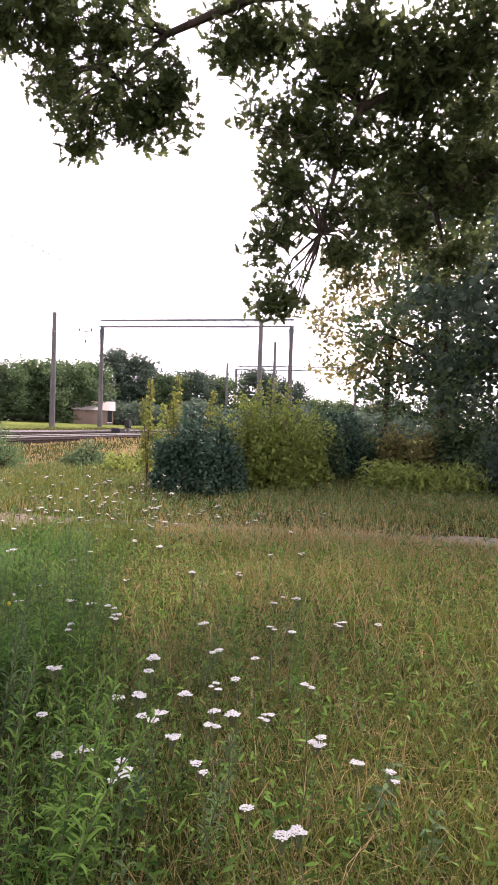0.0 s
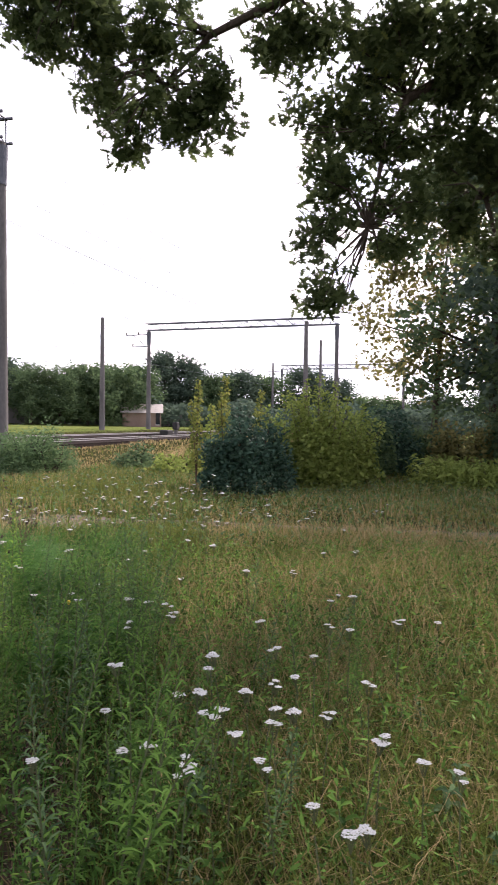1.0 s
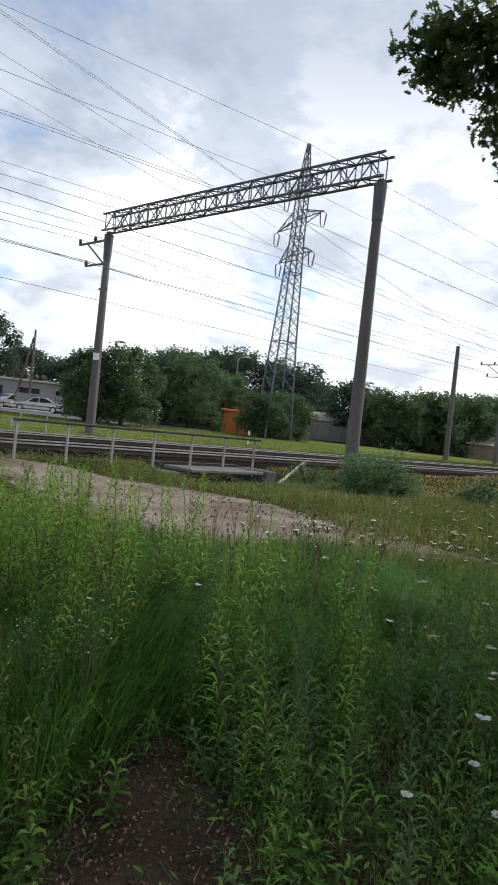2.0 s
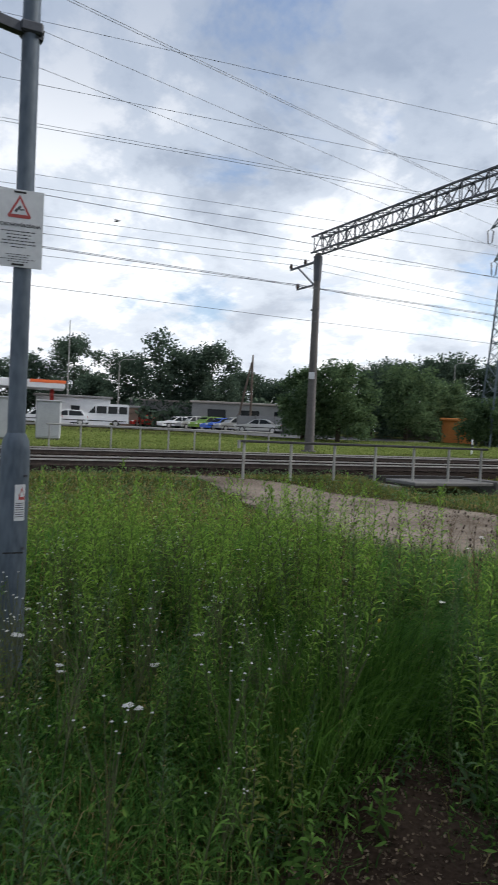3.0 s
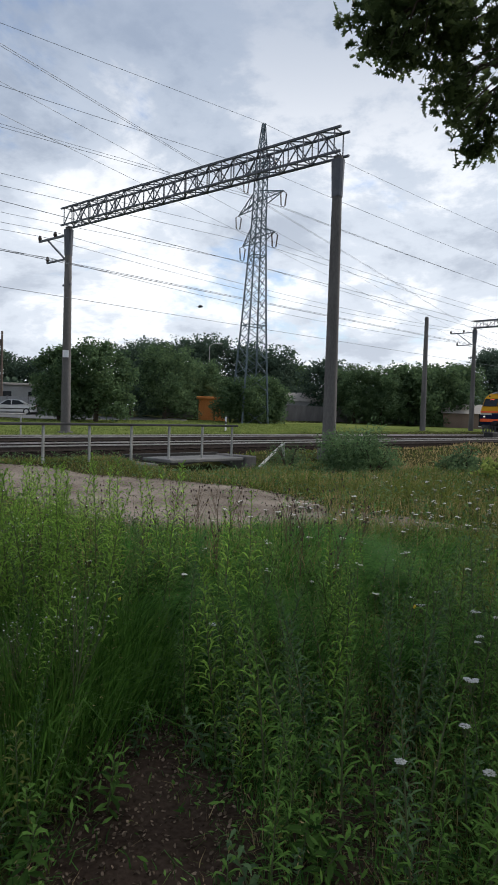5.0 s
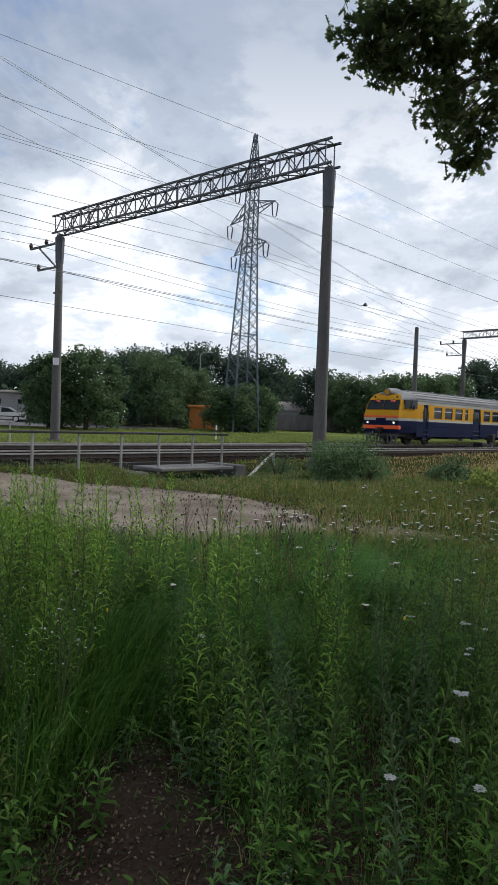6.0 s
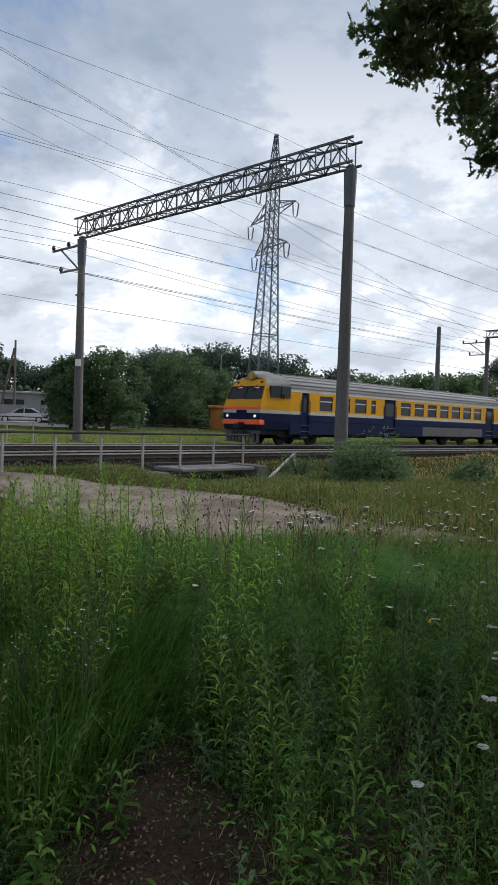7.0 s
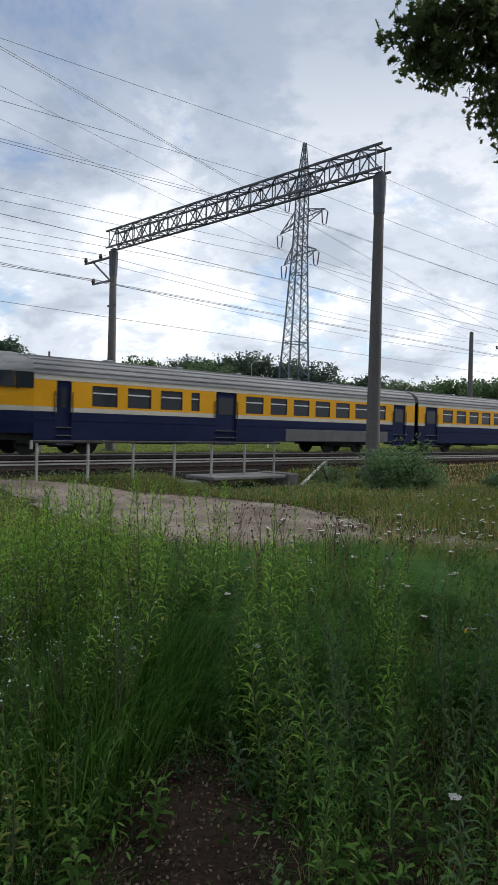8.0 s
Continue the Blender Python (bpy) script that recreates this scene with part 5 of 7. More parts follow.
def vehicle(kind, p, rz, paint, label, length=4.4):
    """A parked vehicle: side outline, glass, wheels and lamps. Its nose points along local -x."""
    z = ground_z(p.x, p.y) + 0.01
    g = thing("parked_" + kind, pose(p.x, p.y, z, 0, 0, rz), label, kind, "parked vehicles")
    L, W = length, (1.0 if kind == "van" else 0.87)
    h = L / 2
    if kind == "van":
        low = [(-h, 0.35), (-h - 0.02, 0.75), (-h + 0.25, 0.98), (-h + 1.15, 1.22), (-h + 1.9, 2.12), (-h + 2.2, 2.22), (h - 0.15, 2.24), (h, 2.1), (h, 0.35)]
        panes = [[(-h + 1.30, 1.28), (-h + 1.95, 2.02), (-h + 2.0, 1.28)], [(-h + 2.08, 1.28), (-h + 2.08, 1.98), (-h + 3.05, 1.98), (-h + 3.05, 1.28)],
                 [(-h + 3.2, 1.28), (-h + 3.2, 1.98), (-h + 4.1, 1.98), (-h + 4.1, 1.28)], [(-h + 4.25, 1.28), (-h + 4.25, 1.98), (h - 0.15, 1.98), (h - 0.15, 1.28)]]
        axles, r = (-h + 0.95, h - 1.25), 0.34
    elif kind == "hatchback":
        low = [(-h, 0.3), (-h, 0.62), (-h + 0.35, 0.78), (-h + 1.1, 0.9), (-h + 1.75, 1.42), (-h + 2.2, 1.5), (h - 0.55, 1.47), (h - 0.05, 0.95), (h, 0.3)]
        panes = [[(-h + 1.25, 0.93), (-h + 1.8, 1.37), (-h + 2.25, 1.42), (-h + 2.25, 0.93)], [(-h + 2.33, 0.93), (-h + 2.33, 1.42), (h - 0.65, 1.39), (h - 0.35, 0.95)]]
        axles, r = (-h + 0.75, h - 0.7), 0.3
    else:
        low = [(-h, 0.28), (-h, 0.6), (-h + 0.3, 0.74), (-h + 1.25, 0.86), (-h + 1.95, 1.32), (-h + 2.4, 1.4), (-h + 3.1, 1.36), (h - 0.75, 0.98), (h - 0.05, 0.92), (h, 0.5), (h, 0.28)]
        panes = [[(-h + 1.45, 0.89), (-h + 2.0, 1.28), (-h + 2.4, 1.33), (-h + 2.4, 0.89)], [(-h + 2.48, 0.89), (-h + 2.48, 1.33), (-h + 3.05, 1.29), (h - 0.95, 0.96)]]
        axles, r = (-h + 0.8, h - 0.85), 0.31
    bm_ = Mesh().prism(low, 1, -W, W)
    # the cabin leans inwards above the belt line
    belt = 1.25 if kind == "van" else 0.9
    bm_.v = [(x, y * (1 - 0.16 * max(0, zz - belt) / 0.6) if kind != "van" else y * (1 - 0.05 * max(0, zz - belt)), zz) for x, y, zz in bm_.v]
    body = part("body", bm_, paint, g)
    for s in (-1, 1):
        for q in panes:
            pm = Mesh().prism(q, 1, s * W * 0.9, s * (W + 0.012))
            pm.v = [(x, y * (1 - 0.16 * max(0, zz - belt) / 0.6) if kind != "van" else y * (1 - 0.05 * max(0, zz - belt)), zz) for x, y, zz in pm.v]
            part("window", pm, M["car_glass"], body)
        part("bumper_strip", Mesh().box(-h + 0.2, min(s * W, s * (W + 0.02)), 0.5, h - 0.2, max(s * W, s * (W + 0.02)), 0.58), M["under"], body)
        for x in axles:
            w = part("wheel", Mesh().tube([(x, s * (W - 0.2), r), (x, s * (W + 0.01), r)], r, 16), M["rubber"], g)
            part("rim", Mesh().tube([(x, s * (W + 0.011), r), (x, s * (W + 0.02), r)], [r * 0.62, r * 0.5], 12), M["silver"], w)
        part("headlamp", Mesh().box(-h - 0.02, s * W * 0.85 - 0.15, 0.62, -h + 0.12, s * W * 0.85 + 0.1, 0.76), M["white_paint"], body)
        part("tail_lamp", Mesh().box(h - 0.1, s * W * 0.85 - 0.1, 0.72, h + 0.015, s * W * 0.85 + 0.1, 0.92), M["red_paint"], body)
    # windscreen and rear pane
    i = 3 if kind != "van" else 3
    a, b = low[i], low[i + 1]
    k = (1 - 0.16 * max(0, b[1] - belt) / 0.6) if kind != "van" else 0.95
    part("windscreen", Mesh().add([(a[0] + 0.08, -W * 0.9, a[1] + 0.06), (a[0] + 0.08, W * 0.9, a[1] + 0.06), (b[0] - 0.03, W * k * 0.92, b[1] - 0.02), (b[0] - 0.03, -W * k * 0.92, b[1] - 0.02),
                                   (a[0] + 0.2, -W * 0.9, a[1]), (a[0] + 0.2, W * 0.9, a[1]), (b[0] + 0.1, W * k * 0.9, b[1] - 0.1), (b[0] + 0.1, -W * k * 0.9, b[1] - 0.1)],
                                  [(0, 1, 2, 3), (0, 4, 5, 1), (1, 5, 6, 2), (2, 6, 7, 3), (3, 7, 4, 0)]).add([], []), M["car_glass"], body)
    return g


vehicle("van", polar(63.3, 69.0), 62, M["white_paint"], "white passenger van parked on the verge road", 5.2)
vehicle("hatchback", polar(60.1, 86.0), 100, M["red_paint"], "small red hatchback parked beyond the railway", 3.9)
vehicle("sedan", polar(57.0, 79.0), 80, M["white_paint"], "white saloon car in the parking row", 4.5)
vehicle("hatchback", polar(55.9, 79.0), 95, M["silver"], "silver hatchback in the parking row", 4.2)
vehicle("hatchback", polar(54.5, 76.0), 88, M["green_paint"], "lime green hatchback in the parking row", 4.1)
vehicle("sedan", polar(53.3, 73.0), 80, M["blue_paint"], "bright blue saloon in the parking row", 4.4)
vehicle("hatchback", polar(52.3, 72.0), 80, M["silver"], "pale silver car in the parking row", 4.2)
vehicle("hatchback", polar(51.4, 76.0), 84, M["silver"], "silver estate car in the parking row", 4.4)
vehicle("sedan", polar(50.2, 66.0), 44, M["silver"], "silver saloon parked at the end of the row", 4.6)
vehicle("sedan", polar(68.4, 66.0), 66, M["white_paint"], "white car beside the filling station", 4.4)
vehicle("hatchback", polar(66.2, 68.0), 66, M["white_paint"], "white hatchback behind the grey cabinet", 4.1)


def car_park():
    pts = [polar(80, 60), polar(70, 60), polar(62, 61), polar(55, 59), polar(48, 55), polar(36, 60), polar(36, 66), polar(48, 72), polar(55, 82), polar(62, 84), polar(70, 84), polar(80, 84)]
    me = Mesh()
    top = pts[6:][::-1]
    rows = []
    for i in range(6):
        for k in range(7):
            p = pts[i].lerp(top[i], k / 6)
            rows.append((p.x, p.y, ground_z(p.x, p.y) + 0.03))
    me.add(rows, [(i * 7 + k, (i + 1) * 7 + k, (i + 1) * 7 + k + 1, i * 7 + k + 1) for i in range(5) for k in range(6)])
    tagged(new("car_park", me.data("car_park", M["asphalt"])), "grey asphalt car park beyond the railway", "car park", kind="structure")


car_park()


def building(name, p, rz, w, d, h, wall, roof, label, openings=(), pitched=False, eave=0.25):
    """A low building: walls, roof, and openings as (x, z, width, height) on its front (local -y)."""
    g = thing(name, pose(p.x, p.y, ground_z(p.x, p.y) - 0.1, 0, 0, rz), label, "building", "far buildings")
    part("wall", Mesh().box(-w / 2, -d / 2, 0, w / 2, d / 2, h), wall, g)
    if pitched:
        part("roof", Mesh().prism([(-d / 2 - eave, h), (d / 2 + eave, h), (0, h + d * 0.28)], 0, -w / 2 - eave, w / 2 + eave), roof, g)
    else:
        part("roof", Mesh().box(-w / 2 - eave, -d / 2 - eave, h, w / 2 + eave, d / 2 + eave, h + 0.25, bevel=0.04), roof, g)
    for x, z, ow, oh in openings:
        o = part("window", Mesh().box(x - ow / 2, -d / 2 - 0.03, z, x + ow / 2, -d / 2 + 0.02, z + oh), M["car_glass"], g)
        part("window_frame", Mesh().box(x - ow / 2 - 0.06, -d / 2 - 0.05, z - 0.08, x + ow / 2 + 0.06, -d / 2 - 0.031, z), M["white_paint"], o)
    return g


building("kiosk_building", polar(65.6, 80), 66, 8.0, 5.0, 3.1, M["white_paint"], M["render"], "low white flat-roofed kiosk building", [(-2.2, 0.9, 1.2, 1.2), (0.2, 0.2, 1.0, 2.0)])
building("low_garage", polar(50.2, 84), 50, 16.0, 6.0, 3.2, M["render"], M["tin"], "long low grey garage with a pale tin roof", [(-5, 0.3, 2.2, 2.2), (-1, 0.3, 2.2, 2.2), (3, 0.3, 2.2, 2.2)])
building("grey_storehouse", polar(56.5, 92), 56, 14.0, 6.0, 3.4, M["render"], M["tin"], "grey storehouse half hidden by trees", [(-4, 1.4, 1.2, 1.0), (2, 1.4, 1.2, 1.0)])
building("brick_hut", polar(61.3, 86), 60, 3.0, 3.0, 2.4, M["brick_wall"], M["render"], "small brown hut beside the car park")
building("tin_roof_house", polar(26.0, 84), 28, 4.6, 4.0, 2.4, M["render"], M["tin"], "small grey house with a pale pitched roof", [(0.8, 0.9, 0.8, 0.9)], True)
building("brown_hut", polar(13.0, 84), 12, 4.6, 4.0, 1.8, M["brick_wall"], M["tin"], "low brownish trackside hut", [(1.9, 0.4, 0.5, 1.4)], True)
building("orange_shed", polar(33.9, 66), 36, 2.6, 2.2, 2.1, M["orange_wall"], M["orange_wall"], "small bright orange wooden shed")


def fence(name, a, b, h, step, mat, label, solid=True):
    g = thing(name, Matrix(), label, "fence")
    a, b = Vector(a), Vector(b)
    n = max(2, int((b - a).length / step))
    d = (b - a) / n
    ang = math.degrees(math.atan2(d.y, d.x))
    for i in range(n):
        p = a + d * i
        z = ground_z(p.x, p.y)
        part("panel", Mesh().box(0.04, -0.03, 0.05, d.length - 0.04, 0.03, h), mat, g, m=pose(p.x, p.y, z, 0, 0, ang))
        part("fence_post", Mesh().box(-0.05, -0.05, 0, 0.05, 0.05, h + 0.08), M["concrete"], g, m=pose(p.x, p.y, z, 0, 0, ang))


fence("slab_fence", polar(52.0, 70), polar(43.5, 62), 1.7, 2.2, M["render"], "pale ribbed slab fence behind the parked cars")
fence("slab_fence", polar(38.0, 70), polar(20.0, 84), 1.8, 2.5, M["concrete"], "dark grey slab fence below the trees")
fence("slab_fence", polar(20.0, 86), polar(2.0, 100), 1.9, 2.5, M["concrete"], "grey slab fence along the wood")


def filling_station():
    p = polar(69.5, 74)
    g = thing("filling_station", pose(p.x, p.y, ground_z(p.x, p.y), 0, 0, 68), "filling station canopy with a white and orange fascia", "filling station")
    part("canopy", Mesh().box(-5.2, -3, 3.6, 4.0, 3, 4.4, bevel=0.04), M["white_paint"], g, "white canopy fascia")
    part("orange_fascia", Mesh().box(0.6, -3.06, 4.12, 4.08, -2.9, 4.42, bevel=0.02), M["canopy_orange"], g)
    for x in (-3.5, 2.8):
        part("column", Mesh().box(x - 0.2, -0.2, 0, x + 0.2, 0.2, 3.6), M["red_paint"], g)
    t = polar(70.2, 62)
    s = thing("price_totem", pose(t.x, t.y, ground_z(t.x, t.y), 0, 0, 70), "tall red and white price totem", "sign")
    part("pillar", Mesh().box(-0.25, -0.15, 0, 0.25, 0.15, 5.4, bevel=0.04), M["red_paint"], s)
    part("price_panel", Mesh().box(-0.2, -0.17, 1.1, 0.2, -0.151, 3.9), M["white_paint"], s)
    dig = Mesh()
    for z in (1.4, 2.05, 2.7, 3.35):
        dig.box(-0.14, -0.18, z, 0.14, -0.171, z + 0.3)
    part("price_bar", dig, M["print"], s)


filling_station()


def lamp_post(p, h, label, arm=True):
    g = thing("street_lamp", pose(p.x, p.y, ground_z(p.x, p.y), 0, 0, 60), label, "street lamp", "far street lamps")
    part("pole", Mesh().tube([(0, 0, 0), (0, 0, h)], [0.09, 0.05], 8), M["galv_rail"], g)
    if arm:
        part("arm", Mesh().tube([(0, 0, h), (0.5, 0, h + 0.35), (1.3, 0, h + 0.4)], 0.04, 6), M["galv_rail"], g)
        part("lamp_head", Mesh().box(1.2, -0.12, h + 0.34, 1.8, 0.12, h + 0.46, bevel=0.03), M["galv_rail"], g)


lamp_post(polar(66.1, 78), 11.5, "thin grey flag mast by the kiosk", False)
lamp_post(polar(62.0, 82), 7.6, "grey street lamp with a curved arm")
lamp_post(polar(70.4, 84), 8.0, "grey street lamp with a curved arm")
lamp_post(polar(34.2, 86), 9.0, "grey street lamp among the trees")


def twin_pole(p, h, label):
    g = thing("wooden_utility_pole", pose(p.x, p.y, ground_z(p.x, p.y), 0, 0, 50), label, "utility pole")
    part("pole", Mesh().tube([(0, 0, 0), (0, 0, h)], [0.14, 0.10], 8), M["timber"], g)
    part("brace", Mesh().tube([(-1.6, 0, 0), (-0.1, 0, h * 0.9)], [0.13, 0.10], 8), M["timber"], g)


twin_pole(polar(50.9, 74), 8.4, "braced brown wooden utility pole")


def marker_board():
    p = polar(32.8, 42)
    g = thing("trackside_marker", pose(p.x, p.y, ground_z(p.x, p.y), 0, 0, 30), "small white trackside marker post", "marker")
    part("post", Mesh().box(-0.05, -0.05, 0, 0.05, 0.05, 0.9, bevel=0.01), M["white_paint"], g)
    part("band", Mesh().box(-0.055, -0.055, 0.45, 0.055, 0.055, 0.62), M["print"], g)


marker_board()


# ---------------------------------------------------------------- leaves, trees and bushes
QUAD_LEAF = [(0, -0.5), (0.36, 0.02), (0, 0.5), (-0.36, -0.04)]
DIAMOND = [(0, -0.5), (0.30, -0.12), (0.24, 0.22), (0, 0.5), (-0.26, 0.18), (-0.30, -0.14)]
OAK_LEAF = [(0, -0.55), (0.06, -0.38), (0.25, -0.36), (0.09, -0.20), (0.36, -0.10), (0.11, 0.04), (0.38, 0.20), (0.13, 0.26), (0.18, 0.48), (0, 0.44),
            (-0.18, 0.50), (-0.13, 0.26), (-0.38, 0.20), (-0.11, 0.04), (-0.36, -0.10), (-0.09, -0.20), (-0.25, -0.36), (-0.06, -0.38)]
LONG_LEAF = [(0, -0.5), (0.10, -0.2), (0.12, 0.1), (0, 0.5), (-0.12, 0.1), (-0.10, -0.2)]


def leaves(name, P, size, outline, mat, rng, droop=0.35, cup=0.25):
    """Many flat leaves at the places P, each turned its own way, slightly folded along its middle."""
    n, k = len(P), len(outline)
    nrm = rng.normal(size=(n, 3))
    nrm[:, 2] = np.abs(nrm[:, 2]) + 0.3
    nrm /= np.linalg.norm(nrm, axis=1, keepdims=True)
    ax = rng.normal(size=(n, 3))
    ax[:, 2] -= droop * 2
    ax -= nrm * np.sum(ax * nrm, axis=1, keepdims=True)
    ax /= np.linalg.norm(ax, axis=1, keepdims=True) + 1e-9
    side = np.cross(ax, nrm)
    o = np.asarray(outline)
    sz = (np.asarray(size) * rng.uniform(0.65, 1.3, n))[:, None, None]
    v = P[:, None, :] + sz * (o[None, :, 0, None] * side[:, None, :] + o[None, :, 1, None] * ax[:, None, :] + cup * np.abs(o[None, :, 0, None]) * nrm[:, None, :])
    f = np.arange(n * k).reshape(n, k)
    return array_mesh(name, v.reshape(-1, 3), f, mat)


def clumped(blobs, n, rng, clump=0.28, per=14, shell=0.55):
    """Leaf places in twig clumps spread through ellipsoids (x, y, z, rx, ry, rz), thicker towards their outside."""
    vol = np.array([(b[3] * b[4] * b[5]) ** (2 / 3) for b in blobs])
    which = rng.choice(len(blobs), size=max(1, n // per), p=vol / vol.sum())
    B = np.asarray(blobs)[which]
    d = rng.normal(size=(len(B), 3))
    d /= np.linalg.norm(d, axis=1, keepdims=True)
    r = (shell + (1 - shell) * rng.random(len(B))) ** 1.0
    r = np.where(rng.random(len(B)) < 0.2, r * rng.random(len(B)), r) * rng.uniform(0.85, 1.12, len(B))
    C = B[:, :3] + d * B[:, 3:] * r[:, None]
    scale = np.repeat(np.full(len(C), clump), per)
    P = np.repeat(C, per, axis=0) + np.clip(rng.normal(size=(len(C) * per, 3)), -1.5, 1.5) * scale[:, None] * np.array([1, 1, 0.75])
    return P


def tree(p, h, r, mat, label, seed, n=3600, leaf=0.42, low=0.16, trunk_r=0.2, name="broadleaf_tree", weeping=False, group="trees beyond the railway", z=None, outline=DIAMOND):
    rng = np.random.default_rng(seed)
    z = ground_z(p.x, p.y) if z is None else z
    g = thing(name, pose(p.x, p.y, z), label, "tree", group)
    lean = rng.uniform(-0.4, 0.4, 2)
    trunk = [(0, 0, -0.2), (lean[0] * 0.3, lean[1] * 0.3, h * 0.3), (lean[0], lean[1], h * 0.8)]
    part("trunk", Mesh().tube(trunk, [trunk_r, trunk_r * 0.75, trunk_r * 0.2], 9), M["bark"], g)
    blobs = []
    for i in range(16):
        a = i * 2.4 + rng.uniform(-0.5, 0.5)
        t = low + 0.10 + (0.88 - low) * ((i + rng.random()) / 16)
        wide = r * (1.0 * math.sin(math.pi * min(max((t - low + 0.25) / (1.33 - low), 0.05), 0.97)) ** 0.6)
        br = r * rng.uniform(0.34, 0.50)
        off = max(wide - br * 0.5, 0) * rng.uniform(0.6, 1.1)
        bz = min(h * t, h - br * 0.8)
        blobs.append((math.cos(a) * off, math.sin(a) * off, bz, br, br, br * rng.uniform(0.7, 1.0)))
    blobs.append((lean[0], lean[1], h - r * 0.42, r * 0.42, r * 0.42, r * 0.42))
    blobs.append((0, 0, h * (0.35 + low * 0.6), r * 0.75, r * 0.75, h * 0.32))
    for b in blobs[:6]:
        k = min(0.75, max(0.2, (b[2] - 0.1 * h) / h))
        s = Vector(trunk[1]).lerp(Vector(trunk[2]), min(max((k - 0.3) / 0.5, 0), 0.9))
        part("limb", Mesh().tube([s, s.lerp(Vector(b[:3]), 0.5) + Vector((0, 0, 0.15)), b[:3]], [trunk_r * 0.4, trunk_r * 0.25, trunk_r * 0.08], 6), M["bark"], g)
    P = clumped(blobs, n, rng, clump=leaf * 1.0, per=12, shell=0.4)
    if weeping:
        k = rng.random(len(P)) < 0.6
        P[k, 2] -= rng.random(k.sum()) ** 2 * h * 0.35
    P[:, 2] = np.maximum(P[:, 2], max(h * low * 0.6, 0.1))
    part("crown", leaves("crown", P, leaf, outline, mat, rng, 0.5), None, g)
    return g


D, MID, LT = M["tree_dark"], M["tree_mid"], M["tree_light"]
FAR_TREES = [
    (72.5, 100, 10.5, 5.0, D, "dark broadleaf tree behind the filling station"), (69.2, 100, 11.0, 5.0, D, "dark broadleaf tree behind the filling station"),
    (65.6, 97, 14.2, 4.6, D, "tall dark tree behind the kiosk"), (63.9, 90, 7.5, 3.0, D, "lower dark tree beside the car park"), (61.4, 96, 11.8, 4.4, D, "dark tree behind the car park"),
    (56.4, 92, 12.2, 3.6, D, "dark tree over the parked cars"), (54.2, 90, 13.2, 4.2, D, "tall dark tree over the parked cars"), (51.6, 96, 9.6, 3.6, D, "dark tree beyond the low garage"),
    (48.6, 94, 8.2, 4.0, D, "dark tree beyond the low garage"), (46.5, 53, 6.4, 2.3, MID, "green bushy tree beside the portal mast"), (43.6, 52, 7.1, 2.6, MID, "green bushy tree beside the portal mast"),
    (40.7, 66, 8.3, 4.0, D, "dense dark tree beyond the tracks"), (37.9, 64, 8.2, 3.9, MID, "dense green tree beyond the tracks"), (35.2, 70, 7.0, 3.2, MID, "rounded green tree beyond the tracks"),
    (39.0, 92, 12.0, 5.0, D, "tall dark tree in the back row"), (36.0, 90, 12.2, 5.0, D, "tall dark tree in the back row"), (33.5, 92, 12.6, 4.8, D, "tall dark tree in the back row"),
    (31.0, 92, 11.6, 4.4, D, "dark rounded tree behind the pylon"), (28.9, 88, 10.8, 4.6, D, "dark rounded tree behind the pylon"), (31.4, 60, 4.6, 2.4, MID, "bushy green growth round the pylon foot"), (29.6, 62, 5.0, 2.2, MID, "bushy green growth round the pylon foot"),
    (26.7, 92, 7.6, 3.2, MID, "green tree in the wood edge"), (24.2, 84, 8.0, 3.8, D, "dark green tree in the wood edge"), (21.9, 80, 7.2, 3.6, MID, "green tree in the wood edge"),
    (19.7, 80, 7.0, 3.8, MID, "green tree in the wood edge"), (17.5, 82, 7.6, 3.9, MID, "green tree in the wood edge"), (15.3, 84, 7.8, 3.8, MID, "green tree in the wood edge"),
    (13.4, 90, 8.4, 3.6, MID, "green tree in the wood edge"), (11.2, 98, 11.4, 4.4, D, "tall rounded tree above the wood edge"), (9.0, 98, 10.2, 4.0, D, "rounded tree above the wood edge"),
    (6.9, 98, 8.0, 4.2, MID, "green tree in the wood edge"), (4.6, 100, 8.8, 4.0, D, "dark tree in the wood edge"), (2.3, 104, 8.4, 4.4, MID, "green tree in the wood edge"),
    (-0.6, 108, 10.6, 4.4, D, "dark tree between the far masts"), (-2.8, 112, 9.4, 4.6, D, "dark tree between the far masts"), (-5.2, 118, 6.4, 4.6, MID, "distant tree beside the line"),
    (-8.0, 125, 6.2, 5.0, MID, "distant tree beside the line"), (-11.5, 120, 7.0, 5.0, D, "distant tree beside the line"), (-16.0, 120, 8.0, 6.0, D, "distant tree behind the grove"),
]
for i, (az, d, h, r, mat, lab) in enumerate(FAR_TREES):
    tree(polar(az, d), h * (0.87 if az > 27.5 else 0.96), r * 1.05, mat, lab, 100 + i, n=11000 if d > 80 else 15000, leaf=0.33 if d > 80 else 0.21, low=0.02, outline=QUAD_LEAF)
tree(polar(58.5, 90), 12.9, 3.2, D, "tall weeping birch over the parked cars", 60, n=4200, leaf=0.40, name="weeping_birch", weeping=True, low=0.25)


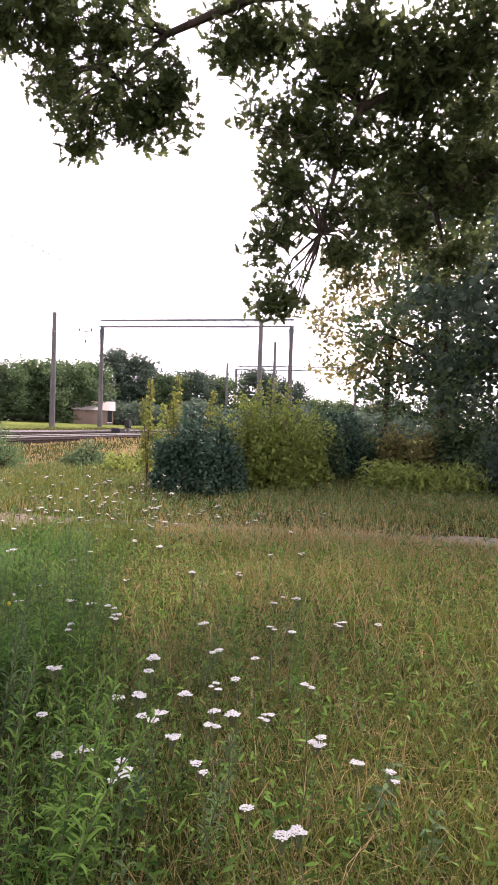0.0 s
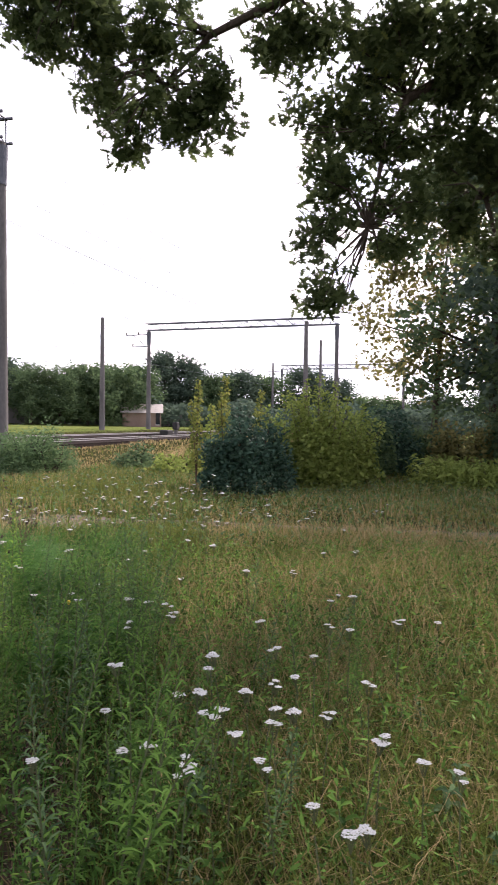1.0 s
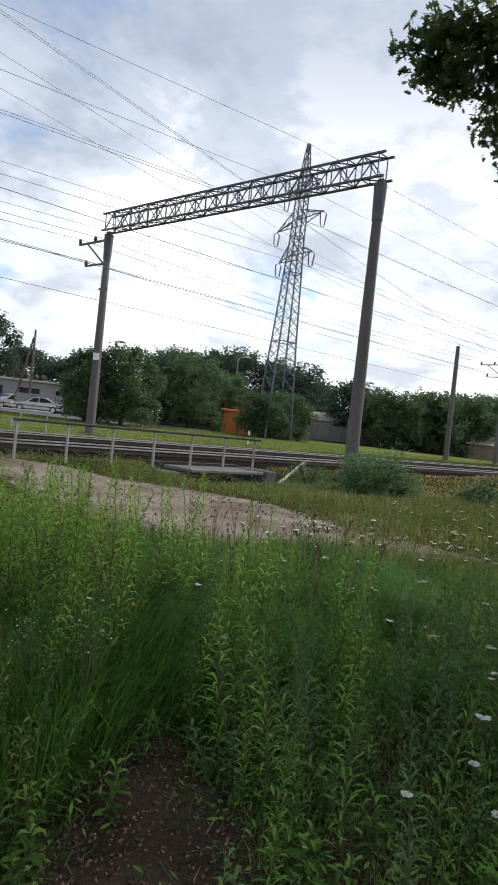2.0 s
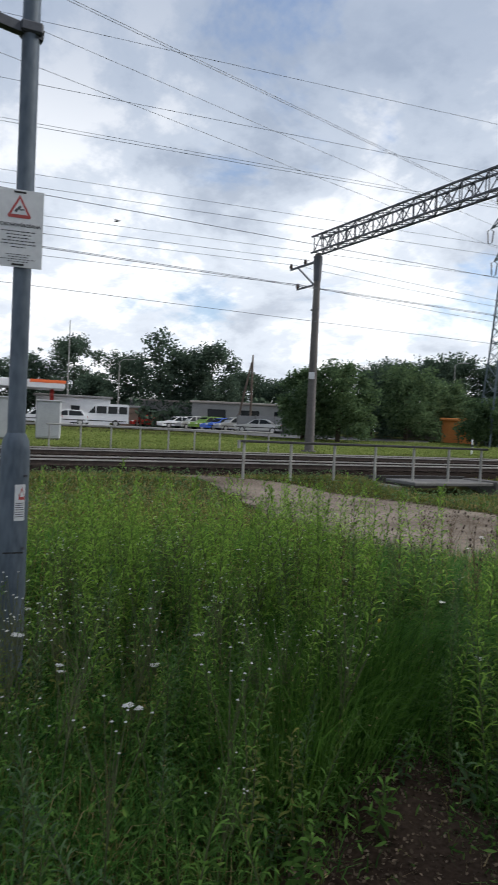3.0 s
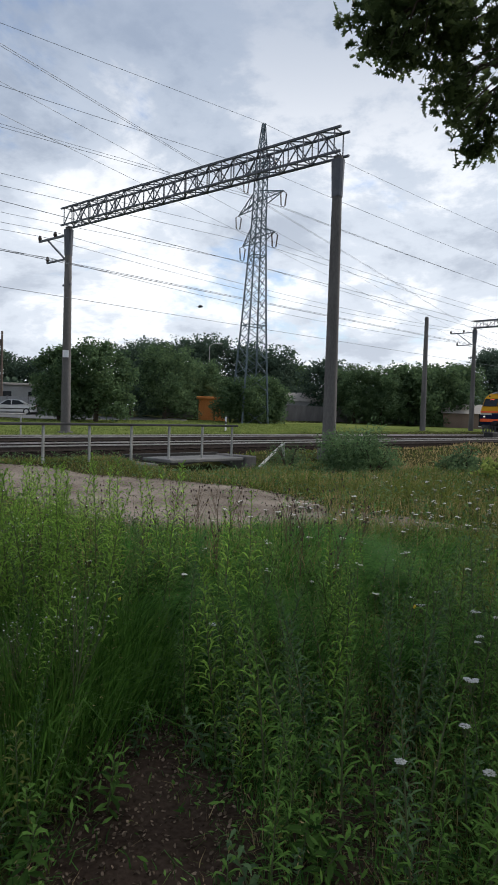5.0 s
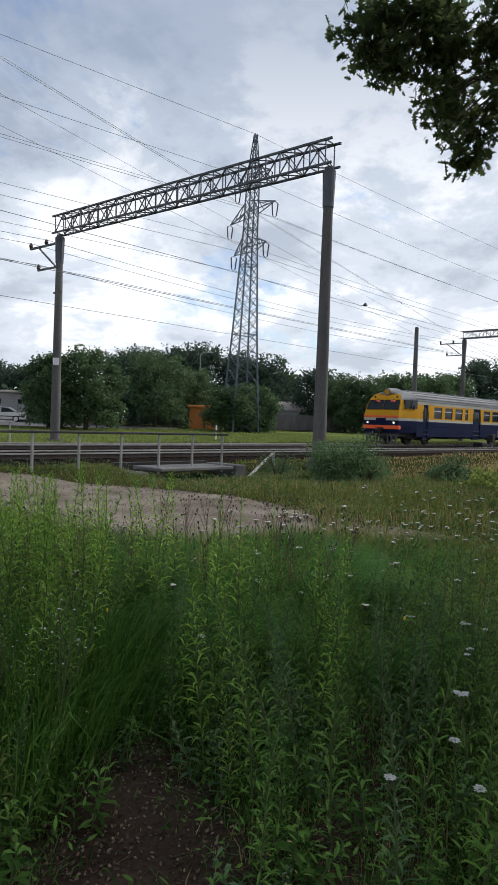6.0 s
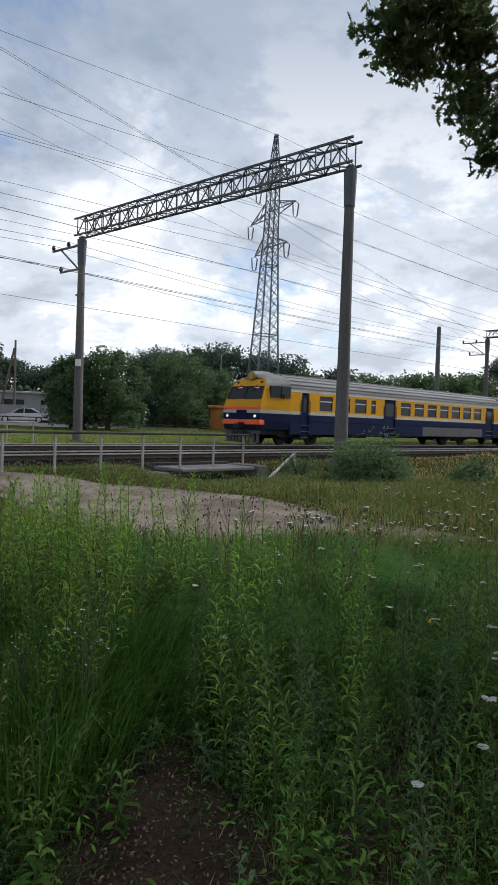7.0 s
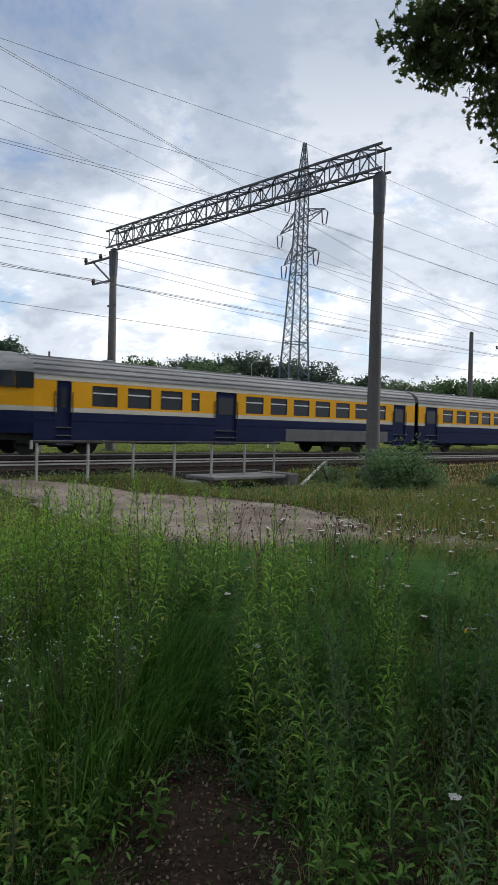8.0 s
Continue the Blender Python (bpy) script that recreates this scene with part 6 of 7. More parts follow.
def undergrowth():
    rng = np.random.default_rng(61)
    n = 15000
    az = rng.uniform(-17, 62, n)
    d = rng.uniform(84, 97, n)
    top = np.array([3.2 + 2.2 * noise.noise((float(a) * 0.35, 2.0, 0.0)) for a in az])
    x, y = -np.sin(np.radians(az)) * d, np.cos(np.radians(az)) * d
    z = np.array([ground_z(float(a), float(b)) for a, b in zip(x, y)]) + rng.random(n) * top
    tagged(new("undergrowth", leaves("undergrowth", np.stack([x, y, z], 1), 0.75, QUAD_LEAF, M["tree_dark"], rng, 0.3)), "dark green undergrowth below the far trees", "undergrowth", kind="stuff")


undergrowth()


# the grove on the near side of the line
tree(polar(-11.2, 22.0), 9.6, 2.6, M["tree_backlit"], "tall thinly leaved tree with sky showing through", 201, n=6200, leaf=0.17, low=0.20, trunk_r=0.12, group="grove trees")
tree(polar(-16.0, 20.5), 10.0, 3.2, M["tree_mid"], "tall green tree in the grove", 202, n=11000, leaf=0.18, low=0.10, trunk_r=0.17, group="grove trees")
tree(polar(-22.0, 18.0), 11.0, 3.6, M["tree_dark"], "dense dark tree in the grove", 203, n=12000, leaf=0.18, low=0.06, trunk_r=0.2, group="grove trees")
tree(polar(-31.0, 18.0), 11.0, 4.2, M["tree_dark"], "dense dark tree at the grove's edge", 204, n=9000, leaf=0.28, low=0.12, trunk_r=0.22, group="grove trees")


def bush(p, h, r, mat, label, seed, n, leaf, stems=6, name="bush", outline=DIAMOND, group="roadside bushes"):
    rng = np.random.default_rng(seed)
    z = ground_z(p.x, p.y)
    g = thing(name, pose(p.x, p.y, z), label, "bush", group)
    blobs = []
    for i in range(stems):
        a = 6.28 * i / stems + rng.uniform(-0.4, 0.4)
        d = r * rng.uniform(0.35, 0.7)
        hh = h * rng.uniform(0.5, 1.08)
        top = Vector((math.cos(a) * d, math.sin(a) * d, hh * 0.85))
        part("stem", Mesh().tube([(math.cos(a) * 0.08, math.sin(a) * 0.08, -0.1), top * 0.55, top], [0.035, 0.025, 0.008], 6), M["bark"], g)
        blobs.append((top.x, top.y, hh * 0.72, r * 0.30, r * 0.30, hh * 0.28))
        blobs.append((top.x * 0.9, top.y * 0.9, hh * 0.45, r * 0.36, r * 0.36, hh * 0.25))
        blobs.append((top.x * 1.2, top.y * 1.2, hh * 0.22, r * 0.38, r * 0.38, hh * 0.22))
    P = clumped(blobs, n, rng, clump=leaf * 1.7, per=15, shell=0.2)
    P[:, 2] = np.maximum(P[:, 2], 0.04)
    part("foliage", leaves("foliage", P, leaf, outline, mat, rng, 0.4), None, g)


bush(polar(5.7, 14.0), 1.35, 0.5, M["bush_dark"], "dense bush with dark bluish green leaves", 301, 6500, 0.085, 8)
bush(polar(3.9, 13.8), 1.65, 0.70, M["bush_dark"], "dense bush with dark bluish green leaves", 302, 7000, 0.085, 8)
bush(polar(2.2, 14.2), 1.2, 0.45, M["bush_dark"], "dense bush with dark bluish green leaves", 320, 5000, 0.085, 8)
bush(polar(0.2, 15.8), 1.6, 0.55, M["tree_light"], "airy light green bush with compound leaves", 303, 3600, 0.11, 9)
bush(polar(-2.2, 15.2), 1.5, 0.6, M["tree_light"], "airy light green bush with compound leaves", 304, 4200, 0.11, 9)
bush(polar(-4.6, 16.0), 1.3, 0.55, M["tree_light"], "airy light green bush with compound leaves", 321, 3200, 0.11, 9)
bush(polar(-5.6, 17.6), 2.1, 0.8, M["tree_mid"], "green bush behind the lighter one", 305, 4400, 0.11)
bush(polar(-8.0, 19.0), 2.1, 0.85, M["bush_dark"], "dark green bush at the grove's foot", 306, 5200, 0.11)
bush(polar(-11.0, 20.0), 1.5, 1.1, M["tree_mid"], "low green undergrowth at the grove's foot", 307, 3800, 0.12)
bush(polar(-14.5, 18.8), 1.8, 1.2, M["tree_backlit"], "low undergrowth, warm sunlight put into its leaf colour", 308, 4200, 0.12)
bush(polar(-18.5, 18.4), 2.2, 1.5, M["tree_mid"], "thick green undergrowth at the grove's foot", 309, 6500, 0.12)
bush(polar(-23.5, 16.6), 2.4, 1.5, M["tree_dark"], "dark undergrowth at the grove's foot", 310, 6500, 0.13)
bush(polar(-12.6, 16.6), 0.55, 0.75, M["tree_light"], "bright green tuft of tall reedy grass", 322, 2600, 0.17, 8, "reed_tuft", LONG_LEAF)
bush(polar(-16.2, 16.4), 0.5, 0.95, M["tree_light"], "bright green tuft of tall reedy grass", 323, 3200, 0.17, 8, "reed_tuft", LONG_LEAF)


def sapling(p, h, r, mat, label, seed, shoots=3):
    """A slender young tree: upright shoots with drooping leaves in whorls along them."""
    rng = np.random.default_rng(seed)
    g = thing("sapling", pose(p.x, p.y, ground_z(p.x, p.y)), label, "sapling", "slender saplings")
    P = []
    for k in range(shoots):
        a, hh = 6.28 * k / shoots + rng.uniform(-0.5, 0.5), h * (1.0 if k == 0 else rng.uniform(0.6, 0.9))
        tip = Vector((math.cos(a) * r * (0.1 if k == 0 else 0.8), math.sin(a) * r * (0.1 if k == 0 else 0.8), hh))
        mid = Vector((tip.x * 0.35, tip.y * 0.35, hh * 0.5))
        part("shoot", Mesh().tube([(0, 0, -0.05), mid, tip], [0.016, 0.011, 0.004], 6), M["brown_stem"], g)
        n = int(11 * hh)
        for i in range(n):
            t = 0.25 + 0.76 * i / n
            o = mid.lerp(tip, (t - 0.5) * 2) if t > 0.5 else mid * (t * 2)
            w = r * 0.55 * (1.15 - t) + 0.05
            for j in range(9):
                q, u = rng.uniform(0, 6.28), w * rng.uniform(0.3, 1.0)
                P.append((o.x + math.cos(q) * u, o.y + math.sin(q) * u, o.z + rng.uniform(-0.05, 0.07)))
    part("foliage", leaves("foliage", np.array(P), 0.085, DIAMOND, mat, rng, 0.5), None, g)


sapling(polar(8.5, 14.6), 2.35, 0.30, M["yellow_leaf"], "slender sapling with yellowing leaves", 311)
sapling(polar(6.2, 14.9), 2.45, 0.34, M["yellow_leaf"], "slender sapling with yellowing leaves", 312, 4)
sapling(polar(7.4, 15.4), 1.9, 0.34, M["tree_light"], "slender light green sapling", 315, 3)
sapling(polar(3.2, 15.2), 2.2, 0.34, M["yellow_leaf"], "slender sapling with yellowing leaves", 313, 3)
sapling(polar(-0.6, 15.4), 2.45, 0.40, M["tree_light"], "slender light green sapling", 314, 4)
for i, (az, d, h) in enumerate(((1.2, 15.6, 2.2), (-1.6, 15.6, 2.55), (-2.9, 15.3, 2.4), (-4.0, 15.8, 2.1), (-5.2, 16.2, 1.9))):
    sapling(polar(az, d), h, 0.75, M["tree_light"], "airy light green sapling with spreading shoots", 330 + i, 8)
bush(polar(22.4, 19.6), 1.45, 1.1, M["weed_grey"], "rank greyish green growth round the mast foot", 314, 7000, 0.12, 12, "rank_growth", LONG_LEAF)
bush(polar(20.6, 19.4), 0.9, 0.8, M["weed_grey"], "rank greyish green growth beside the mast foot", 315, 2800, 0.10, 8, "rank_growth", LONG_LEAF)
bush(polar(27.6, 20.4), 0.75, 0.6, M["tree_mid"], "green growth beside the culvert", 316, 1500, 0.09, 6, "rank_growth", LONG_LEAF)
bush(polar(13.5, 20.5), 0.8, 0.7, M["tree_mid"], "low green bush on the dry slope", 317, 1400, 0.10, 6)
bush(polar(10.0, 18.5), 0.6, 0.7, M["tree_light"], "low yellowish bush on the dry slope", 318, 1200, 0.10, 6)


# ---------------------------------------------------------------- the oak overhead
def oak():
    rng = np.random.default_rng(77)
    base = Vector((6.2, 5.0, 0))
    g = thing("oak_tree", pose(base.x, base.y, ground_z(base.x, base.y)), "large oak with lobed dark leaves on overhanging boughs", "tree")
    # sprays of leaves: place, spread across, spread in height
    sprays = [(-1.36, 6.46, 5.16, 0.69, 0.57), (-1.21, 6.38, 4.39, 0.45, 0.45), (-2.51, 6.07, 5.15, 0.34, 0.34), (-2.3, 6.14, 5.42, 0.44, 0.32), (-2.33, 6.13, 4.91, 0.18, 0.15), (-1.88, 6.27, 5.16, 0.44, 0.44), (-1.79, 6.29, 4.59, 0.33, 0.36), (-1.66, 6.32, 4.15, 0.23, 0.21), (-0.84, 6.34, 4.49, 0.30, 0.47), (-0.14, 6.9, 5.45, 0.87, 0.53), (0.23, 6.79, 4.54, 0.56, 0.41),
              (0.30, 6.59, 3.89, 0.44, 0.32), (0.20, 6.49, 3.29, 0.40, 0.28), (0.27, 6.39, 2.74, 0.27, 0.25), (0.92, 7.14, 5.45, 0.89, 0.69), (1.0, 6.82, 3.72, 0.36, 0.36), (0.86, 6.74, 3.27, 0.21, 0.21), (1.13, 7.11, 4.39, 0.58, 0.45),
              (2.03, 7.32, 5.52, 0.94, 0.86), (1.9, 7.56, 4.41, 0.77, 0.77), (2.6, 7.77, 4.52, 0.66, 1.17), (2.23, 7.68, 3.52, 0.62, 0.35), (0.70, 6.9, 4.35, 0.40, 0.48), (0.72, 7.0, 5.0, 0.50, 0.45), (1.55, 7.25, 4.95, 0.55, 0.55), (1.55, 7.3, 3.75, 0.45, 0.38)]
    up = Vector((base.x, base.y, 0))
    part("trunk", Mesh().tube([(0, 0, -0.3), (0.0, 0, 0.6), (-0.1, 0.1, 2.6), (-0.3, 0.3, 5.2), (-0.4, 0.4, 8.0)], [0.55, 0.42, 0.36, 0.28, 0.14], 14), M["bark"], g, "thick furrowed trunk", True)
    fork = Vector((-0.3, 0.3, 5.0))
    boughs = [
        [fork, (-2.2, 1.6, 5.9), (-3.6, 2.55, 5.75), (-4.4, 2.4, 5.35), (-5.15, 2.1, 4.85), (-5.4, 1.95, 4.2), (-5.55, 1.75, 3.45)],
        [fork, (-2.6, 2.0, 6.3), (-4.8, 2.2, 6.2), (-6.3, 1.7, 5.7), (-7.1, 1.5, 5.2), (-7.5, 1.4, 4.7)],
        [fork + Vector((0, 0, 0.6)), (-3.0, 1.2, 6.8), (-6.0, 1.3, 6.5), (-8.2, 1.2, 5.5)],
        [fork + Vector((0, 0, -1.4)), (-2.0, 1.8, 4.6), (-3.6, 2.7, 4.5), (-4.2, 2.6, 4.0), (-4.0, 2.7, 3.4)],
    ]
    for b in boughs:
        n = len(b)
        part("bough", Mesh().tube(b, [0.15 * (1 - i / (n - 0.6)) ** 1.4 + 0.008 for i in range(n)], 8), M["bark"], g, "dark crooked bough", True)
    ends = [Vector(q) for b in boughs for q in b[2:]]
    twigs = Mesh()
    for s in sprays:
        c = Vector(s[:3]) - up
        near = min(ends, key=lambda q: (q - c).length)
        for _ in range(6):
            e = c + Vector((float(np.clip(rng.normal(), -1, 1)) * s[3] * 0.5, float(np.clip(rng.normal(), -1, 1)) * 0.25, float(np.clip(rng.normal(), -1, 1)) * s[4] * 0.5))
            mid = near.lerp(e, 0.5) + Vector((rng.normal() * 0.08, rng.normal() * 0.08, 0.10))
            twigs.tube([near, mid, e], [0.016, 0.010, 0.004], 5)
    tagged(part("twig", twigs, M["bark"], g, "bare thin twigs"), kind="stuff")
    blobs = [(s[0] - up.x, s[1] - up.y, s[2], s[3], max(0.42, s[3] * 0.75), s[4]) for s in sprays]
    P = clumped(blobs, 20000, rng, clump=0.088, per=20, shell=0.25)
    lay = leaves("foliage", P, 0.098, OAK_LEAF, M["oak_leaf"], rng, 0.5)
    part("foliage", lay, None, g, "dark lobed oak leaves")
    # the rest of the crown, over and behind the viewpoint
    rest = [(-0.5, 0.5, 7.5, 2.6, 2.6, 1.6), (-3.5, 2.0, 7.6, 2.4, 2.0, 1.0), (-6.0, 1.5, 7.4, 2.0, 1.8, 0.8), (-2.5, -2.0, 7.2, 2.4, 2.2, 1.2), (1.5, 2.5, 6.8, 2.2, 2.2, 1.6), (-5.0, -1.5, 7.4, 2.2, 2.0, 0.9), (1.0, -2.5, 6.5, 2.2, 2.2, 1.5)]
    P = clumped(rest, 11000, rng, clump=0.32, per=14, shell=0.4)
    part("upper_crown", leaves("upper_crown", P, 0.22, OAK_LEAF, M["oak_leaf"], rng, 0.4), None, g)


oak()


# ---------------------------------------------------------------- the meadow
def road_gap(x, y):
    """How far a place lies outside the worn ground, in metres (negative: on it)."""
    best = np.full(np.shape(x), 99.0)
    for line, ws in ((ROAD, ROAD_W), ([(-2.75, 2.9), (-2.1, 2.25), (-1.7, 1.8), (-1.0, 1.1)], [0.05, 0.20, 0.33, 0.30]), ([(-1.45, 3.3), (-1.1, 2.75), (-0.95, 2.2), (-0.85, 1.6)], [0.02, 0.09, 0.11, 0.06])):
        for (a, b), (wa, wb) in zip(zip(line, line[1:]), zip(ws, ws[1:])):
            dx, dy = b[0] - a[0], b[1] - a[1]
            t = np.clip(((x - a[0]) * dx + (y - a[1]) * dy) / (dx * dx + dy * dy), 0, 1)
            best = np.minimum(best, np.hypot(x - a[0] - dx * t, y - a[1] - dy * t) - (wa + (wb - wa) * t))
    return best


def scatter(rng, n, d0, d1, az0=-27, az1=84):
    az, d = np.radians(rng.uniform(az0, az1, n)), np.sqrt(rng.uniform(d0 * d0, d1 * d1, n))
    return -np.sin(az) * d, np.cos(az) * d, np.degrees(az), d


_zc = {}


def ground_many(x, y):
    out = np.empty(len(x))
    for i in range(len(x)):
        k = (round(float(x[i]) * 6), round(float(y[i]) * 6))
        if k not in _zc:
            _zc[k] = ground_z(k[0] / 6, k[1] / 6)
        out[i] = _zc[k]
    return out


def keep_grass(rng, x, y, d, az):
    c = x * -math.cos(radians(-TRACK_TURN)) + y * math.sin(radians(-TRACK_TURN))
    ok = (road_gap(x, y) > rng.normal(0.0, 0.12, len(x))) | (rng.random(len(x)) < np.where(az > 2, np.clip((30 - az) / 9, 0.03, 0.75), 0.03))
    ok &= ~((c > NEAR_C - 2.0) & (c < FAR_C + 2.0)) | (rng.random(len(x)) < np.where(np.abs(c - 21.9) < 0.95, 0.45, 0.012))
    ok &= ~((c > 13.9) & (c < 16.9) & (np.abs(x * math.sin(radians(14)) + y * math.cos(radians(14)) - 13.2) < 2.0))
    ok &= ~((d > 55) & (az > 34))
    return ok, c


def blades(name, x, y, h, w, lean, mat, label, rng, category="grass", comb=None):
    """Bent blades of grass: two stretches each, tapering to a point."""
    n = len(x)
    z = ground_many(x, y) - 0.02
    a = rng.uniform(0, 2 * np.pi, n) if comb is None else comb
    t = rng.uniform(0, 2 * np.pi, n)
    dx, dy = np.cos(a) * lean * h, np.sin(a) * lean * h
    sx, sy = np.cos(t) * w / 2, np.sin(t) * w / 2
    v = np.empty((n, 5, 3))
    v[:, 0] = np.stack([x - sx, y - sy, z], 1)
    v[:, 1] = np.stack([x + sx, y + sy, z], 1)
    v[:, 2] = np.stack([x + dx * 0.35 + sx * 0.8, y + dy * 0.35 + sy * 0.8, z + h * 0.6], 1)
    v[:, 3] = np.stack([x + dx * 0.35 - sx * 0.8, y + dy * 0.35 - sy * 0.8, z + h * 0.6], 1)
    v[:, 4] = np.stack([x + dx, y + dy, z + h * (1 - 0.35 * np.minimum(lean, 1.2))], 1)
    i = (np.arange(n) * 5)[:, None]
    f = np.concatenate([i + [0, 1, 2], i + [0, 2, 3], i + [3, 2, 4]])
    tagged(new(name, array_mesh(name, v.reshape(-1, 3), f, mat)), label, category, kind="stuff")


def build_grass():
    rng = np.random.default_rng(12)
    X, Y, H, W, LEAN, D_, AZ, C = [], [], [], [], [], [], [], []
    for n, d0, d1, w in ((40000, 0.9, 4.2, 0.0045), (66000, 4.2, 9.5, 0.0075), (170000, 9.5, 22, 0.010), (110000, 22, 62, 0.036), (22000, 62, 150, 0.12)):
        x, y, az, d = scatter(rng, n, d0, d1)
        ok, c = keep_grass(rng, x, y, d, az)
        x, y, az, d, c = x[ok], y[ok], az[ok], d[ok], c[ok]
        patch = np.array([noise.noise((float(a) * 0.6, float(b) * 0.6, 4.0)) for a, b in zip(x, y)])
        h = rng.uniform(0.5, 1.15, len(x)) * (0.36 + 0.12 * patch)
        left = np.clip((az - 12) / 25, 0, 1)
        h *= 0.82 + 0.5 * left * (d < 8.5) + 0.15 * (d > 4)
        h *= np.where((c > 10.5) & (az > 14), 0.5, np.where(c > 12.5, 0.7, 1.0))
        h *= np.where(c > 27, 0.55, 1.0)
        swathe = np.exp(-((az - 27) / 7) ** 2) * np.exp(-((d - 5.2) / 1.2) ** 2)
        h *= (1 + 0.45 * swathe) * np.where((az < 12) & (d < 8), 0.88, 1.0) * np.where((az > 12) & (d < 5.2), 0.62, 1.0)
        h *= np.where((az < 9) & (d > 9.2) & (d < 18), 0.62, 1.0)
        gap = road_gap(x, y)
        h *= np.where((az > 2) & (az < 25), 0.8, np.clip(0.45 + gap * 0.6, 0.35, 1))
        X.append(x), Y.append(y), H.append(h), W.append(np.full(len(x), w) * rng.uniform(0.6, 1.4, len(x))), D_.append(d), AZ.append(az), C.append(c)
        LEAN.append(np.abs(rng.normal(0.55, 0.45, len(x))) + 0.3 * (az < 12) * (d < 9))
    x, y, h, w, lean, d, az, c = (np.concatenate(q) for q in (X, Y, H, W, LEAN, D_, AZ, C))
    patch = np.array([noise.noise((float(a) * 0.35, float(b) * 0.35, 9.0)) for a, b in zip(x, y)])
    dry_p = 0.10 + 0.22 * (az < 12) * (d < 7) + 0.55 * np.exp(-((d - 9.2) / 1.7) ** 2) * (az < 8) + 0.62 * (c > 11.0) * (c < 17) * (az < 24) * (d > 13) + 0.12 * (d > 9)
    dry_p = np.clip(dry_p + 0.30 * patch, 0.02, 0.85) * np.where(c > 27, 0.15, 1.0)
    lush_p = np.clip(0.12 + 0.65 * np.clip((az - 8) / 22, 0, 1) * (d < 8) + 0.25 * patch, 0, 0.9)
    u = rng.random(len(x))
    dry = u < dry_p
    lush = ~dry & (rng.random(len(x)) < lush_p)
    lawn = ~dry & (c > 27)
    lush &= ~lawn
    rest = ~dry & ~lush & ~lawn
    blades("far_lawn", x[lawn], y[lawn], h[lawn], w[lawn] * 1.6, lean[lawn], M["lawn"], "bright green mown grass beyond the railway", rng)
    lx, ly, laz, ld = scatter(rng, 70000, 27, 62, 24, 84)
    lc = lx * -math.cos(radians(-TRACK_TURN)) + ly * math.sin(radians(-TRACK_TURN))
    k = (lc > 27.2) & (lc < 47)
    lx, ly = lx[k], ly[k]
    blades("mown_lawn", lx, ly, rng.uniform(0.07, 0.20, len(lx)), rng.uniform(0.02, 0.045, len(lx)), np.abs(rng.normal(0.6, 0.4, len(lx))), M["lawn"], "short bright grass between the railway and the car park", rng)
    blades("meadow_grass", x[rest], y[rest], h[rest], w[rest], lean[rest], M["grass"], "green meadow grass of mixed height", rng)
    blades("lush_grass", x[lush], y[lush], h[lush] * 1.12, w[lush] * 1.1, lean[lush] * 1.4, M["lush"], "lush dark green grass, soft and drooping", rng)
    blades("dry_grass", x[dry], y[dry], h[dry] * 1.12, w[dry] * 0.75, lean[dry], M["dry"], "dry straw-coloured grass stalks", rng)
    # long soft grass, combed by the wind
    x, y, az, d = scatter(rng, 90000, 3.9, 8.0, 12, 44)
    sw = np.array([noise.noise((float(a) * 0.9, float(b) * 0.9, 2.0)) for a, b in zip(x, y)])
    ok = (road_gap(x, y) > 0.25) & (sw + rng.normal(0, 0.2, len(x)) > 0.0) & (rng.random(len(x)) < np.clip((az - 15) / 10, 0, 1) * np.clip((8.2 - d) / 2, 0, 1))
    x, y, sw = x[ok][:46000], y[ok][:46000], sw[ok][:46000]
    turn = 0.45 + np.array([noise.noise((float(a) * 0.6, float(b) * 0.6, 7.0)) for a, b in zip(x, y)]) * 1.3
    blades("soft_grass", x, y, rng.uniform(0.34, 0.66, len(x)) * (0.85 + 0.4 * sw), rng.uniform(0.004, 0.008, len(x)), rng.uniform(0.8, 1.5, len(x)), M["lush"], "long soft grass combed over by the wind", rng, comb=turn + rng.normal(0, 0.30, len(x)))
    # tall tussocks beside the trampled soil
    tus = np.array([polar(a, r).xy for a, r in ((47.5, 3.35), (49.5, 3.6), (46.0, 3.9), (51.0, 4.2), (43.5, 3.7), (52.5, 3.0))])
    k = rng.integers(len(tus), size=3600)
    o = rng.normal(0, 0.15, (len(k), 2))
    x, y = tus[k, 0] + o[:, 0], tus[k, 1] + o[:, 1]
    blades("tussock_grass", x, y, rng.uniform(0.30, 0.70, len(x)), rng.uniform(0.004, 0.0075, len(x)), np.abs(rng.normal(0.55, 0.35, len(x))), M["tussock"], "tall bright green grass tussocks arching over bare soil", rng, comb=np.arctan2(o[:, 1], o[:, 0]) + rng.normal(0, 0.5, len(x)))
    # the same meadow goes on all round
    a, d = rng.uniform(np.radians(82), np.radians(335), 30000), np.sqrt(rng.uniform(0.3, 120, 30000))
    x, y = -np.sin(a) * d, np.cos(a) * d
    blades("mown_verge_grass", x, y, rng.uniform(0.12, 0.32, len(x)), rng.uniform(0.008, 0.016, len(x)), np.abs(rng.normal(0.6, 0.4, len(x))), M["grass"], "shorter green grass round the viewpoint", rng)
    # low herb layer: small leaves close to the ground
    x, y, az, d = scatter(rng, 46000, 0.9, 7.5)
    ok, c = keep_grass(rng, x, y, d, az)
    ok |= rng.random(len(x)) < 0.10
    x, y = x[ok], y[ok]
    z = ground_many(x, y) + 0.01 + 0.27 * rng.random(len(x)) ** 1.4
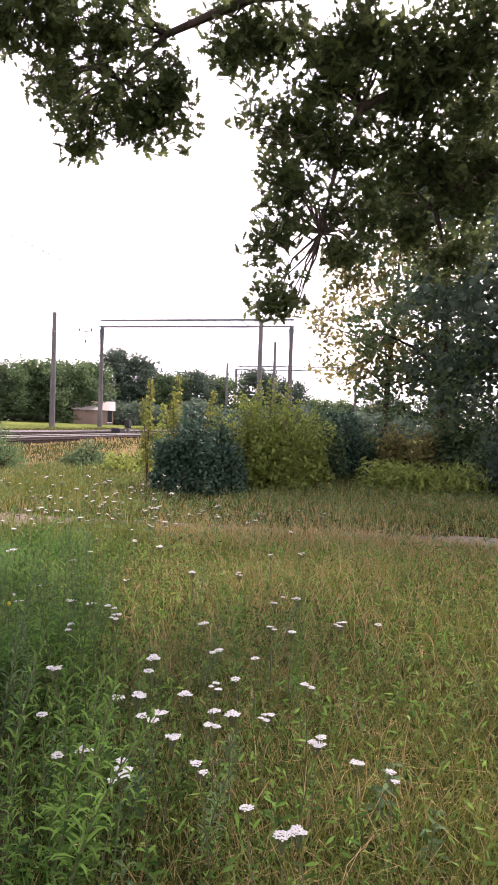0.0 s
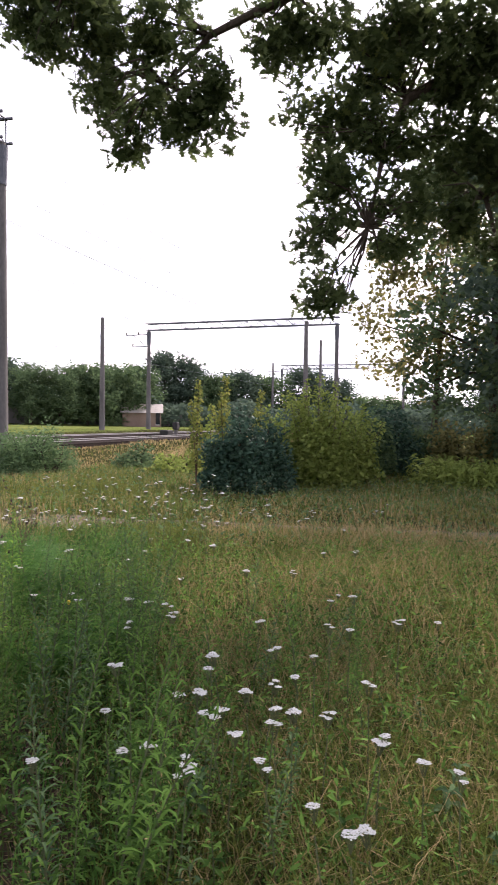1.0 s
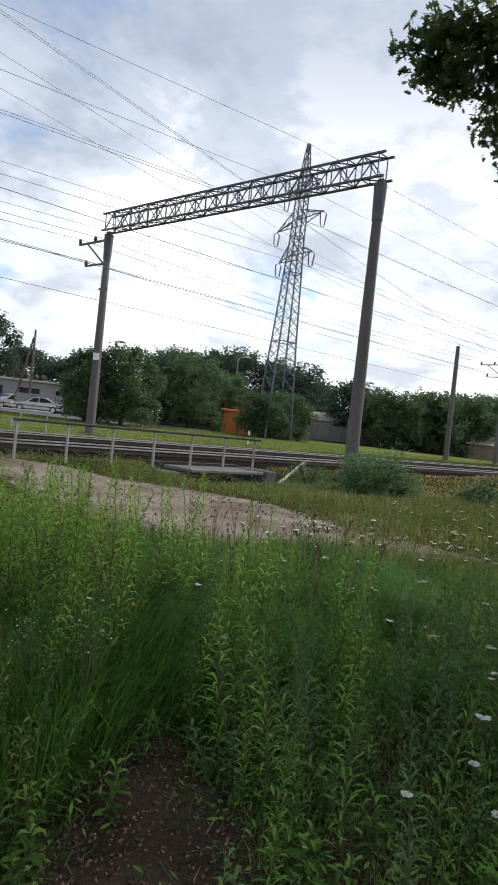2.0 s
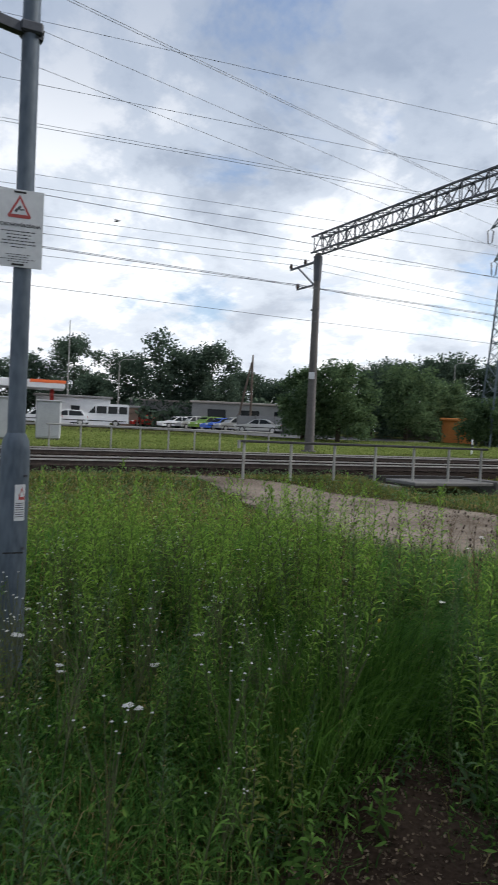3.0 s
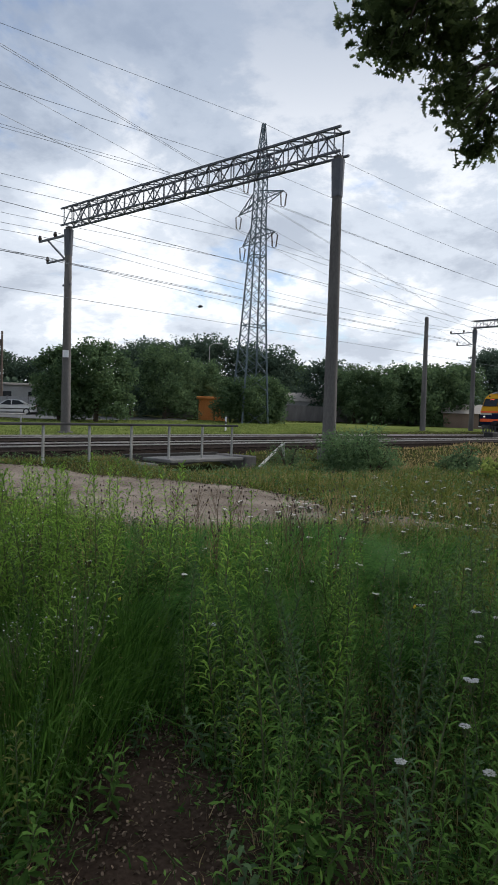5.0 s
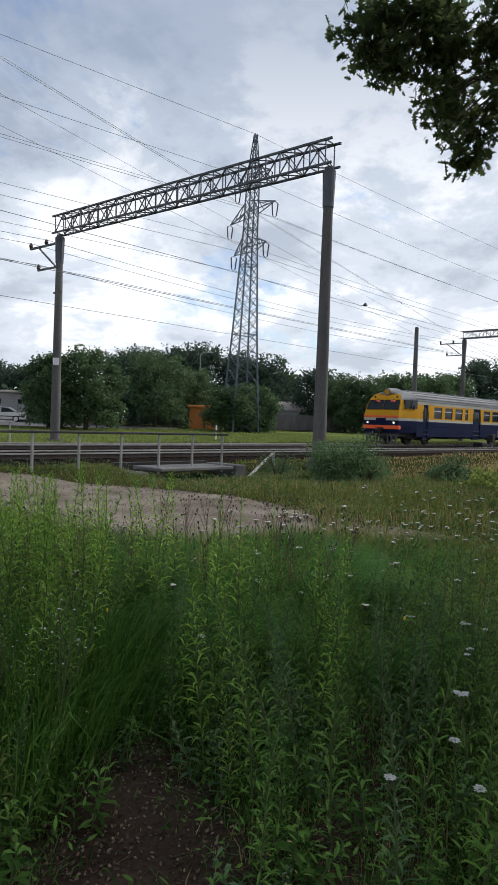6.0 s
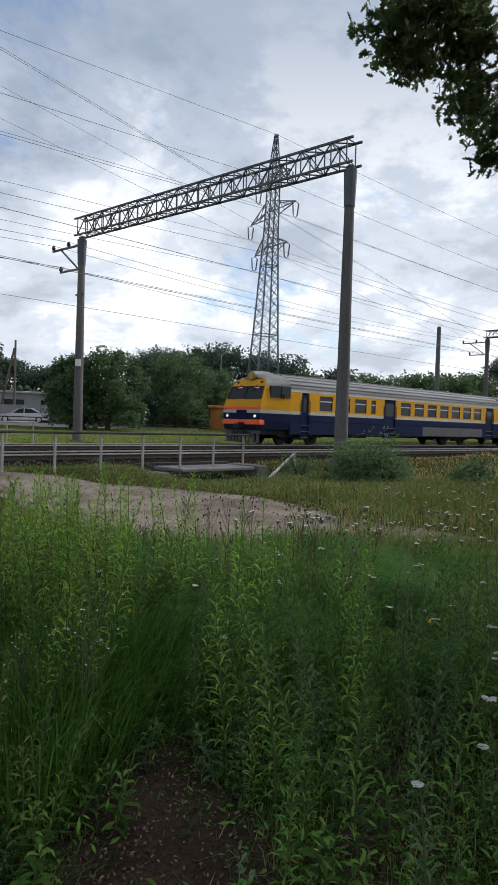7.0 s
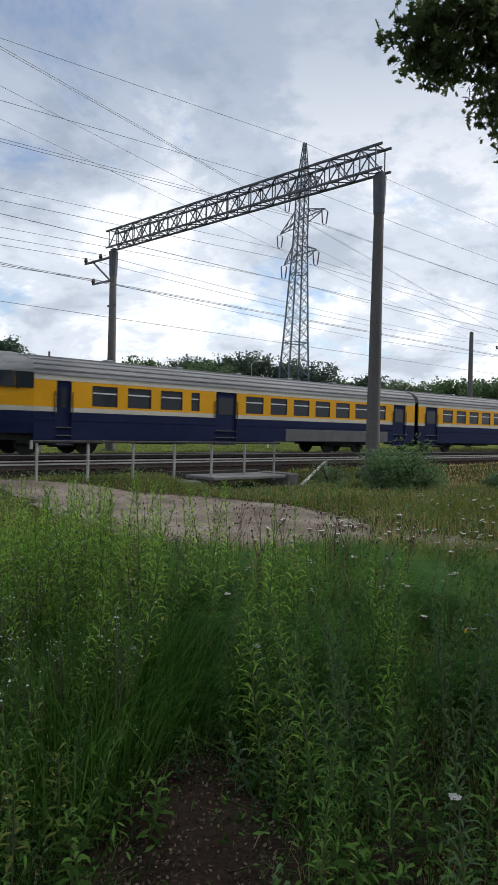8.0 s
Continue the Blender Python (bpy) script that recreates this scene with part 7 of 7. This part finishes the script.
    tagged(new("ground_herbs", leaves("ground_herbs", np.stack([x, y, z], 1), 0.042, LONG_LEAF, M["weed"], rng, 0.0)), "low tangled green herbs between the grass", "herbs", kind="stuff")
    x, y, az, d = scatter(rng, 30000, 7.5, 20)
    ok, c = keep_grass(rng, x, y, d, az)
    x, y = x[ok], y[ok]
    z = ground_many(x, y) + 0.01 + 0.24 * rng.random(len(x)) ** 1.5
    tagged(new("meadow_herbs", leaves("meadow_herbs", np.stack([x, y, z], 1), 0.085, LONG_LEAF, M["weed_grey"], rng, 0.0)), "greyish green herbs between the farther grass", "herbs", kind="stuff")
    # loose stones on the gravel
    x, y, az, d = scatter(rng, 30000, 5, 20, 5, 75)
    on = road_gap(x, y) < -0.1
    x, y = x[on], y[on]
    z = ground_many(x, y) + 0.035
    tagged(new("loose_stones", leaves("loose_stones", np.stack([x, y, z], 1), 0.045, DIAMOND, M["gravel"], rng, 0.0, 0.6)), "loose stones scattered on the gravel", "stones", kind="stuff")
    # feathery seed panicles above the grass
    x, y, az, d = scatter(rng, 3600, 1.4, 11)
    ok, c = keep_grass(rng, x, y, d, az)
    x, y, d = x[ok], y[ok], d[ok]
    hz = rng.uniform(0.38, 0.68, len(x))
    z = ground_many(x, y)
    P = np.repeat(np.stack([x, y, z + hz], 1), 7, axis=0)
    P[:, 2] -= np.tile(np.linspace(0, 0.10, 7), len(x))
    P[:, :2] += rng.normal(size=(len(P), 2)) * 0.012
    tagged(new("seed_panicles", leaves("seed_panicles", P, 0.011, LONG_LEAF, M["dry"], rng, 0.4)), "feathery pale seed panicles of the grass", "grass", kind="stuff")
    # fallen bits and small stones on the bare soil
    x, y, az, d = scatter(rng, 26000, 0.8, 4.2, 10, 75)
    on = road_gap(x, y) < 0.1
    x, y = x[on][:4200], y[on][:4200]
    z = ground_many(x, y) + 0.028
    tagged(new("soil_litter", leaves("soil_litter", np.stack([x, y, z], 1), 0.017, DIAMOND, M["dry_litter"], rng, 0.0)), "dry leaf litter on the trampled soil", "litter", kind="stuff")


build_grass()


def weed_meshes(seed, h, count, length, width, mat, droop=0.5, tuft=True, bare=0.12, curve=0.06):
    """A stem with leaves set round it in a spiral: the meshes for the stem and its foliage."""
    rng = np.random.default_rng(seed)
    bend = rng.uniform(-curve, curve, 2)

    def axis(t):
        return Vector((bend[0] * t * t * h * 4, bend[1] * t * t * h * 4, t * h))
    stem = Mesh().tube([axis(t) for t in (0, 0.25, 0.5, 0.75, 1)], [0.0045, 0.004, 0.0032, 0.0022, 0.001], 5)
    fo = Mesh()
    for i in range(count):
        t = bare + (1 - bare) * (i + 0.5) / count
        a = i * 2.4 + rng.uniform(-0.3, 0.3)
        s = 1.0 - 0.55 * t ** 2 if t < 0.9 else 0.55
        if t < 0.3:
            s *= 0.75
        l, w = length * s * rng.uniform(0.8, 1.2), width * s
        rise = (0.85 - droop * (1 - t) * 1.6) if not (tuft and t > 0.86) else 1.6
        o = axis(t)
        d = Vector((math.cos(a), math.sin(a), 0))
        sd = Vector((-d.y, d.x, 0))
        k = 1 / math.sqrt(1 + rise * rise)
        p1 = o + (d + Vector((0, 0, rise))) * k * l * 0.45
        p2 = o + (d * 1.0 + Vector((0, 0, rise * 0.72))) * k * l * 0.8
        p3 = o + (d * 1.05 + Vector((0, 0, rise * 0.35 - droop * 0.2))) * k * l
        cup = Vector((0, 0, w * 0.18))
        fo.add([o, p1 + sd * w * 0.5 + cup, p1, p1 - sd * w * 0.5 + cup, p2 + sd * w * 0.38 + cup, p2, p2 - sd * w * 0.38 + cup, p3],
               [(0, 1, 2), (0, 2, 3), (1, 4, 5, 2), (2, 5, 6, 3), (4, 7, 5), (5, 7, 6)])
    return stem.data("stem", M["stem"]), fo.data("foliage", mat)


def plant(name, meshes, names, label, category, group, m):
    g = thing(name, m, label, category, group)
    for me, nm in zip(meshes, names):
        tagged(part(nm, me, None, g), kind="stuff" if name in ("knapweed", "fleabane", "yarrow") else "")
    return g


def stand(proto, places, rng, s0, s1, tilt=6):
    for x, y in places:
        s = float(rng.uniform(s0, s1))
        m = pose(x, y, ground_z(x, y) - 0.01, float(rng.normal(0, tilt)), float(rng.normal(0, tilt)), float(rng.uniform(0, 360)))
        c = copy_thing(proto[int(rng.integers(len(proto)))], m)
        c.scale = (s, s, s)


def places(rng, n, d0, d1, az0, az1, gap=0.03, soil=0.0):
    out = []
    while len(out) < n:
        x, y, az, d = scatter(rng, 1, d0, d1, az0, az1)
        if road_gap(x, y)[0] > gap or rng.random() < soil:
            out.append((float(x[0]), float(y[0])))
    return out


def build_weeds():
    rng = np.random.default_rng(31)
    weed = [plant("tall_weed", weed_meshes(400 + i, 0.74, 86, 0.098, 0.0122, M["weed" if i else "weed_grey"], droop=0.22), ("stem", "foliage"), "upright green weed with narrow lance-shaped leaves", "weed", "tall weeds", pose(-1.2 + 0.4 * i, 3.1 + 0.2 * (i % 2), 0.0)) for i in range(4)]
    stand(weed, places(rng, 200, 2.0, 5.6, 12, 42, soil=0.05), rng, 0.55, 1.12)
    stand(weed, places(rng, 150, 1.9, 5.4, 42, 80, soil=0.03), rng, 0.5, 1.0)
    stand(weed, places(rng, 26, 2.2, 5.2, -6, 16), rng, 0.45, 0.75)
    gold = [plant("goldenrod", weed_meshes(420 + i, 1.05, 88, 0.12, 0.0175, M["goldenrod"], droop=0.30, curve=0.03), ("stem", "foliage"), "tall goldenrod shoot with dense narrow leaves", "goldenrod", "goldenrod shoots", pose(-4.2 - 0.35 * i, 3.4 + 0.3 * i, 0.0)) for i in range(4)]
    stand(gold, places(rng, 150, 3.0, 8.2, 42, 80), rng, 0.5, 1.02, 8)
    stand(gold, places(rng, 110, 4.4, 6.4, 44, 76), rng, 0.75, 1.15, 7)
    stand(gold, places(rng, 26, 2.6, 6.8, 24, 48), rng, 0.5, 0.85, 6)
    front = []
    for az, d in ((49.8, 7.1), (41.6, 5.0), (39.7, 5.4), (35.0, 4.6)):
        p = polar(az, d)
        front += [(p.x, p.y), (p.x + 0.16, p.y + 0.10)]
    stand(gold, front, rng, 0.98, 1.12, 3)
    stand(gold, [(-4.17, 4.48), (-3.99, 4.63), (-3.79, 4.79), (-5.2, 4.6), (-5.5, 5.0), (-5.9, 4.2)], rng, 0.85, 1.02, 4)
    broad = [plant("broadleaf_weed", weed_meshes(440 + i, 0.30, 26, 0.085, 0.027, M["weed" if i else "weed_grey"], droop=0.9, tuft=False, bare=0.05), ("stem", "foliage"), "low weed with broad green leaves", "weed", "broadleaf weeds", pose(-1.5 + 0.5 * i, 2.5 - 0.2 * i, 0.0)) for i in range(3)]
    stand(broad, places(rng, 200, 1.5, 4.0, 8, 80, soil=0.45), rng, 0.45, 1.0, 10)
    stand(broad, places(rng, 26, 1.6, 4.5, -20, 8), rng, 0.5, 1.0, 10)
    wilted = [plant("wilted_weed", weed_meshes(460 + i, 0.42, 20, 0.075, 0.020, M["yellow_leaf"], droop=1.1, tuft=False, bare=0.35), ("stem", "foliage"), "wilting weed with yellowed drooping leaves", "weed", "wilting weeds", pose(-2.0 - 0.5 * i, 1.5 + 0.25 * i, 0.0)) for i in range(2)]
    stand(wilted, places(rng, 16, 1.9, 4.0, 38, 76), rng, 0.7, 1.1, 9)
    stand(wilted, places(rng, 6, 2.0, 3.4, 16, 36), rng, 0.4, 0.7, 9)


def yarrow_meshes(seed, h, heads):
    rng = np.random.default_rng(seed)
    stem, um, fo = Mesh(), Mesh(), Mesh()
    bend = rng.uniform(-0.05, 0.05, 2)
    fork = Vector((bend[0] * 0.6, bend[1] * 0.6, h * 0.80))
    stem.tube([(0, 0, 0), (bend[0] * 0.2, bend[1] * 0.2, h * 0.45), fork], [0.0032, 0.0028, 0.0022], 5)
    for k in range(heads):
        a = 6.28 * k / heads + rng.uniform(-0.5, 0.5)
        off = 0.0 if heads == 1 else rng.uniform(0.012, 0.026)
        top = fork + Vector((math.cos(a) * off, math.sin(a) * off, h * rng.uniform(0.16, 0.21)))
        r = rng.uniform(0.011, 0.018) if heads > 1 else 0.021
        n = int(20 * (r / 0.016) ** 1.4)
        for j in range(n):
            rr, b = r * math.sqrt((j + 0.5) / n), j * 2.4
            c = top + Vector((rr * math.cos(b), rr * math.sin(b), -rr * rr * 6 + rng.uniform(-0.0015, 0.0015)))
            q = 0.0042 * rng.uniform(0.75, 1.2)
            um.add([c + Vector((q * math.cos(w), q * math.sin(w), -0.0016)) for w in (0, 1.05, 2.1, 3.14, 4.2, 5.24)] + [c + Vector((0, 0, 0.0014))], [(i, (i + 1) % 6, 6) for i in range(6)])
            if j % 3 == 0:
                stem.tube([fork.lerp(top, 0.35), c - Vector((0, 0, 0.001))], [0.0012, 0.0009], 3)
    for i in range(12):
        t = 0.08 + 0.6 * i / 12
        a = i * 2.4
        o, d = Vector((bend[0] * t * 0.4, bend[1] * t * 0.4, t * h)), Vector((math.cos(a), math.sin(a), 0.6))
        sd = Vector((-d.y, d.x, 0))
        for j in range(5):
            c = o + d * 0.016 * (j + 1)
            w = 0.012 * (1 - j / 6)
            fo.add([c + sd * w, c + d * 0.004, c - sd * w, c - d * 0.004], [(0, 1, 2, 3)])
    return stem.data("stem", M["stem"]), um.data("flower_head", M["umbel"]), fo.data("foliage", M["weed"])


YARROW_AT = [(-0.84, 2.01), (-0.61, 2.14), (-0.44, 2.12), (-0.42, 1.99), (-0.37, 2.01), (-0.71, 2.47), (-0.72, 2.8), (-0.8, 3.75), (-0.71, 3.6), (-0.67, 3.74), (-0.96, 3.83), (-0.82, 3.32), (-0.33, 2.97), (-0.24, 3.49), (-0.44, 2.67), (-0.39, 2.77),
             (-0.5, 2.56), (-0.42, 2.51), (-0.33, 2.42), (-0.34, 2.37), (-0.27, 2.43), (-0.25, 2.26), (-0.13, 2.4), (-0.08, 2.36), (-0.03, 2.43), (-0.07, 2.08), (-0.12, 3.06), (0.0, 2.83), (0.07, 3.03), (-0.16, 2.7), (-0.19, 2.58), (0.08, 1.83),
             (0.23, 1.77), (0.15, 1.73), (0.26, 2.29), (0.28, 2.78), (0.24, 3.32), (0.15, 3.38), (0.18, 3.87), (0.36, 4.03), (0.76, 3.77), (0.5, 3.47), (0.08, 2.5), (0.2, 2.32), (0.4, 2.22), (0.48, 2.08)]


def build_flowers():
    rng = np.random.default_rng(41)
    names = ("stem", "flower_head", "foliage")
    yarrow = [plant("yarrow", yarrow_meshes(500 + i, 0.47, k), names, "white flowering yarrow with flat flower heads", "wildflower", "yarrow flowers", pose(-1.3 - 0.6 * i, 5.0 + 0.3 * i, 0.0)) for i, k in enumerate((3, 2, 4, 1))]
    stand(yarrow, YARROW_AT, rng, 0.94, 1.06, 3)
    stand(yarrow, places(rng, 70, 4.2, 10.0, -8, 34), rng, 0.75, 1.05, 5)
    stand(yarrow, places(rng, 26, 3.6, 7.0, 30, 60), rng, 0.8, 1.1, 6)
    stand(yarrow, places(rng, 90, 7.0, 12.0, 6, 34), rng, 0.8, 1.25, 5)
    stand(yarrow, places(rng, 10, 2.6, 5.0, 58, 74), rng, 0.8, 1.2, 6)
    # dark seed heads at the edge of the yard
    knap = []
    for i in range(3):
        st, hd = Mesh(), Mesh()
        r2 = random.Random(60 + i)
        st.tube([(0, 0, 0), (0.01, 0, 0.35), (0.0, 0.01, 0.6)], [0.0035, 0.003, 0.0024], 5)
        for k in range(7):
            a, z = k * 2.4, 0.35 + 0.045 * k
            e = Vector((math.cos(a) * r2.uniform(0.05, 0.12), math.sin(a) * r2.uniform(0.05, 0.12), z + r2.uniform(0.18, 0.3)))
            st.tube([(0, 0, z), Vector((0, 0, z)).lerp(e, 0.6) + Vector((0, 0, 0.03)), e], [0.0022, 0.0018, 0.0014], 4)
            hd.tube([e, e + Vector((0, 0, 0.006)), e + Vector((0, 0, 0.014)), e + Vector((0, 0, 0.022))], [0.003, 0.007, 0.008, 0.004], 7)
        knap.append(plant("knapweed", (st.data("stem", M["brown_stem"]), hd.data("seed_head", M["seed"])), ("stem", "seed_head"), "dry brown knapweed with small dark seed heads", "wildflower", "knapweed stems", pose(-3.0 - 0.5 * i, 5.4, 0.0)))
    stand(knap, places(rng, 42, 4.6, 8.2, 20, 58), rng, 0.75, 1.15, 8)
    # small white fleabane-like heads on the left
    fl = []
    for i in range(2):
        st, hd = Mesh(), Mesh()
        r2 = random.Random(80 + i)
        st.tube([(0, 0, 0), (0.01, 0.0, 0.4)], [0.003, 0.002], 5)
        for k in range(9):
            a, z = k * 2.4, 0.22 + 0.02 * k
            e = Vector((math.cos(a) * r2.uniform(0.04, 0.11), math.sin(a) * r2.uniform(0.04, 0.11), z + r2.uniform(0.2, 0.34)))
            st.tube([(0.005, 0, z), e], [0.0018, 0.0012], 4)
            hd.add([e + Vector((0.005 * math.cos(w), 0.005 * math.sin(w), 0.002)) for w in (0, 1.05, 2.1, 3.14, 4.2, 5.24)] + [e + Vector((0, 0, 0.006))], [(j, (j + 1) % 6, 6) for j in range(6)])
        fl.append(plant("fleabane", (st.data("stem", M["stem"]), hd.data("flower_head", M["umbel"])), ("stem", "flower_head"), "branching weed with tiny white flower heads", "wildflower", "small white wildflowers", pose(-3.4 - 0.3 * i, 2.4, 0.0)))
    stand(fl, places(rng, 110, 2.0, 6.5, 42, 80), rng, 0.8, 1.3, 7)
    yel = plant("yellow_flower", (Mesh().tube([(0, 0, 0), (0, 0, 0.5)], [0.003, 0.002], 5).data("stem", M["stem"]),
                                  Mesh().tube([(0, 0, 0.5), (0, 0, 0.512), (0, 0, 0.522)], [0.005, 0.011, 0.006], 9).data("flower_head", M["petal"])), ("stem", "flower_head"), "single small yellow flower on a thin stem", "wildflower", "yellow flowers", pose(-1.27, 3.62, 0.0))
    stand([yel], [(-2.9, 2.9)], rng, 0.7, 0.95, 6)


build_weeds()
build_flowers()


# ---------------------------------------------------------------- a passing bird
def make_bird():
    g = thing("bird", pose(-38, 40, 13.6), "dark bird flying with spread wings", "bird")
    part("body", Mesh().tube([(0, -0.22, 0), (0, -0.15, 0), (0, 0, 0), (0, 0.12, 0.01), (0, 0.19, 0.03), (0, 0.24, 0.03)], [0.02, 0.05, 0.075, 0.055, 0.04, 0.008], 10), M["feather"], g, smooth=True)
    for s in (-1, 1):
        part("wing", Mesh().add([(0, 0.1, 0.01), (s * 0.22, 0.13, 0.10), (s * 0.48, 0.0, 0.16), (s * 0.24, -0.08, 0.09), (0, -0.1, 0.0), (0, 0.0, 0.035), (s * 0.22, 0.02, 0.115)], [(0, 1, 6, 5), (5, 6, 3, 4), (1, 2, 6), (6, 2, 3), (0, 1, 3, 4)]), M["feather"], g)
    part("tail", Mesh().prism([(-0.03, -0.2), (0.03, -0.2), (0.06, -0.36), (-0.06, -0.36)], 2, -0.006, 0.006), M["feather"], g)
    return g


bird = make_bird()


# ---------------------------------------------------------------- what moves
def motions():
    front = [(0.0, 133.5), (2.5, 93.5), (4.5, 61.6), (5.0, 53.9), (5.2, 50.6), (6.3, 33.6), (6.5, 30.6), (7.0, 23.4), (7.5, 16.1), (7.8, 11.3), (8.0, 8.2)]
    for i, car in enumerate([lead_car] + trail_cars):
        walk(car, [(t, TRK @ pose(-FAR_C, s + 0.38 + 25.35 * i, RAIL_Z)) for t, s in front])
    way = [(0.0, -160.0, -60.0, 38.0), (3.7, -41.0, 37.2, 15.0), (4.0, -38.3, 39.6, 13.6), (4.5, -35.7, 42.0, 11.2), (5.0, -31.7, 45.0, 10.1), (5.2, -29.7, 46.4, 9.9), (6.3, -14.8, 53.0, 11.9), (6.5, -11.6, 53.8, 12.1), (8.0, 14.0, 60.0, 14.0)]
    walk(bird, [(t, pose(x, y, z, 0, 12 * math.sin(t * 9), -62)) for t, x, y, z in way])


motions()
